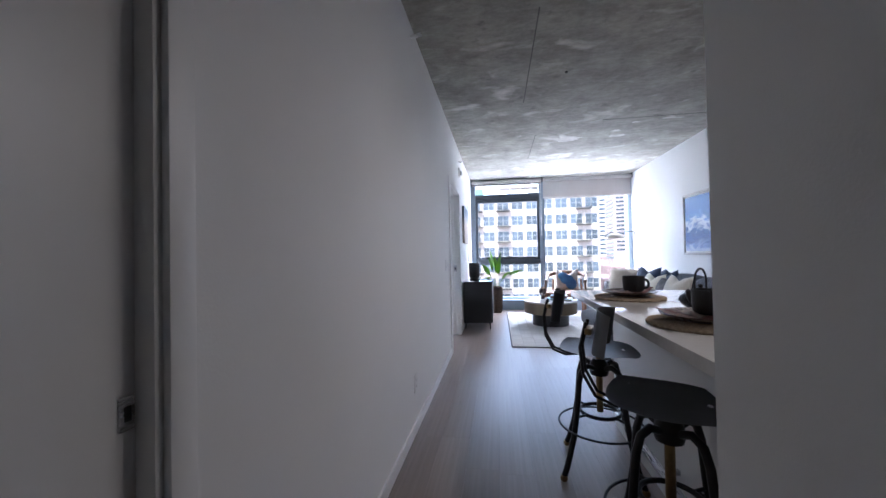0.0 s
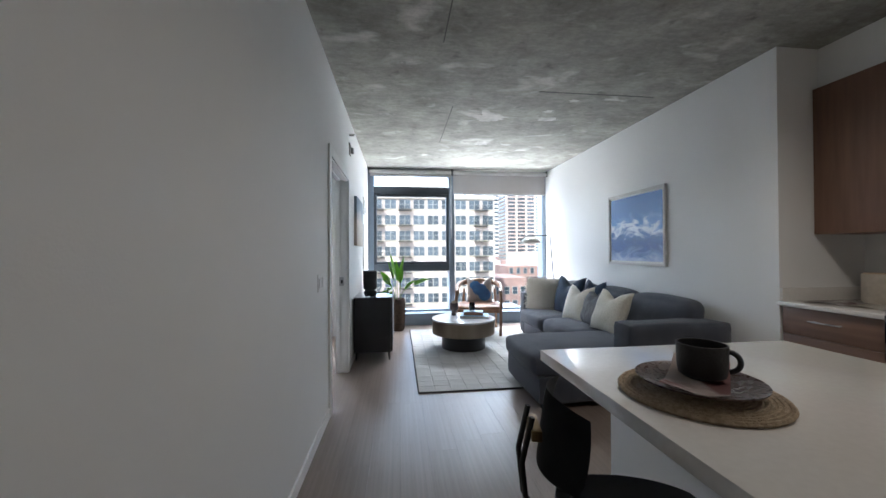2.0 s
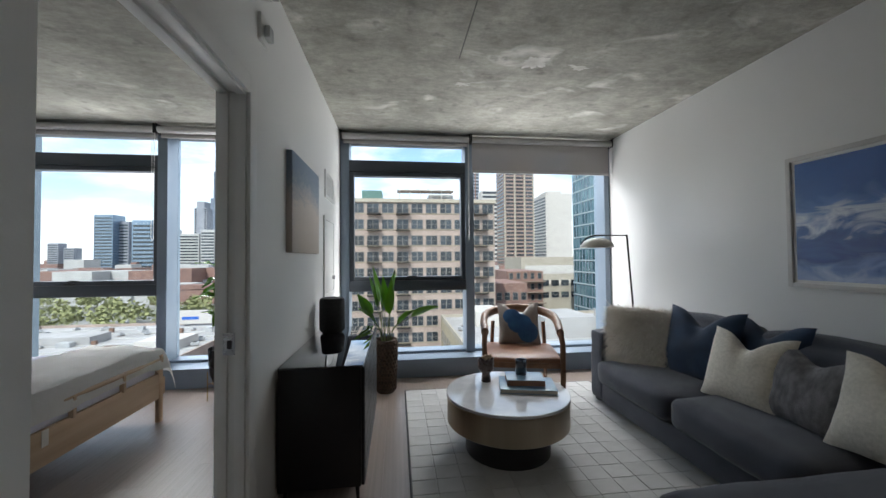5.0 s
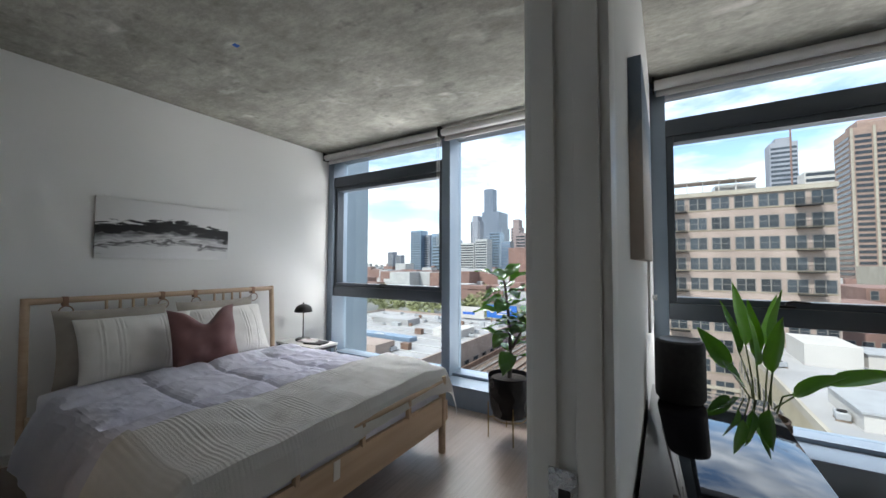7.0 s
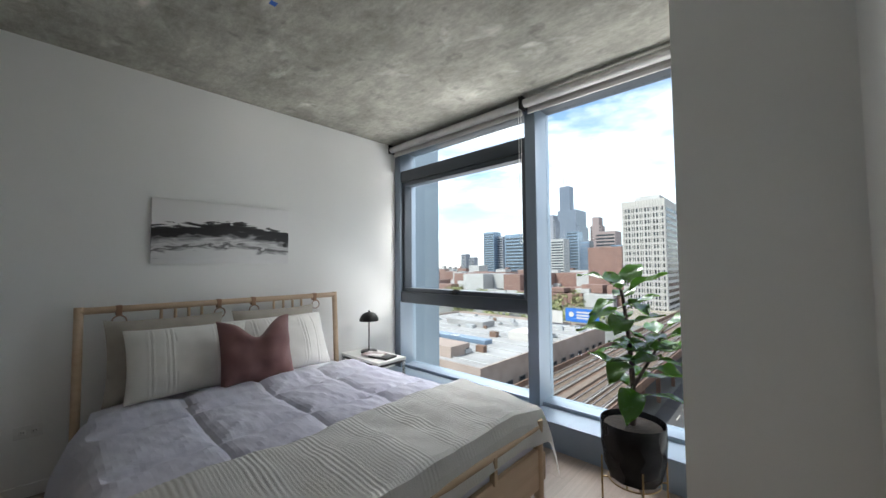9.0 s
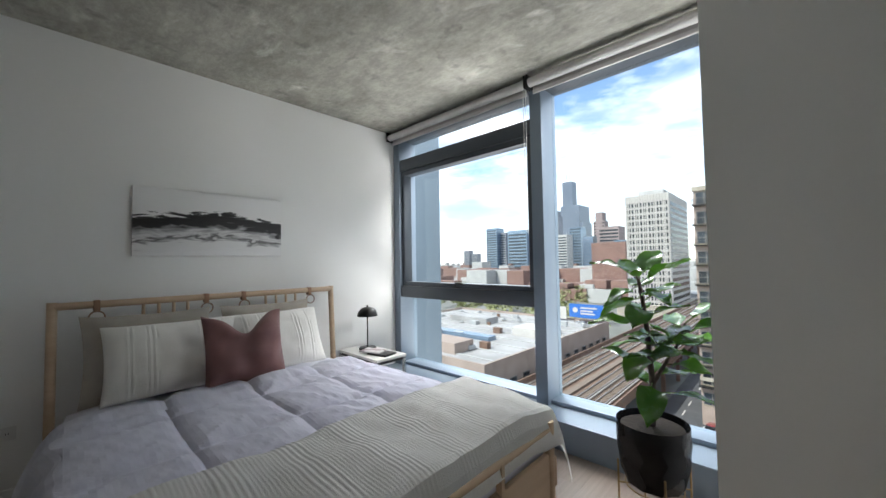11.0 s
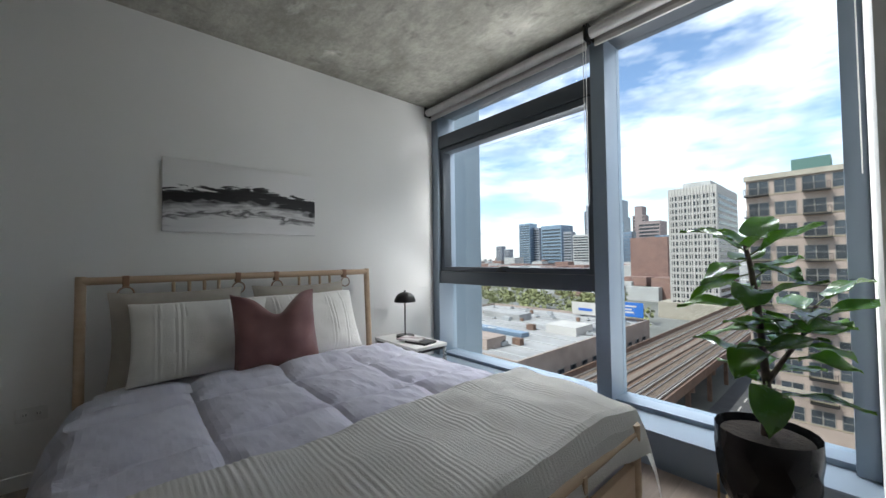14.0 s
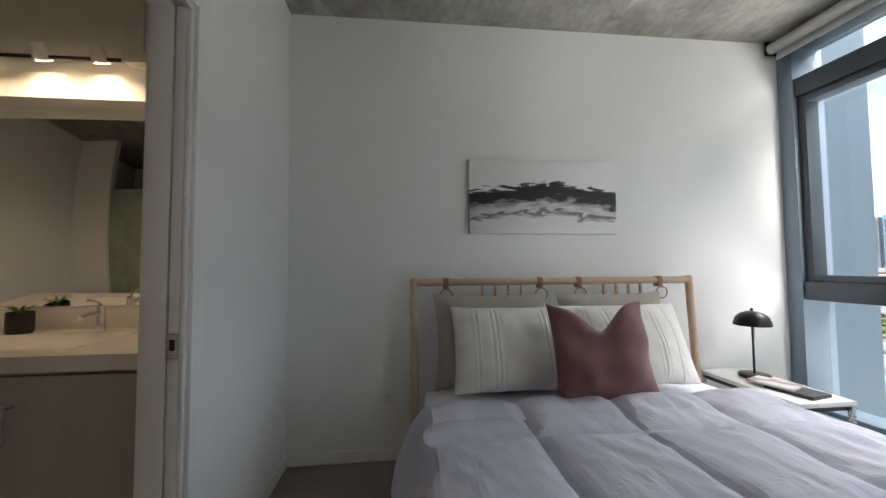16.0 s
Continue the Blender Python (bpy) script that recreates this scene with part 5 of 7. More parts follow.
# ---- bedroom ----
BX0, BX1, BY0, BY1 = -3.72, -1.53, 5.265, 7.0     # head, foot, sides
bed = thing("bed", "pale birch double bed with a spindle headboard", "bed")
for y in (BY0, BY1):
    part("head_post", tube([(BX0 + 0.06, y, 0), (BX0 + 0.045, y, 0.45), (BX0, y, 1.10)], 0.023, 14), M_BIRCH, bed)
    part("foot_post", tube([(BX1, y - 0.09 if y > 6 else y + 0.09, 0), (BX1, y - 0.09 if y > 6 else y + 0.09, 0.535)], 0.026, 16), M_BIRCH, bed)
    part("side_rail", box(BX0 + 0.05, BX1, y - 0.035 if y > 6 else y + 0.01, y - 0.01 if y > 6 else y + 0.035, 0.20, 0.34, 0.006), M_BIRCH, bed)
part("top_rail", tube([(BX0 + 0.003, BY0, 1.075), (BX0 + 0.003, BY1, 1.075)], 0.022, 14), M_BIRCH, bed)
for c in (5.79, 6.55):
    part("lower_rail", box(BX0 + 0.02, BX0 + 0.05, c - 0.2, c + 0.2, 0.55, 0.62, 0.008), M_BIRCH, bed)
    for k in range(4):
        y = c + (k - 1.5) * 0.08
        part("spindle", tube([(BX0 + 0.03, y, 0.60), (BX0 + 0.004, y, 1.065)], 0.010, 8), M_BIRCH, bed)
for y in (5.45, 6.02, 6.265, 6.79):
    s = part("strap", box(BX0 - 0.02, BX0 + 0.028, y - 0.016, y + 0.016, 1.035, 1.10, 0.006), M_LEATHTAB, bed, "tan leather hanging strap")
    part("strap_ring", tube(arc((BX0 + 0.035, y, 1.0), 0.036, 0, 345, 20, "yz"), 0.004, 6, closed=True), M_LEATHTAB, s)
part("foot_rail", tube([(BX1, BY0 + 0.07, 0.50), (BX1, BY1 - 0.07, 0.50)], 0.021, 14), M_BIRCH, bed)
part("foot_panel", box(BX1 - 0.013, BX1 + 0.013, BY0 + 0.10, BY1 - 0.10, 0.19, 0.39, 0.006), M_BIRCH, bed, "pale birch foot board")
for y in (5.7, 6.1, 6.5):
    part("foot_strap", box(BX1 - 0.006, BX1 + 0.024, y - 0.012, y + 0.012, 0.38, 0.505, 0.004), M_BIRCH, bed)
part("centre_leg", tube([(-2.5, 6.08, 0), (-2.5, 6.08, 0.22)], 0.03, 12), M_BLACKM, bed)
solid("mattress", soft_box(BX0 + 0.07, BX1 - 0.03, BY0 + 0.04, BY1 - 0.04, 0.24, 0.50, 0.06, 0.01, 12, 40), M_SHEET, "white sheeted double mattress on the bed", "mattress")


def cloth_z(x, y, top, hang, y0, y1, fall=0.11):
    """Height of a cover that lies on the bed and hangs over its sides."""
    d = max(y0 - y, y - y1, 0.0)
    return top - (hang * min(1.0, d / fall) ** 1.5 if d else 0.0)


def duvet(u, v):
    # u from the head to the foot, v across, with hanging sides
    x = -3.25 + u * 1.67
    span = 1.645 + 0.66
    s = v * span - 0.36
    ya, yb = BY0 + 0.045, BY1 - 0.045
    w = yb - ya
    if s < 0:
        y, z = ya - 0.17 * (1 - math.exp(s * 7)), 0.535 + s * 1.02 + 0.035 * math.exp(-((s + 0.05) / 0.06) ** 2)
    elif s > w:
        y, z = yb + 0.075 * (1 - math.exp(-(s - w) * 9)), 0.535 - (s - w) * 1.05
    else:
        y, z = ya + s, 0.535 + 0.012 * math.sin(math.pi * s / w)
    inside = 0 < s < w
    # quilting: seams every 0.41 m across and one along
    qs = abs((x + 0.12) / 0.46 - round((x + 0.12) / 0.46)) * 0.46
    qy = abs((s + 0.05) / 0.42 - round((s + 0.05) / 0.42)) * 0.42
    z += 0.034 * (1 - math.exp(-min(qs, qy) * 26)) * (1 if inside else 0.4)
    k = Vector((x * 5, s * 5, 0))
    z += 0.016 * noise.noise(k * 0.8)
    z += 0.008 * noise.noise(Vector((x * 4 + s * 3, s * 15 - x * 7, 3))) * (1.5 if s > w * 0.6 else 0.7)
    z += 0.0026 * noise.noise(Vector((x * 14 + s * 6, s * 30, 5))) + 0.007 * (0.5 - abs(noise.noise(Vector((x * 7 - s * 5, s * 11 + x * 6, 8)))))
    if u < 0.06:
        z -= 0.03 * (1 - u / 0.06)
    if not inside:
        y += 0.030 * noise.noise(Vector((x * 6, 7, s * 3))) * (1 if s > w else -1)
    return Vector((x, y, max(z, 0.20)))


duvet_root = thing("duvet", "rumpled white quilted duvet spread over the bed", "duvet")
part("quilt", sheet(110, 120, duvet, close_back=0.02), M_SHEET, duvet_root, sharp=0)


def turned_edge(u, v):
    """The folded-back top edge of the duvet."""
    p = duvet(0.02 + 0.13 * u, 0.02 + v * 0.80)
    return p + Vector((0, 0, 0.003 + 0.020 * math.sin(math.pi * u) + 0.008 * noise.noise(Vector((p.x * 14, p.y * 9, 1)))))
part("turned_edge", sheet(12, 80, turned_edge, close_back=0.012), M_SHEET, duvet_root, "turned-back top edge", sharp=0)


def throw(u, v):
    x = -2.12 + 0.63 * u + 0.015 * math.sin(v * 7)
    ya, yb = BY0 + 0.03, BY1 - 0.03
    w = yb - ya
    s = v * (w + 0.56) - 0.34
    top = 0.612 - 0.02 * u
    if s < 0:
        y, z = ya - 0.19 * (1 - math.exp(s * 7)), top + s * 1.0 + 0.03 * math.exp(-((s + 0.05) / 0.06) ** 2)
    elif s > w:
        y, z = yb + 0.085 * (1 - math.exp(-(s - w) * 10)), top - (s - w) * 1.0
    else:
        y, z = ya + s, top + 0.010 * math.sin(math.pi * s / w)
    r = v * 10.0
    if (r % 1.0) < 0.45:
        z += 0.0022 * math.sin((r % 1.0) / 0.45 * math.pi * 5) ** 2
    else:
        z += 0.0008 * math.sin(r * math.pi * 16) ** 2
    z += 0.028 * noise.noise(Vector((x * 3.2, s * 2.6, 9))) + 0.009 * noise.noise(Vector((x * 9, s * 8, 4)))
    if u < 0.05:
        z -= 0.012 * (1 - u / 0.05)
    if u > 0.90:
        z -= 0.16 * ((u - 0.90) / 0.10) ** 2
    return Vector((x, y, z))


solid("throw_blanket", sheet(26, 640, throw, close_back=0.008), M_THROW, "ivory ribbed cotton throw across the foot of the bed", "blanket", sharp=0)
tag = thing("care_label", "white fabric care label hanging off the throw", "label", -1.512, 5.92, 0.30)
part("ribbon", box(0, 0.003, -0.02, 0.02, 0, 0.09, 0.001), M_PILLOW, tag)

for y, lab in ((5.70, "flat taupe linen headboard cushion hung on straps"), (6.42, "flat taupe linen headboard cushion hung on leather straps")):
    scatter("headboard_cushion", lab, M_TAUPE, -3.56, y, 0.50, 0.66, 0.52, 0.12, -10, 90, 0.0, int(y * 10), "cushion", "headboard cushions", 0.004)


def ribbed_pillow(lab, x, y, w, h, lean, rz, seed):
    t = thing("pillow", lab, "pillow", group="bed pillows")
    t.matrix_basis = pose(x, y, 0.535, lean, 0, rz)
    bm = pillow(w, h, 0.21, 0.0, seed, 96, 0.006, pinch=0.05)
    for v in bm.verts:
        k = abs(v.co.x) / (w / 2)
        if 0.30 < k < 0.44 or 0.60 < k < 0.70:
            v.co.y += (-1 if v.co.y < 0 else 1) * 0.0030 * math.sin(v.co.x * 250)
    part("case", bm, M_PILLOW, t)


ribbed_pillow("large ivory pillow with bands of pleats", -3.37, 5.81, 0.72, 0.455, -26, 88, 3)
ribbed_pillow("large ivory pillow with bands of pleats", -3.38, 6.43, 0.70, 0.455, -26, 92, 4)
scatter("cushion", "mauve velvet cushion with a deep crease on the bed", M_MAUVE, -3.13, 6.115, 0.555, 0.47, 0.46, 0.18, -20, 86, 0.12, 7, group="", wrinkle=0.014, n=30)

ns = thing("nightstand", "white topped metal side table beside the bed", "nightstand", 0, 0, 0)
part("top", box(-3.82, -3.21, 7.14, 7.465, 0.456, 0.48, 0.003), M_WHITEP, ns)
part("apron", box(-3.80, -3.23, 7.16, 7.445, 0.428, 0.456, 0.002), M_BLACK, ns)
for x in (-3.805, -3.225):
    for y in (7.155, 7.45):
        part("leg", box(x - 0.011, x + 0.011, y - 0.011, y + 0.011, 0, 0.456, 0.002), M_STEEL, ns)
part("shelf", box(-3.80, -3.23, 7.16, 7.445, 0.12, 0.135, 0.002), M_WHITEP, ns)
tl = thing("table_lamp", "black metal table lamp with a dome shade", "table lamp", -3.625, 7.335, 0.48)
part("base", lathe([(0, 0), (0.078, 0), (0.080, 0.004), (0.080, 0.018), (0.074, 0.022), (0, 0.022)], seg=32), M_BLACKM, tl)
part("stem", tube([(0, 0, 0.02), (0, 0, 0.33)], 0.006, 10), M_BLACKM, tl)
part("shade", lathe([(0.096, 0.315), (0.094, 0.335), (0.082, 0.365), (0.058, 0.388), (0.028, 0.40), (0, 0.403), (0, 0.398), (0.05, 0.386), (0.088, 0.335), (0.090, 0.315), (0.096, 0.315)], seg=36), M_BLACKM, tl, "black dome shade")
part("finial", tube([(0, 0, 0.40), (0, 0, 0.418)], 0.008, 10), M_BLACKM, tl)
part("pull_chain", tube([(0.04, -0.03, 0.33), (0.04, -0.03, 0.25)], 0.0015, 5), M_BRASS, tl)
part("chain_ball", lathe([(0, 0.243), (0.005, 0.248), (0, 0.254)], 0.04, -0.03, 8), M_BRASS, tl)
bk = thing("book", "black bound book lying on the nightstand", "book", -3.37, 7.30, 0.48, 12)
part("cover", box(-0.10, 0.12, -0.075, 0.075, 0, 0.018, 0.002), M_BLACK, bk)
bk = thing("magazine", "pale printed magazine on the nightstand", "magazine", -3.45, 7.27, 0.498, 20)
part("page_block", box(-0.10, 0.11, -0.07, 0.07, 0, 0.012, 0.001), M_BLUEPRINT, bk)

fg = thing("fiddle_leaf_fig", "fiddle leaf fig in a faceted dark pot on a wire stand", "plant", -1.205, 7.38, 0)
pot = BM()
nseg, prof = 20, ((0.085, 0.155), (0.128, 0.175), (0.146, 0.225), (0.155, 0.28), (0.160, 0.335), (0.164, 0.39), (0.166, 0.44), (0.166, 0.475))
rings = []
for i, (r, z) in enumerate(prof):
    rings.append([pot.verts.new(((r + ((0.004 if (k + i) % 2 else -0.003) if i < 6 else 0)) * math.cos(2 * math.pi * (k + 0.5 * (i % 2)) / nseg),
                                 (r + ((0.004 if (k + i) % 2 else -0.003) if i < 6 else 0)) * math.sin(2 * math.pi * (k + 0.5 * (i % 2)) / nseg), z)) for k in range(nseg)])
for i in range(len(rings) - 1):
    for k in range(nseg):
        j = (k + 1) % nseg
        if i % 2 == 0:
            pot.faces.new((rings[i][k], rings[i][j], rings[i + 1][k]))
            pot.faces.new((rings[i][j], rings[i + 1][j], rings[i + 1][k]))
        else:
            pot.faces.new((rings[i][k], rings[i + 1][j], rings[i + 1][k]))
            pot.faces.new((rings[i][k], rings[i][j], rings[i + 1][j]))
pot.faces.new(rings[0])
bmesh.ops.solidify(pot, geom=pot.faces[:], thickness=0.008)
part("pot", pot, M_POT, fg, "faceted gunmetal pot", sharp=12)
part("soil", lathe([(0, 0.452), (0.146, 0.448)], seg=22), M_SOIL, fg)
for k in range(4):
    a = radians(30 + 90 * k)
    c, s = math.cos(a), math.sin(a)
    part("stand_leg", tube([(0.165 * c, 0.165 * s, 0.27), (0.165 * c, 0.165 * s, 0.0)], 0.005, 8), M_BRASS, fg)
    part("stand_bar", tube([(0.165 * c, 0.165 * s, 0.155), (0, 0, 0.155)], 0.004, 6), M_BRASS, fg)
part("stand_hoop", tube(arc((0, 0, 0.155), 0.13, 0, 350, 30, "xy"), 0.004, 6, closed=True), M_BRASS, fg)
trunk = [(0, 0, 0.44), (0.012, 0.0, 0.60), (0.0, 0.012, 0.78), (-0.012, 0.006, 0.98), (-0.03, 0.0, 1.14), (-0.045, 0.0, 1.22)]
branch = [(0.010, 0, 0.66), (0.06, 0.02, 0.76), (0.12, 0.03, 0.87), (0.155, 0.04, 0.98)]
part("trunk", tube(trunk, 0.017, 10, r1=0.008), M_TRUNK, fg)
part("branch", tube(branch, 0.011, 8, r1=0.006), M_TRUNK, fg)
fr = random.Random(11)
for k in range(38):
    if k < 26:
        t0 = 0.22 + 0.78 * k / 25
        line = trunk
    else:
        t0 = 0.35 + 0.65 * (k - 26) / 11
        line = branch
    f = t0 * (len(line) - 1)
    i = min(int(f), len(line) - 2)
    p = Vector(line[i]).lerp(Vector(line[i + 1]), f - i)
    a = math.radians(137.5 * k + fr.uniform(-15, 15))
    tilt = radians(fr.uniform(-22, 38) + (22 if t0 > 0.93 else 0))
    ln, wd = fr.uniform(0.17, 0.25) * (0.85 if t0 > 0.9 else 1), fr.uniform(0.10, 0.145)
    d = Vector((math.cos(a) * math.cos(tilt), math.sin(a) * math.cos(tilt), math.sin(tilt)))
    e = p + d * 0.045
    part("petiole", tube([p, e], 0.0035, 5), M_STEM, fg)
    lf = part("leaf", leaf_bm(ln, wd, fr.uniform(0.18, 0.55), 0.24, 9, wave=0.09, seed=k), M_LEAFD if fr.random() < 0.70 else M_LEAF, fg)
    lf.matrix_basis = Matrix.Translation(e) @ Euler((fr.uniform(-0.35, 0.35), -tilt, a)).to_matrix().to_4x4()


# ---- bathroom ----
va = thing("vanity", "pale laminate bathroom vanity with steel bar handles", "vanity", 0, 0, 0)
part("body", box(-3.50, -2.965, 2.9, 4.37, 0.08, 0.83), M_VAN, va)
for k in range(3):
    a = 4.365 - (k + 1) * 0.485
    d = part("door", box(-2.963, -2.945, a + 0.002, a + 0.483, 0.09, 0.815, 0.002), M_VAN, va)
    hy = a + (0.05 if k == 0 else 0.435)
    part("handle", tube([(-2.91, hy, 0.60), (-2.91, hy, 0.74)], 0.006, 8), M_STEEL, d, "satin steel bar handle")
    for z in (0.62, 0.72):
        part("handle_post", tube([(-2.945, hy, z), (-2.91, hy, z)], 0.004, 6), M_STEEL, d)
vt = thing("bathroom_counter", "cream cultured stone vanity top with a moulded basin", "countertop")
top = BM()
def basin(u, v):
    x, y = -3.50 + 0.57 * u, 2.9 + 1.47 * v
    k = max(0, 1 - ((x + 3.20) / 0.165) ** 4) * max(0, 1 - ((y - 3.72) / 0.29) ** 4)
    return Vector((x, y, 0.885 - 0.046 * k ** 0.5))
sheet(34, 70, basin, bm=top)
box(-2.9295, -2.925, 2.9, 4.37, 0.832, 0.885, bm=top)
part("top", top, M_QUARTZ, vt)
part("backsplash", box(-3.50, -3.485, 2.9, 4.37, 0.885, 0.985, 0.003), M_QUARTZ, vt)
fc = thing("basin_faucet", "chrome single lever basin faucet", "faucet", -3.40, 3.84, 0.884)
part("body", tube([(0, 0, 0), (0, 0, 0.12)], 0.018, 16, r1=0.015), M_CHROME, fc)
part("spout", tube([(0, 0, 0.075), (0.06, 0, 0.085), (0.11, 0, 0.075)], 0.011, 10), M_CHROME, fc)
part("lever", tube([(0, 0, 0.12), (0.02, 0, 0.137), (0.075, 0, 0.150)], 0.006, 8), M_CHROME, fc)
cp = thing("tumbler", "black tumbler with a small air plant on the vanity", "tumbler", -3.41, 3.50, 0.885)
part("cup", lathe([(0, 0), (0.042, 0), (0.046, 0.006), (0.046, 0.095), (0.042, 0.095), (0.040, 0.02), (0, 0.02)], seg=26), M_CUP, cp)
for k in range(7):
    lf = part("leaf", leaf_bm(0.075, 0.014, 0.4, 0.3, 5), M_LEAF, cp)
    lf.matrix_basis = Matrix.Translation((0, 0, 0.08)) @ Euler((0, -0.9, k * 0.9)).to_matrix().to_4x4()
mir = thing("vanity_mirror", "large frameless mirror over the vanity", "mirror")
part("glass", box(-3.498, -3.492, 2.9, 4.37, 0.995, 1.955, 0.001), M_MIRROR, mir)
wall("wall_bath_soffit", [(-3.50, -3.40, 2.1, 4.38, 1.957, 2.075)], "white painted ledge above the vanity mirror")
sh = thing("shower_door", "pale green glass shower door with a chrome handle", "shower door")
part("pane", box(-1.62, -1.61, 2.55, 3.25, 0.05, 2.0, 0.002), mat("green_shower_glass", (0.35, 0.42, 0.36), rough=0.15), sh)
part("handle", tube([(-1.66, 3.17, 0.95), (-1.66, 3.17, 1.15)], 0.008, 8), M_CHROME, sh)
part("hinge", box(-1.64, -1.60, 3.22, 3.29, 1.55, 1.64, 0.003), M_CHROME, sh)
wall("wall_shower", [(-1.66, -1.56, 3.27, 4.38, 0, CZ), (-1.66, -1.56, 2.1, 2.55, 0, CZ)], "white painted wall beside the shower")
M_BULB = bpy.data.materials.new("lit_bulb")
M_BULB.use_nodes = True
eb = M_BULB.node_tree.nodes["Principled BSDF"]
eb.inputs["Emission Color"].default_value, eb.inputs["Emission Strength"].default_value = (1.0, 0.72, 0.42, 1), 6.0
bt = thing("bathroom_track_light", "white track light with glowing warm spot heads", "track light", -3.355, 3.78, 2.125)
part("track", tube([(0, -0.75, 0), (0, 0.55, 0)], 0.008, 8), M_BLACKM, bt)
part("canopy", box(-0.03, 0.03, 0.16, 0.30, -0.02, 0.04, 0.004), M_WHITEP, bt)
part("drop_rod", tube([(0, 0.23, 0.03), (0, 0.23, CZ - 2.125)], 0.008, 8), M_WHITEP, bt)
for y in (-0.55, -0.19, 0.05):
    hd = part("head", tube([(0.03, y, 0.05), (-0.01, y, -0.01)], 0.026, 16, r1=0.036), M_WHITEP, bt)
    part("bulb", tube([(-0.0105, y, -0.0105), (-0.012, y, -0.013)], 0.030, 16), M_BULB, hd, "glowing warm bulb")
    lp = new("bath_spot", bpy.data.lights.new("bath_spot", "SPOT"))
    lp.data.energy, lp.data.color, lp.data.spot_size, lp.data.spot_blend, lp.data.shadow_soft_size = 2.3, (1.0, 0.70, 0.44), radians(165), 0.7, 0.03
    lp.matrix_world = look((-3.29, 3.78 + y, 2.10), (-3.16, 3.78 + y, 0.8))


# ---- the city outside ----
GZ = -28.0
M_GROUND = mat("city_ground", (0.20, 0.20, 0.19), (0.11, 0.115, 0.10), scale=0.05, rough=0.95, detail=12)
M_ROAD = mat("asphalt", (0.075, 0.075, 0.078), (0.05, 0.05, 0.053), scale=0.6, rough=0.9)
M_LOFT = mat("tan_brick", (0.345, 0.275, 0.235), (0.27, 0.212, 0.18), scale=0.35, rough=0.9, detail=10)
M_STONE = mat("pale_limestone", (0.36, 0.325, 0.265), (0.29, 0.26, 0.21), scale=0.4, rough=0.9)
M_WHITET = mat("white_precast", (0.47, 0.45, 0.42), (0.41, 0.39, 0.365), scale=0.2, rough=0.85)
M_GREYT = mat("grey_precast", (0.40, 0.40, 0.39), (0.34, 0.34, 0.33), scale=0.2, rough=0.85)
M_BROWN = mat("brown_concrete", (0.29, 0.205, 0.165), (0.23, 0.16, 0.13), scale=0.2, rough=0.85)
M_TEAL = mat("teal_curtain_glass", (0.060, 0.150, 0.170), (0.03, 0.095, 0.118), scale=0.25, rough=0.12, metal=0.35, coat=0.5, detail=3, vary=0.35)
M_TEALF = mat("teal_slab_edge", (0.40, 0.47, 0.47), rough=0.6)
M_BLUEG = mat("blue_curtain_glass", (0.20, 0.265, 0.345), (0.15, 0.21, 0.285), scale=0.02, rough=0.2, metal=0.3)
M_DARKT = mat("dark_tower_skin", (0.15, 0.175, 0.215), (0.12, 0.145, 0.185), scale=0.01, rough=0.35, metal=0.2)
# distance haze is mixed into the next two far-tower colours
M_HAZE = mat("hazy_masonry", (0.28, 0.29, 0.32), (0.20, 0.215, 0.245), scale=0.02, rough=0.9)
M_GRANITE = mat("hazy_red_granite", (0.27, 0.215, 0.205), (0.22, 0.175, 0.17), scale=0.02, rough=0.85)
M_REDB = mat("red_brick", (0.23, 0.14, 0.115), (0.17, 0.105, 0.088), scale=0.3, rough=0.9)
M_ROOFW = mat("white_roof_membrane", (0.34, 0.335, 0.33), (0.23, 0.225, 0.22), scale=0.12, rough=0.85, detail=9)
M_PANE = mat("dark_window_glass", (0.045, 0.055, 0.065), (0.02, 0.026, 0.032), scale=0.5, rough=0.25, vary=0.5)
M_FRAMEW = mat("window_frame_paint", (0.20, 0.185, 0.165), rough=0.6)
M_UNIT = mat("galvanised_unit", (0.42, 0.43, 0.43), (0.34, 0.345, 0.35), scale=0.8, rough=0.5, metal=0.3)
M_TIE = mat("weathered_timber", (0.20, 0.155, 0.12), (0.13, 0.10, 0.08), scale=1.5, rough=0.9)
M_RAIL = mat("worn_rail", (0.34, 0.31, 0.29), (0.22, 0.19, 0.17), scale=1.0, rough=0.4, metal=0.7)
M_RUST = mat("rusty_girder", (0.19, 0.115, 0.08), (0.12, 0.075, 0.055), scale=0.6, rough=0.85)
M_TREE = mat("spring_foliage", (0.25, 0.26, 0.11), (0.15, 0.165, 0.075), scale=0.5, rough=0.9, vary=0.2)
M_BLOSSOM = mat("pale_spring_foliage", (0.36, 0.38, 0.20), (0.22, 0.26, 0.11), scale=0.6, rough=0.9)
M_YELLOW = mat("yellow_brick", (0.34, 0.29, 0.20), (0.28, 0.24, 0.165), scale=0.4, rough=0.9)

solid("ground", box(-3500, 3500, -200, 4400, GZ - 0.5, GZ), M_GROUND, "wide flat city ground reaching the horizon", "ground", "structure", sharp=0)


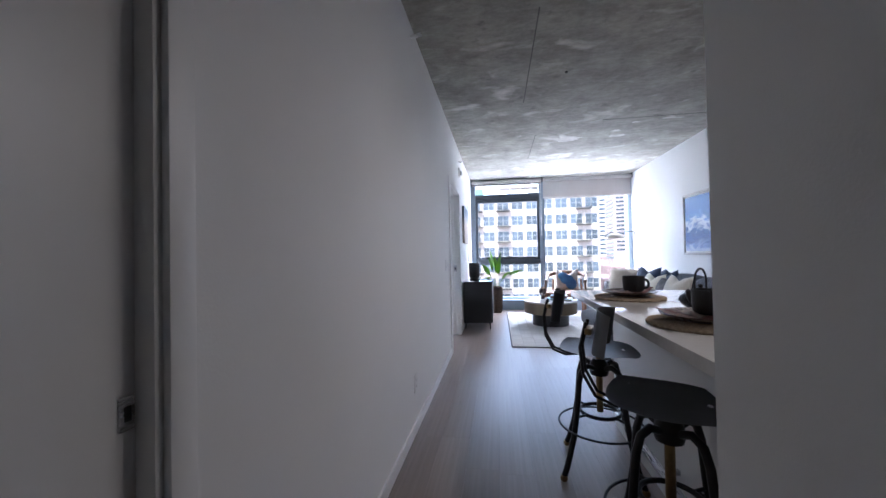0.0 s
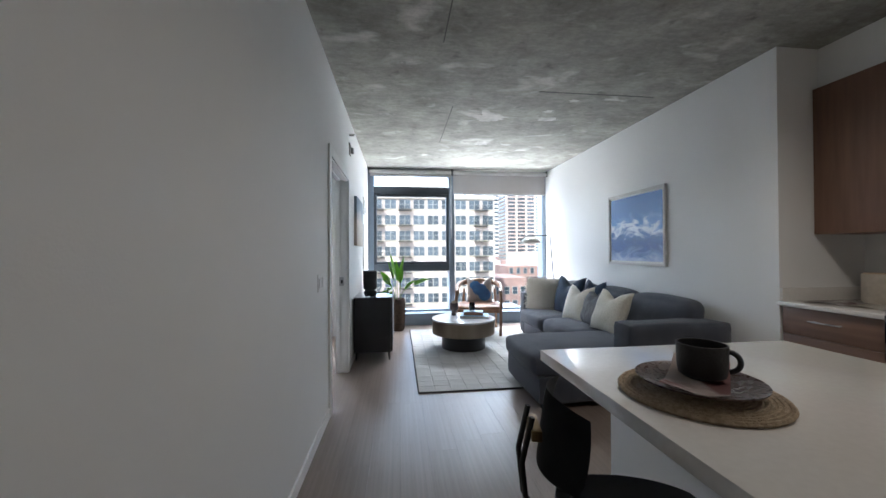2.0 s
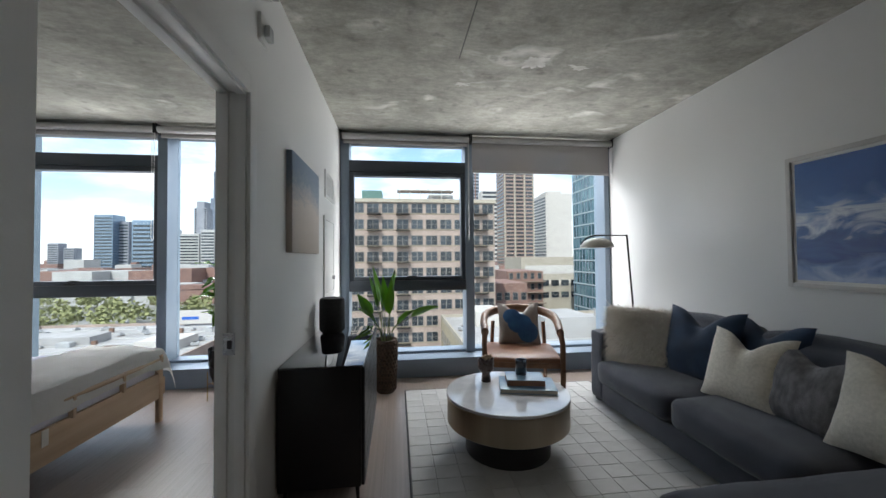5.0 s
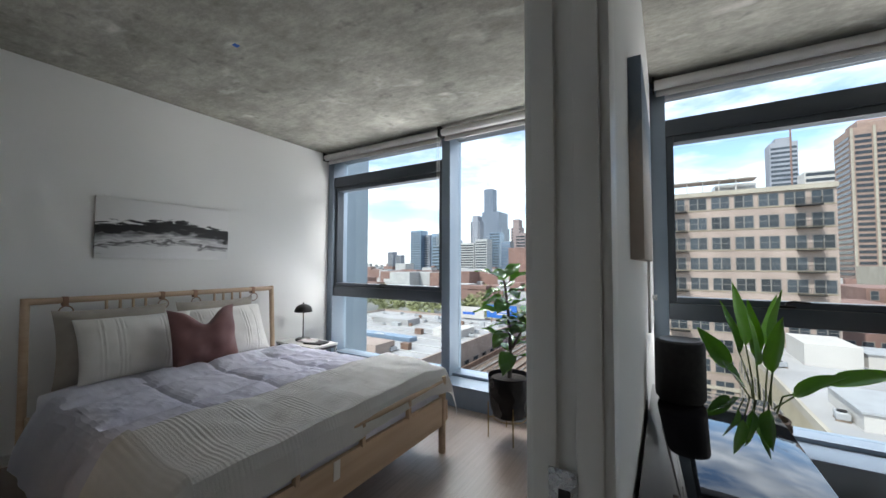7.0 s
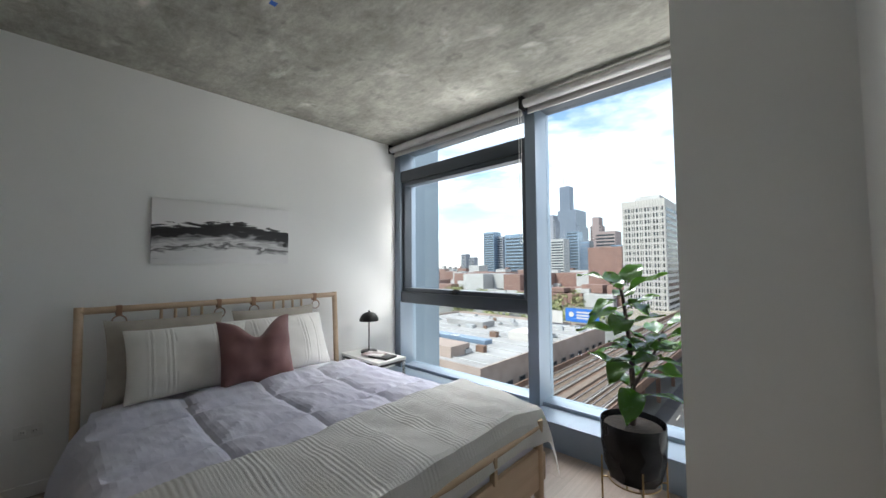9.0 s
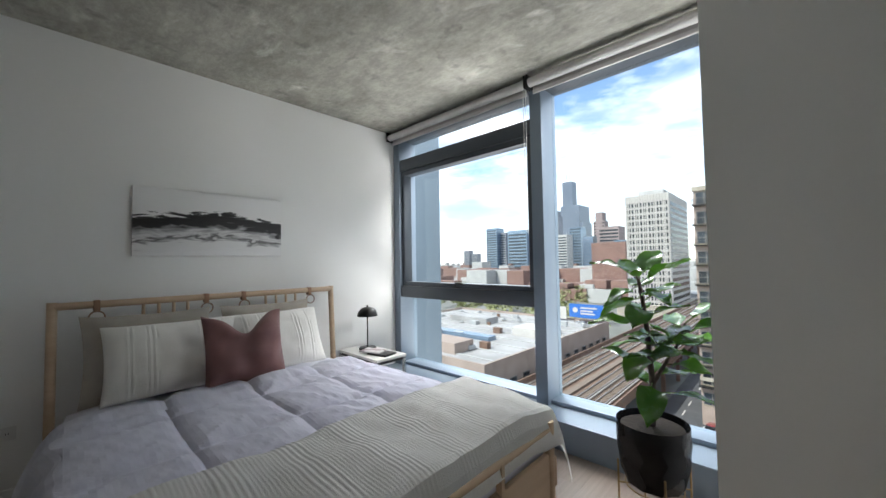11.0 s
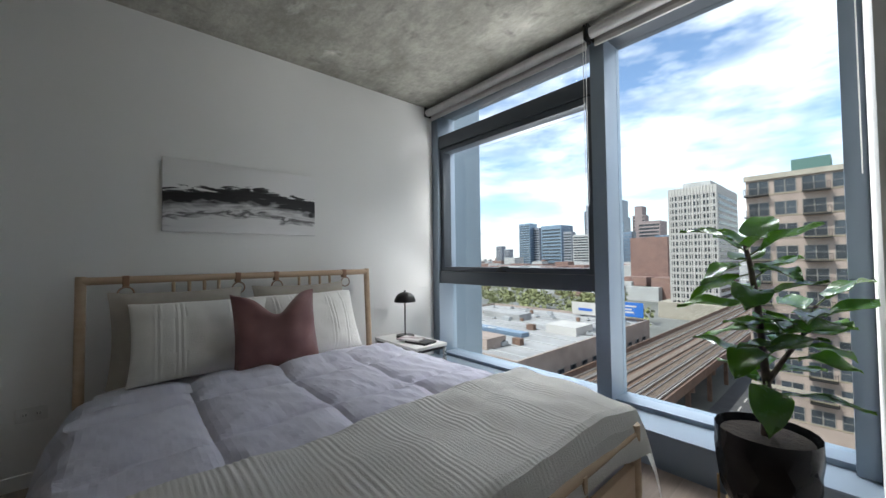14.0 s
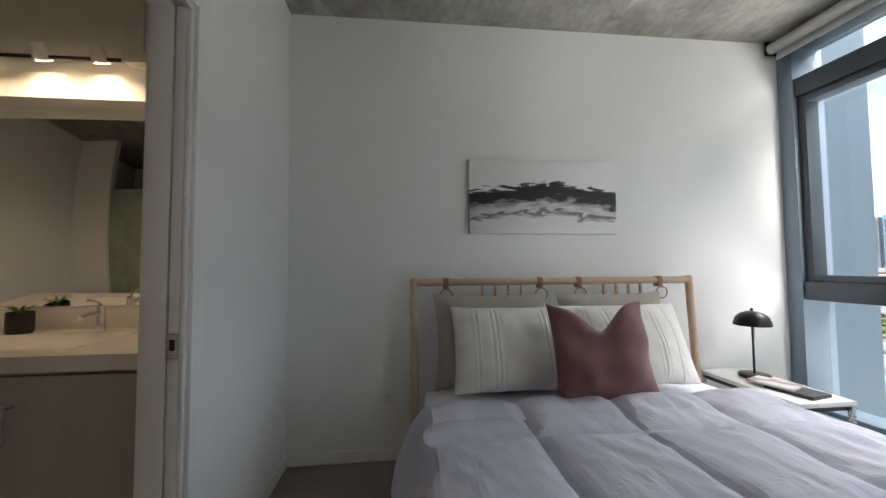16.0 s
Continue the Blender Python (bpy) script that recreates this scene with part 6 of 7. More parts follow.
def window_mesh(w, h, d=0.12, bars=1):
    bm = BM()
    f = 0.075 * min(w, 1.6)
    for b in ((-w / 2, -w / 2 + f, 0, h), (w / 2 - f, w / 2, 0, h), (-w / 2 + f, w / 2 - f, 0, f), (-w / 2 + f, w / 2 - f, h - f, h)):
        box(b[0], b[1], -d, 0.02, b[2], b[3], bm=bm)
    for k in range(bars):
        z = h * (k + 1) / (bars + 1)
        box(-w / 2 + f, w / 2 - f, -d * 0.7, 0.02, z - f / 3, z + f / 3, bm=bm)
    n = len(bm.faces)
    box(-w / 2 + f, w / 2 - f, -0.03, 0.02, f, h - f, bm=bm)
    bm.faces.ensure_lookup_table()
    for k in range(n, len(bm.faces)):
        bm.faces[k].material_index = 1
    return mesh_from(bm, "window", [M_FRAMEW, M_PANE], 0)


def place_windows(b, me, side, x0, x1, y0, y1, cols, z0, dz, rows, skip=()):
    """Windows in rows on one side of a building ('s' faces us, 'w' and 'e' the flanks)."""
    for r in range(rows):
        for c in range(cols):
            if (r, c) in skip:
                continue
            k = (c + 0.5) / cols
            ob = new("window", me)
            ob.parent = b
            z = z0 + r * dz
            if side == "s":
                ob.matrix_basis = pose(x0 + (x1 - x0) * k, y0, z)
            else:
                ob.matrix_basis = pose(x0 if side == "w" else x1, y0 + (y1 - y0) * k, z, 0, 0, -90 if side == "w" else 90)


def tower(name, label, x0, x1, y0, y1, z1, skin, category="building", z0=GZ):
    b = thing(name, label, category)
    part("wall", box(x0, x1, y0, y1, z0, z1), skin, b, sharp=0)
    return b


def strips(b, name, x0, x1, y0, y1, zs, h, skin, out=0.15, side="sw", kind=""):
    """Bands of glass or slab edges round the sides that show."""
    bm = BM()
    for z in zs:
        if "s" in side:
            box(x0, x1, y0 - out, y0 + 0.02, z, z + h, bm=bm)
        if "w" in side:
            box(x0 - out, x0 + 0.02, y0, y1, z, z + h, bm=bm)
        if "e" in side:
            box(x1 - 0.02, x1 + out, y0, y1, z, z + h, bm=bm)
    return tagged(part(name, bm, skin, b, sharp=0), kind="stuff")


# tan loft building across the way
LX0, LX1, LY, LT = -12.8, 22.5, 84.0, 14.2
loft = tower("apartment_building", "tan brick loft building with iron balconies", LX0, LX1, LY, 104, LT, M_LOFT)
part("cornice", box(LX0 - 0.2, LX1 + 0.2, LY - 0.35, LY + 0.3, LT - 0.7, LT + 0.1), M_STONE, loft)
part("belt_course", box(LX0 - 0.1, LX1 + 0.1, LY - 0.2, LY + 0.1, -20.2, -19.6), M_STONE, loft)
pair = window_mesh(1.32, 2.2, 0.10, 1)
cols = 22
pitch = (LX1 - LX0) / cols
for r in range(11):
    z = LT - 3.1 - r * 3.55
    for c in range(cols):
        ob = new("window", pair)
        ob.parent = loft
        ob.matrix_basis = pose(LX0 + pitch * (c + 0.5 + (0.10 if c % 2 == 0 else -0.10)), LY, z)
    sl = BM()
    box(LX0, LX1, LY - 0.08, LY + 0.02, z - 0.17, z - 0.05, bm=sl)
    part("sill_course", sl, M_YELLOW, loft)
for k, xc in enumerate((-11.4, -4.5, 1.75, 19.2)):
    for r in range(10):
        z = LT - 3.3 - r * 3.55
        bl = part("balcony", box(xc - 1.5, xc + 1.5, LY - 1.3, LY, z - 0.15, z), M_BLACKM, loft, "dark iron balcony")
        rl = BM()
        for zz in (0.15, 1.05):
            box(xc - 1.5, xc + 1.5, LY - 1.3, LY - 1.24, z + zz - 0.03, z + zz + 0.03, bm=rl)
            for s in (-1.5, 1.44):
                box(xc + s, xc + s + 0.06, LY - 1.3, LY, z + zz - 0.03, z + zz + 0.03, bm=rl)
        for q in range(13):
            box(xc - 1.5 + q * 0.245, xc - 1.46 + q * 0.245, LY - 1.29, LY - 1.25, z, z + 1.05, bm=rl)
        part("railing", rl, M_BLACKM, bl)
ph = part("penthouse", box(-7.5, -3.0, 88, 94, LT, LT + 2.6), mat("green_copper", (0.08, 0.16, 0.14), rough=0.7), loft, "green roof house")
ph = part("penthouse", box(8, 14, 90, 96, LT, LT + 2.2), M_UNIT, loft)
can = BM()
for k in range(5):
    x = 1.0 + k * 2.4
    tube([(x, 86, LT), (x, 86, LT + 2.4)], 0.10, 6, bm=can)
    tube([(x, 86, LT + 2.2), (x + 2.4, 88, LT + 3.2)], 0.10, 6, bm=can)
box(0.5, 13.5, 85.5, 89.5, LT + 2.3, LT + 2.45, bm=can)
part("roof_pergola", can, M_WHITET, loft, "white roof terrace pergola")

# brown tower, white slab tower, teal glass tower
br = tower("tower_block", "tall brown concrete tower with balcony bays", 90, 116, 298, 322, 79, M_BROWN)
strips(br, "window_bands", 91.5, 98, 298, 322, [GZ + 5 + 3.1 * k for k in range(32)], 1.7, M_PANE, 0.2, "s")
strips(br, "window_bands", 100, 106.5, 298, 322, [GZ + 5 + 3.1 * k for k in range(32)], 1.7, M_PANE, 0.2, "s")
strips(br, "window_bands", 108.5, 114.5, 298, 322, [GZ + 5 + 3.1 * k for k in range(32)], 1.7, M_PANE, 0.2, "s")
strips(br, "window_bands", 90, 116, 300, 320, [GZ + 5 + 3.1 * k for k in range(32)], 1.7, M_PANE, 0.2, "w")
for x in (90.2, 99.0, 107.5, 115.2):
    part("pier", box(x - 0.5, x + 0.6, 297.4, 298, GZ, 79), M_STONE, br)
part("crown", box(94, 112, 302, 318, 79, 84), M_BROWN, br)
ws = tower("tower_block", "white slab tower with long window bands", 140, 166, 330, 372, 61, M_WHITET)
strips(ws, "window_bands", 140, 166, 331, 371, [GZ + 6 + 3.0 * k for k in range(27)], 1.5, M_PANE, 0.15, "w")
part("roof_house", box(146, 160, 340, 360, 61, 65), M_WHITET, ws)
tw = tower("glass_tower", "teal glass apartment tower with curved balconies", 50, 84, 80, 101, 46, M_TEAL)
zs = [-22 + 3.15 * k for k in range(22)]
strips(tw, "slab_edges", 50, 84, 80, 101, zs, 0.32, M_TEALF, 0.12, "sw")
panes = BM()
prr = random.Random(3)
for z in zs:
    for k in range(13):
        if prr.random() < 0.55:
            y = 80.4 + k * 1.58
            box(49.90, 50.02, y, y + prr.choice((0.7, 1.5)), z + 0.4, z + 2.9, bm=panes)
    for k in range(20):
        if prr.random() < 0.55:
            x = 50.4 + k * 1.65
            box(x, x + prr.choice((0.7, 1.55)), 79.90, 80.02, z + 0.4, z + 2.9, bm=panes)
tagged(part("light_panes", panes, mat("bright_teal_glass", (0.20, 0.31, 0.335), (0.10, 0.20, 0.235), scale=0.4, rough=0.1, metal=0.3), tw, sharp=0), kind="stuff")
mul = BM()
for k in range(14):
    y = 80 + k * 1.58
    box(49.86, 50.02, y - 0.05, y + 0.05, -22, 46, bm=mul)
tagged(part("mullions", mul, M_ALU, tw, sharp=0), kind="stuff")
for k, z in enumerate(zs[2:]):
    part("balcony", box(53.5, 60, 78.4, 80, z, z + 0.3, 0.1), M_TEALF, tw)
    part("balcony_glass", box(53.6, 59.9, 78.42, 78.5, z + 0.3, z + 1.4), M_BLUEG, tw)
pod = tower("glass_podium", "low teal glass podium with a planted terrace", 40, 90, 62, 79.5, -14.5, M_TEAL)
part("terrace_lawn", box(41, 89, 63, 79, -14.5, -14.3), M_TREE, pod, "planted green terrace")

tb = tower("warehouse", "cream stuccoed block with faint panels", 66, 108, 190, 220, 1.0, M_STONE)
strips(tb, "panel_bands", 68, 106, 190, 220, (-8, -16), 4.5, M_WHITET, 0.15, "s")
rb = tower("brick_building", "low red brick building with wide windows", 50, 82, 128, 150, -8.5, M_STONE)
place_windows(rb, window_mesh(3.0, 2.2, 0.12, 1), "s", 51, 81, 128, 150, 8, -13.5, 4.2, 2)
place_windows(rb, window_mesh(3.0, 2.2, 0.12, 1), "w", 50, 82, 129, 149, 5, -13.5, 4.2, 2)
db = tower("brick_building", "dark brick walk-up with wooden porches", 36, 48, 118, 140, -3.5, M_REDB)
for z in (-21, -17.5, -14, -10.5, -7):
    part("porch", box(35.2, 48.5, 116.5, 118, z, z + 0.25), M_TIE, db)
place_windows(db, window_mesh(1.3, 2.0, 0.1, 1), "s", 36, 48, 118, 140, 5, -20, 3.5, 5)
gb2 = tower("brick_building", "dark grey brick building with shop windows", 24.5, 36, 100, 120, -6, M_REDB)
place_windows(gb2, window_mesh(1.6, 2.2, 0.1, 1), "s", 24.5, 36, 100, 120, 5, -22, 3.8, 4)

# low yellow brick building with white roofs, close by
ly = tower("low_building", "yellow brick building with a white flat roof", 9.2, 46, 36, 77, -11.0, M_YELLOW)
part("roof", box(9.5, 45.7, 36.3, 76.7, -11.0, -10.85), M_ROOFW, ly, "bright white roof membrane")
for b in ((9.2, 9.5, 36, 77), (45.7, 46, 36, 77), (9.5, 45.7, 36, 36.3), (9.5, 45.7, 76.7, 77)):
    part("parapet", box(b[0], b[1], b[2], b[3], -11.0, -10.3), M_STONE, ly)
place_windows(ly, window_mesh(1.2, 2.1, 0.1, 1), "w", 9.2, 46, 37, 76, 16, -15.0, 3.8, 1)
place_windows(ly, window_mesh(1.2, 2.1, 0.1, 1), "w", 9.2, 46, 37, 76, 16, -19.2, 3.8, 1)
part("roof_house", box(22, 30, 55, 64, -10.85, -7.8), M_ROOFW, ly)
part("roof_house", box(34, 44, 44, 56, -10.85, -8.4), M_ROOFW, ly)
part("roof_house", box(14, 19, 66, 74, -10.85, -8.2), M_WHITET, ly)
ur = random.Random(5)


def roof_unit(x, y, z, s):
    t = thing("roof_unit", "grey galvanised rooftop air unit", "air conditioner", x, y, z, ur.uniform(0, 90), group="rooftop units")
    part("case", box(-s, s, -s * 0.7, s * 0.7, 0.15, s * 1.1, 0.05, 1), M_UNIT, t)
    part("fan", lathe([(0, s * 1.1), (s * 0.5, s * 1.1), (s * 0.5, s * 1.25), (0, s * 1.25)], seg=14), M_BLACKM, t)
    for a in (-s * 0.8, s * 0.8):
        part("skid", box(a - 0.1, a + 0.1, -s * 0.7, s * 0.7, 0, 0.15), M_TIE, t)


for k in range(14):
    roof_unit(ur.uniform(11, 44), ur.uniform(38, 75), -10.85, ur.uniform(0.5, 0.9))

for x in range(13, 46, 4):
    part("roof_seam", box(x - 0.06, x + 0.06, 36.4, 54.5, -10.85, -10.80), M_UNIT, ly)
for x, y, w, d, h in ((12, 44, 5, 7, 1.3), (24, 40, 6, 5, 1.9), (30, 50, 3, 3, 2.4), (37, 62, 6, 6, 2.2), (20, 68, 3, 5, 1.6)):
    part("roof_curb", box(x, x + w, y, y + d, -10.85, -10.85 + h), M_WHITET, ly)
    part("curb_cap", box(x - 0.15, x + w + 0.15, y - 0.15, y + d + 0.15, -10.85 + h, -10.7 + h), M_UNIT, ly)

# big brick works with a white roof, under the bedroom window
wk = tower("works_building", "long brown brick works with a white flat roof", -96, -39.5, 56, 116, -17.4, M_LOFT)
part("roof", box(-95.6, -39.9, 56.4, 115.6, -17.4, -17.2), M_ROOFW, wk, "patched white roof")
for b in ((-96, -39.5, 56, 56.4), (-96, -39.5, 115.6, 116), (-39.9, -39.5, 56.4, 115.6), (-96, -95.6, 56.4, 115.6)):
    part("parapet", box(*b, -17.4, -16.5), M_LOFT, wk)
place_windows(wk, window_mesh(2.4, 2.0, 0.12, 1), "s", -92, -42, 56, 116, 12, -22.5, 4, 1)
place_windows(wk, window_mesh(2.4, 2.0, 0.12, 1), "e", -96, -39.5, 58, 114, 12, -22.5, 4, 1)
for k in range(9):
    part("roof_ridge", box(-95, -40.5, 60.5 + k * 6.1, 60.9 + k * 6.1, -17.2, -16.95), M_GREYT, wk)
for k in range(22):
    x, y, s = -92 + (k * 17.3) % 50, 60 + (k * 11.7) % 52, 0.6 + (k % 4) * 0.35
    part("roof_vent", box(x, x + s * 1.6, y, y + s, -17.2, -16.5 + (k % 3) * 0.35), M_UNIT if k % 2 else M_RUST, wk)
part("skylight", box(-84, -52, 74, 77, -17.2, -16.2), M_BLUEG, wk, "blue glass ridge skylight")
part("roof_house", box(-60, -50, 60, 66, -17.2, -15.0), M_LOFT, wk)
part("roof_house", box(-80, -66, 92, 98, -17.2, -15.4), M_ROOFW, wk)
part("roof_house", box(-52, -44, 84, 92, -17.2, -15.2), M_WHITET, wk)
for k in range(22):
    roof_unit(ur.uniform(-93, -42), ur.uniform(58, 114), -17.2, ur.uniform(0.5, 1.1))
bb = thing("billboard", "blue billboard with pale lines of writing on the roof edge", "billboard", -44.5, 112, -17.2)
for x in (-3.5, 0, 3.5):
    part("post", tube([(x, 0, 0), (x, 0, 3)], 0.12, 6), M_RUST, bb)
part("panel", box(-5, 5, -0.2, 0, 1.6, 5.6), mat("blue_billboard", (0.02, 0.12, 0.42), rough=0.5), bb)
for z, w in ((4.3, 2.4), (3.4, 1.8), (2.6, 2.1)):
    part("writing_bar", box(-1.6, -1.6 + 2 * w, -0.24, -0.2, z, z + 0.45), M_WHITET, bb)
part("logo_disc", tube([(-3.2, -0.24, 3.8), (-3.2, -0.2, 3.8)], 0.8, 18), M_WHITET, bb)
wb = thing("billboard", "white billboard with blue bars on the roof edge", "billboard", -56, 113, -17.2)
part("panel", box(-5, 5, -0.2, 0, 0.6, 4.4), M_WHITET, wb)
part("writing_bar", box(-2.8, 1.6, -0.24, -0.2, 1.8, 2.6), M_TAPE, wb)

# elevated railway
vi = thing("elevated_railway", "rusty steel elevated railway with four tracks", "railway")
part("deck", box(-36.5, -20.0, 30, 330, -21.6, -21.0), M_RUST, vi)
part("walkway", box(-28.8, -27.6, 30, 330, -21.0, -20.6), M_TIE, vi)
for x in (-36.5, -20.2):
    part("parapet", box(x, x + 0.25, 30, 330, -21.0, -19.9), M_RUST, vi)
for x in (-34.6, -31.2, -25.6, -22.6):
    for s in (-0.72, 0.72):
        part("rail", box(x + s - 0.07, x + s + 0.07, 30, 330, -20.75, -20.58), M_RAIL, vi)
    part("third_rail", box(x + 1.15, x + 1.27, 30, 330, -20.70, -20.5), M_WHITET, vi)
    ties = BM()
    for k in range(330):
        y = 30 + k * 0.75
        box(x - 1.35, x + 1.35, y, y + 0.28, -21.0, -20.75, bm=ties)
    tagged(part("ties", ties, M_TIE, vi, sharp=0), kind="stuff")
for k in range(20):
    y = 38 + k * 14
    for x in (-35.5, -21):
        part("column", box(x - 0.35, x + 0.35, y - 0.35, y + 0.35, GZ, -21.6), M_RUST, vi)
    part("cross_girder", box(-36.5, -20, y - 0.3, y + 0.3, -22.6, -21.6), M_RUST, vi)
solid("road", box(-20, -9.0, 10, 420, GZ, GZ + 0.05), M_ROAD, "grey asphalt street beside the elevated railway", "road", "structure", sharp=0)
mk = BM()
for k in range(50):
    for x in (-16.4, -12.6):
        box(x, x + 0.25, 20 + k * 6, 23 + k * 6, GZ + 0.052, GZ + 0.07, bm=mk)
tagged(solid("road_marking", mk, M_WHITET, "white dashed lane lines", "road marking", "structure", sharp=0))
solid("pavement", box(-9.0, 9.2, 10, 83.9, GZ, GZ + 0.15), mat("concrete_paving", (0.36, 0.35, 0.33), (0.29, 0.285, 0.27), scale=0.3, rough=0.9),
      "pale concrete paving and parking lot", "pavement", "structure", sharp=0)


def car(label, paint):
    t = thing("car", label, "car", group="parked cars")
    body = soft_box(-2.2, 2.2, -0.88, 0.88, 0.3, 0.95, 0.22, 0.02, 10, 2)
    part("body", body, paint, t)
    cab = soft_box(-1.5, 1.1, -0.78, 0.78, 0.85, 1.5, 0.25, 0.0, 8, 3)
    for v in cab.verts:
        if v.co.z > 1.1:
            v.co.x *= 0.78
            v.co.y *= 0.88
    part("cabin", cab, M_BGLASS, t)
    part("roof", box(-1.05, 0.75, -0.62, 0.62, 1.44, 1.53, 0.04), paint, t)
    for x in (-1.35, 1.35):
        for y in (-0.82, 0.82):
            part("wheel", tube([(x, y - 0.1, 0.32), (x, y + 0.1, 0.32)], 0.32, 16), M_BLACK, t)
    return t


white_car = car("white hatchback parked on the street", mat("white_car_paint", (0.7, 0.7, 0.7), rough=0.2, coat=1))
white_car.matrix_basis = pose(-14.0, 74, GZ + 0.05, 0, 0, 75)
red_car = car("dark red car parked on the street", mat("red_car_paint", (0.22, 0.03, 0.03), rough=0.2, coat=1))
red_car.matrix_basis = pose(-11.0, 81, GZ + 0.05, 0, 0, 80)
grey_car = car("grey car parked in the lot", mat("grey_car_paint", (0.22, 0.23, 0.25), rough=0.2, coat=1))
grey_car.matrix_basis = pose(-2.5, 66, GZ + 0.15, 0, 0, 10)
for k in range(14):
    copy_thing((white_car, red_car, grey_car)[k % 3], pose(-12.0 - (k % 2) * 6 - 1.5, 118 + k * 9, GZ + 0.05, 0, 0, 90 + ur.uniform(-4, 4)))
for k in range(8):
    copy_thing((grey_car, white_car, red_car)[k % 3], pose(-44 - (k % 4) * 4, 125 + (k // 4) * 9, GZ, 0, 0, 80))
copy_thing(white_car, pose(1.5, 63, GZ + 0.15, 0, 0, 12))

# white residential tower
wt = tower("tower_block", "white precast apartment tower with a grid of windows", -59.5, -40.5, 202, 244, 33.0, M_WHITET)
place_windows(wt, window_mesh(1.35, 2.0, 0.15, 0), "s", -59.0, -41, 202, 244, 10, -24.5, 3.05, 18)
strips(wt, "window_columns", -59.5, -40.5, 204, 242, [-24.5 + 3.05 * k for k in range(18)], 1.6, M_PANE, 0.08, "e")
part("roof_house", box(-55, -44, 208, 236, 33, 36), M_GREYT, wt)
part("podium", box(-64, -36, 198, 250, GZ, -20.5), M_STONE, wt)
for k in range(16):
    part("pier", box(-59.5 + k * 1.24 - 0.18, -59.5 + k * 1.24 + 0.18, 201.7, 202, -20, 33), M_WHITET, wt)


# skyline
def sky_tower(label, az0, az1, dist, el, skin, tiers=((0, 1, 1.0),), bands=0):
    """A far tower between two bearings (degrees right of straight ahead), its roof at an elevation of el degrees."""
    x0, x1 = dist * math.tan(radians(az0)), dist * math.tan(radians(az1))
    d = abs(x1 - x0)
    top = dist / math.cos(radians((az0 + az1) / 2)) * math.tan(radians(el))
    b = thing("skyscraper", label, "skyscraper", group="skyline towers")
    for a0, a1, k in tiers:
        part("shaft", box(x0 + (x1 - x0) * a0, x0 + (x1 - x0) * a1, dist + 0.1 * d * (1 - k), dist + d * (0.6 + 0.4 * k), GZ, GZ + (top - GZ) * k), skin, b, sharp=0)
    if bands:
        k1 = max(tiers, key=lambda q: q[1] - q[0])
        n = int((GZ + (top - GZ) * k1[2] - GZ) / bands)
        strips(b, "window_bands", x0 + (x1 - x0) * (k1[0] + 0.04), x0 + (x1 - x0) * (k1[1] - 0.04), dist + 0.1 * d * (1 - k1[2]), dist + d * 0.6, [GZ + bands * (j + 0.3) for j in range(n)], bands * 0.5,
               M_PANE if skin is not M_DARKT else M_BLUEG, 0.4, "s")
    return b


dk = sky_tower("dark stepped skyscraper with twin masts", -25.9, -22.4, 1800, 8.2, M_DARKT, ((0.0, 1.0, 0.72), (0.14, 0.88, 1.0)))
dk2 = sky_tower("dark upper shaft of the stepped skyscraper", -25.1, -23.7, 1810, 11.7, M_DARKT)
for x in (-825, -808):
    part("mast", tube([(x, 1812, 400), (x, 1812, 470)], 1.6, 6), M_WHITET, dk2)
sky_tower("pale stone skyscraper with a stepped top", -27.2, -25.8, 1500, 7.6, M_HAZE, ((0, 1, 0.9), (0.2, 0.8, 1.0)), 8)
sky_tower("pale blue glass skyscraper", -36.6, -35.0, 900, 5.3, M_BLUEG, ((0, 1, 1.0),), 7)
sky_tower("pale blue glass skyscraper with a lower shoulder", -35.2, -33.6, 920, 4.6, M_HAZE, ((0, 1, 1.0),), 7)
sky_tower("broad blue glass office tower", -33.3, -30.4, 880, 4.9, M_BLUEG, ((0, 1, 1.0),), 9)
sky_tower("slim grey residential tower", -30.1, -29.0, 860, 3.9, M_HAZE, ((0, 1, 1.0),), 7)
sky_tower("broad pale residential tower", -28.8, -26.6, 800, 3.4, M_GREYT, ((0, 1, 1.0),), 6)
sky_tower("pale gridded office tower", -26.4, -24.6, 780, 4.0, M_GREYT, ((0, 1, 1.0),), 6)
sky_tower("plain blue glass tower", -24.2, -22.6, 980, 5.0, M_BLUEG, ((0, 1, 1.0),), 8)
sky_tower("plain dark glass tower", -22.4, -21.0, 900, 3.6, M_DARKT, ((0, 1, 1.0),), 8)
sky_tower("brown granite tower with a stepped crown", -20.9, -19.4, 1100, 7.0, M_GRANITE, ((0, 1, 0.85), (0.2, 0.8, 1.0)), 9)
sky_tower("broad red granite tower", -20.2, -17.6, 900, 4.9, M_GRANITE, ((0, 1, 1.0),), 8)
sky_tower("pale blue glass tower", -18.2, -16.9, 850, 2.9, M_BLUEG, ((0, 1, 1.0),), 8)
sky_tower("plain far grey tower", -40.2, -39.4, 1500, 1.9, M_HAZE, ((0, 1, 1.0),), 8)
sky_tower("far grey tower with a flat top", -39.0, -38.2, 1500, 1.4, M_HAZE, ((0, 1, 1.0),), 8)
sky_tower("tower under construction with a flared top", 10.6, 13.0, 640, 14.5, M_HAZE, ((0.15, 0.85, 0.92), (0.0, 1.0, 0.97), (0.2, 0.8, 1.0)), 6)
sky_tower("white banded residential tower", 13.4, 15.9, 520, 10.4, M_WHITET, ((0, 1, 1.0),), 6)
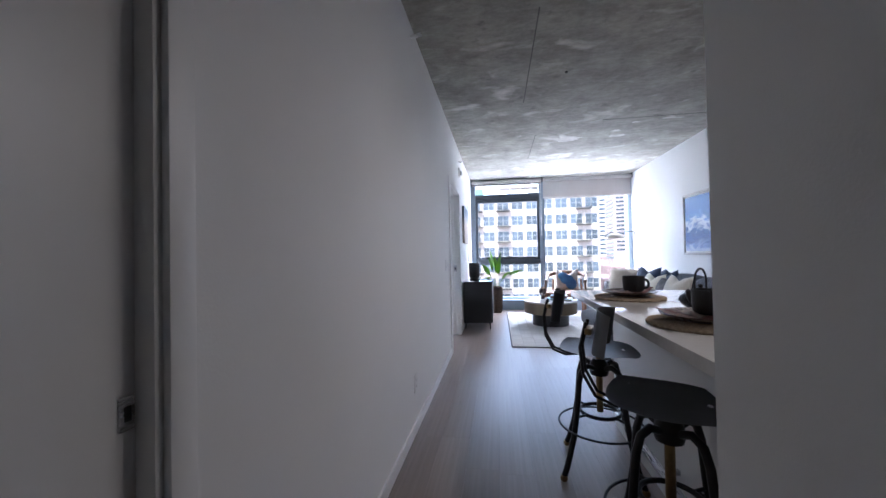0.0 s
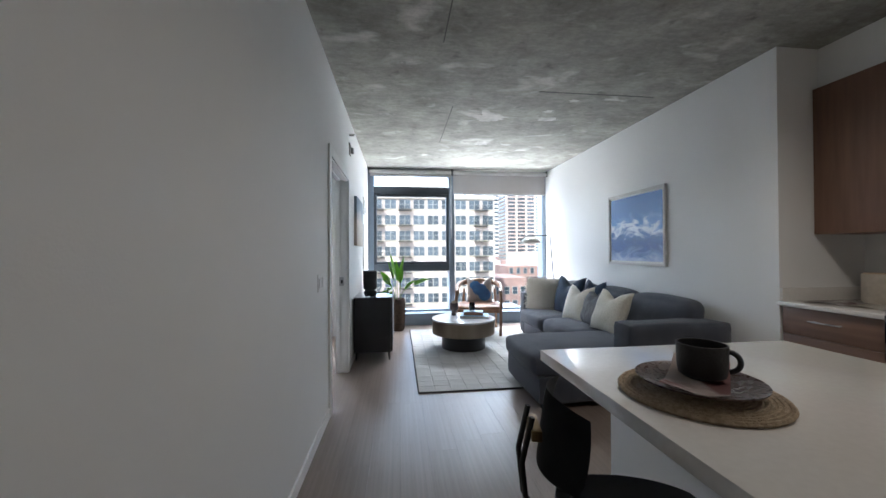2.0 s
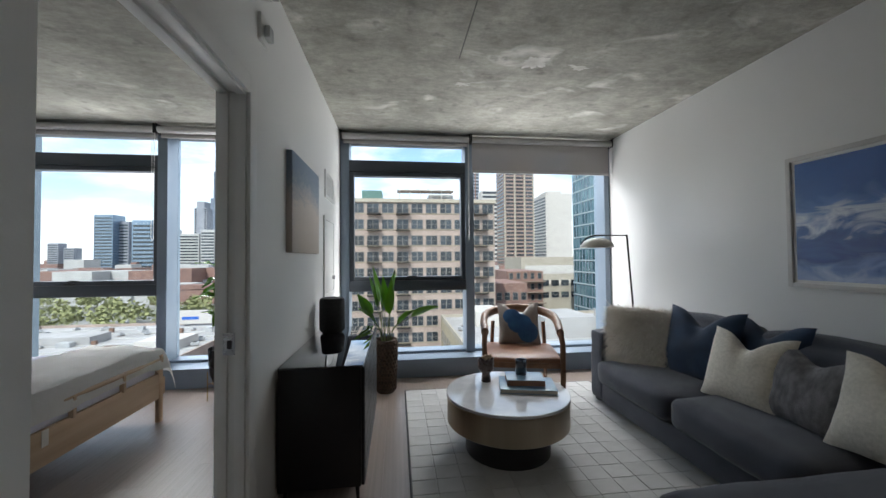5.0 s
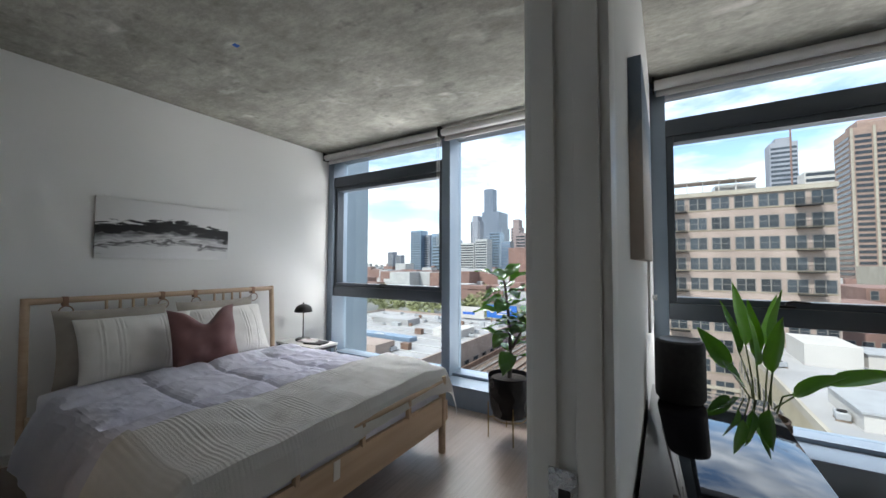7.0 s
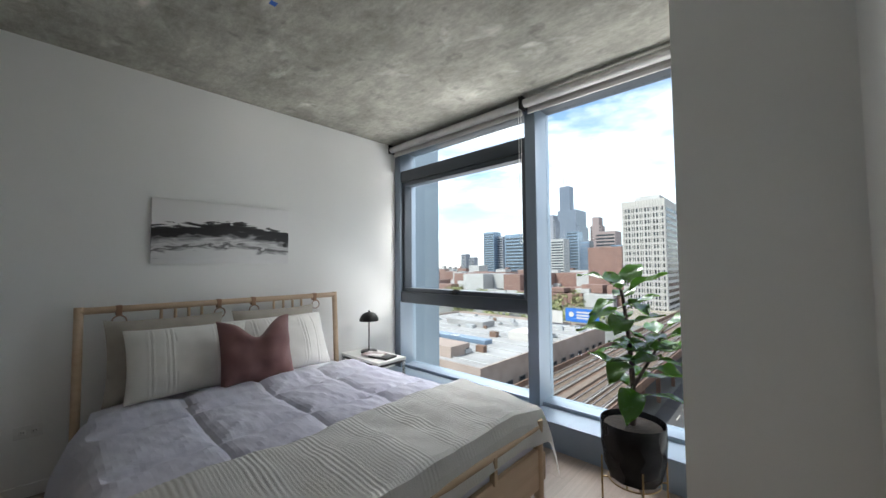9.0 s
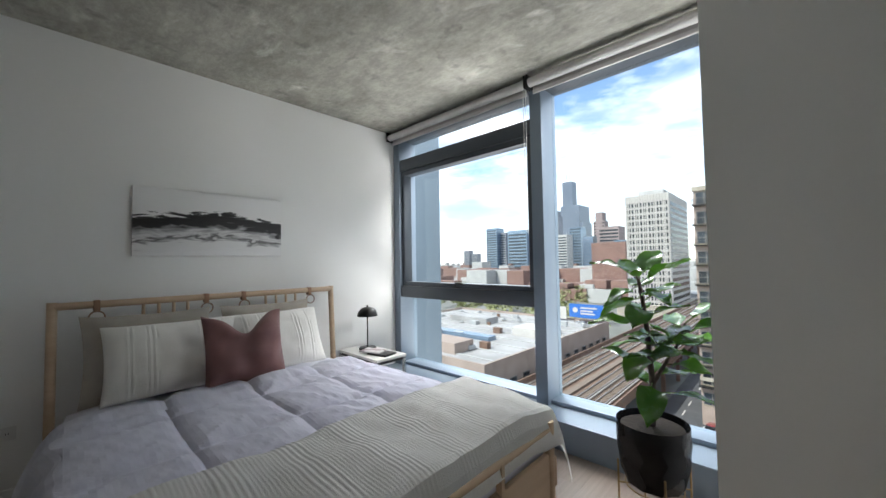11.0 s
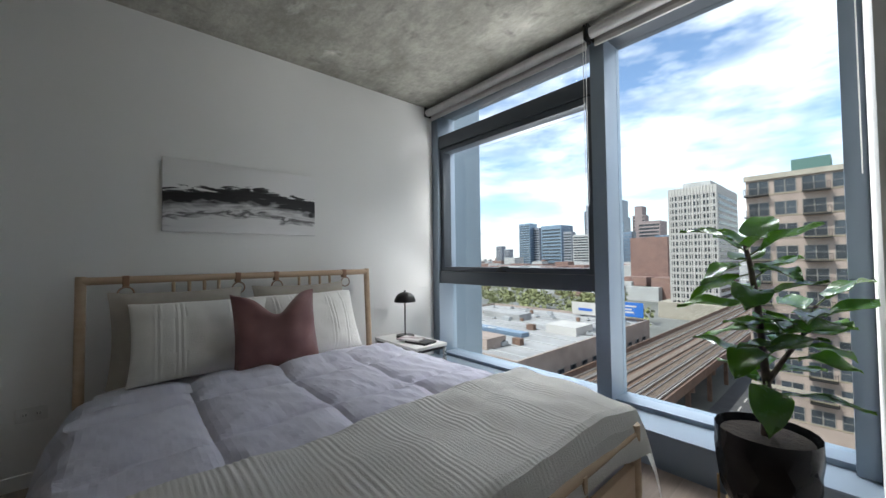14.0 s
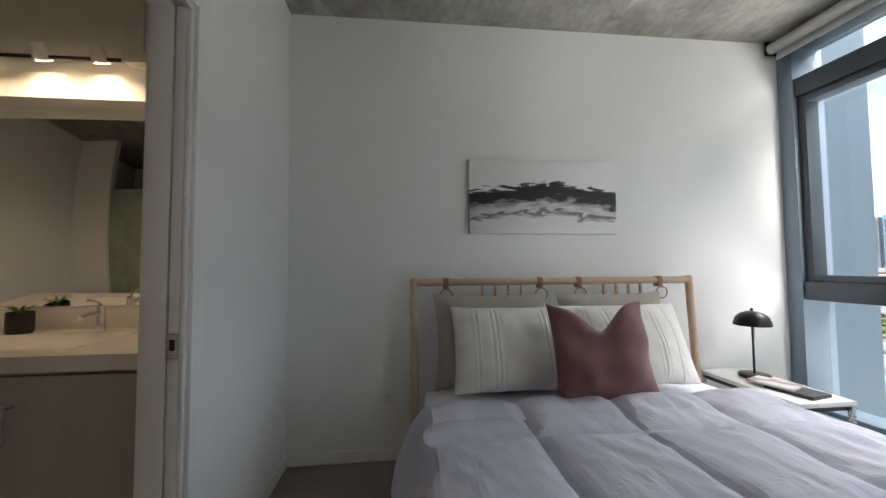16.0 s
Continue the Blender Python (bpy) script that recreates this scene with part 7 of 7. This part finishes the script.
sky_tower("teal glass tower behind the roofs", 5.2, 7.4, 600, 9.8, M_BLUEG, ((0, 1, 1.0),), 6)
cr = thing("tower_crane", "red lattice construction crane", "crane", 132, 600, 0)
part("mast", tube([(0, 0, 0), (0, 0, 190)], 0.9, 4), M_REDB, cr)
part("jib", tube([(-18, 0, 172), (30, 0, 182)], 0.7, 4), M_REDB, cr)

# low-rise city and trees out to the horizon
lr2 = random.Random(9)
low, low2 = BM(), BM()
lowv, lowf, low2v, low2f = [], [], [], []


def raw_box(vs, fs, x0, x1, y0, y1, z0, z1):
    n = len(vs)
    vs += [(x0, y0, z0), (x1, y0, z0), (x1, y1, z0), (x0, y1, z0), (x0, y0, z1), (x1, y0, z1), (x1, y1, z1), (x0, y1, z1)]
    fs += [(n, n + 1, n + 5, n + 4), (n + 1, n + 2, n + 6, n + 5), (n + 2, n + 3, n + 7, n + 6), (n + 3, n, n + 4, n + 7), (n + 4, n + 5, n + 6, n + 7)]


low.free(), low2.free()
for k in range(1500):
    d = 260 + 2200 * lr2.random() ** 1.6
    az = radians(lr2.uniform(-60, 50))
    x, y = d * math.tan(az) * 0.8, d
    if -70 < x < -5 and y < 330:
        continue
    w, dp, h = lr2.uniform(10, 34), lr2.uniform(10, 30), lr2.choice((5, 7, 9, 9, 12, 15, 22)) * (1 if lr2.random() < 0.94 else 2.0)
    tgt = (lowv, lowf) if k % 2 else (low2v, low2f)
    raw_box(*tgt, x, x + w, y, y + dp, GZ, GZ + h)
for nm, vs, fs, m_, lab in (("low_rise_city", lowv, lowf, M_REDB, "low red brick blocks spreading to the horizon"), ("low_rise_city", low2v, low2f, M_GREYT, "low pale blocks spreading to the horizon")):
    me = bpy.data.meshes.new(nm)
    me.from_pydata(vs, [], fs)
    me.materials.append(m_)
    tagged(new(nm, me), lab, "buildings", kind="stuff")


def foliage(name, label, spots, material, seed, leaf=0.7, per=120):
    """Many small leaf clumps gathered into uneven crowns."""
    rg_ = random.Random(seed)
    vs, fs = [], []
    for x, y, r, h in spots:
        for k in range(per):
            while True:
                p = Vector((rg_.uniform(-1, 1), rg_.uniform(-1, 1), rg_.uniform(-1, 1)))
                if p.length < 1:
                    break
            p *= 1 + 0.25 * noise.noise(p * 2 + Vector((x, y, 0)))
            c = Vector((x + p.x * r, y + p.y * r, GZ + h * 0.62 + p.z * h * 0.38))
            a = Vector((rg_.uniform(-1, 1), rg_.uniform(-1, 1), rg_.uniform(-1, 1))).normalized() * leaf * rg_.uniform(0.5, 1.2)
            b = a.cross(Vector((rg_.uniform(-1, 1), rg_.uniform(-1, 1), 1))).normalized() * leaf * rg_.uniform(0.4, 1.0)
            n = len(vs)
            vs += [tuple(c - a), tuple(c + b), tuple(c + a), tuple(c - b)]
            fs.append((n, n + 1, n + 2, n + 3))
    me = bpy.data.meshes.new(name)
    me.from_pydata(vs, [], fs)
    me.materials.append(material)
    return tagged(new(name, me), label, "trees", kind="stuff")


tr_ = random.Random(13)
park = []
for k in range(260):
    y = tr_.uniform(150, 620)
    x = -y * tr_.uniform(0.34, 1.05)
    park.append((x, y, tr_.uniform(3.5, 6), tr_.uniform(8, 12)))
foliage("distant_trees", "spring green street and park trees", park, M_TREE, 17, 1.0, 90)
near_t = [(-74 + 5.2 * k + tr_.uniform(-2, 2), 124 + tr_.uniform(-3, 8), tr_.uniform(3.2, 5.0), tr_.uniform(9, 13)) for k in range(6)]
foliage("blossoming_trees", "pale blossoming trees behind the works roof", near_t, M_BLOSSOM, 18, 0.5, 420)
foliage("distant_trees", "spring green trees along the streets", [(tr_.uniform(-40, 40), tr_.uniform(250, 420), 4.5, 10) for k in range(40)], M_TREE, 19, 1.0, 90)
for k in range(5):
    x, y = (-3 + k * 2.3, 50 + k * 3.5)
    t = thing("street_tree", "young spring tree in pale leaf beside the lot", "tree", x, y, GZ + 0.1, group="street trees")
    part("trunk", tube([(0, 0, 0), (0.1, 0, 2.2), (0.2, 0.2, 4.5)], 0.16, 8, r1=0.06), M_TRUNK, t)
    for q in range(5):
        a = q * 1.3
        part("limb", tube([(0.1, 0, 2.0 + q * 0.4), (1.2 * math.cos(a), 1.2 * math.sin(a), 3.8 + q * 0.4)], 0.06, 6, r1=0.02), M_TRUNK, t)
    rg_ = random.Random(k)
    cb_ = BM()
    for q in range(420):
        p = Vector((rg_.gauss(0, 0.8), rg_.gauss(0, 0.8), rg_.gauss(4.4, 0.9)))
        s = rg_.uniform(0.07, 0.16)
        a = Vector((rg_.uniform(-1, 1), rg_.uniform(-1, 1), rg_.uniform(-1, 1))).normalized() * s
        b = a.cross(Vector((rg_.uniform(-1, 1), 1, rg_.uniform(-1, 1)))).normalized() * s * 0.7
        cb_.faces.new([cb_.verts.new(v) for v in (p - a, p + b, p + a, p - b)])
    part("crown", cb_, M_TREE, t, sharp=0)


# ---- floor planks ----
plank = mesh_from(box(-0.5, 0.5, -0.5, 0.5, -1, 0, 0.0, 1), "plank", M_PLANK, 0)
fl_room = thing("floor", "grey brown wood-look vinyl plank floor", "floor", kind="structure")
pk = random.Random(2)


def lay(x0, x1, y0, y1):
    n = max(1, round((x1 - x0) / 0.18))
    w = (x1 - x0) / n
    for i in range(n):
        y = y0 - pk.uniform(0, 1.0)
        while y < y1:
            a, b = max(y, y0), min(y + 1.22, y1)
            if b - a > 0.02:
                ob = new("plank", plank)
                ob.parent = fl_room
                ob.matrix_basis = pose(x0 + (i + 0.5) * w, (a + b) / 2, 0) @ Matrix.Diagonal((w - 0.0006, b - a - 0.0006, 0.0115, 1))
            y += 1.22


lay(XL, XR, 0.85, YW - 0.19)
lay(XL, 0.80, -2.0, 0.85)
lay(XR, 3.76, 0.85, 3.68)
lay(-0.345, XL, 4.305, 5.295)
lay(XB, -0.345, 4.51, YW - 0.19)
lay(-3.50, -0.345, 2.1, 4.51)
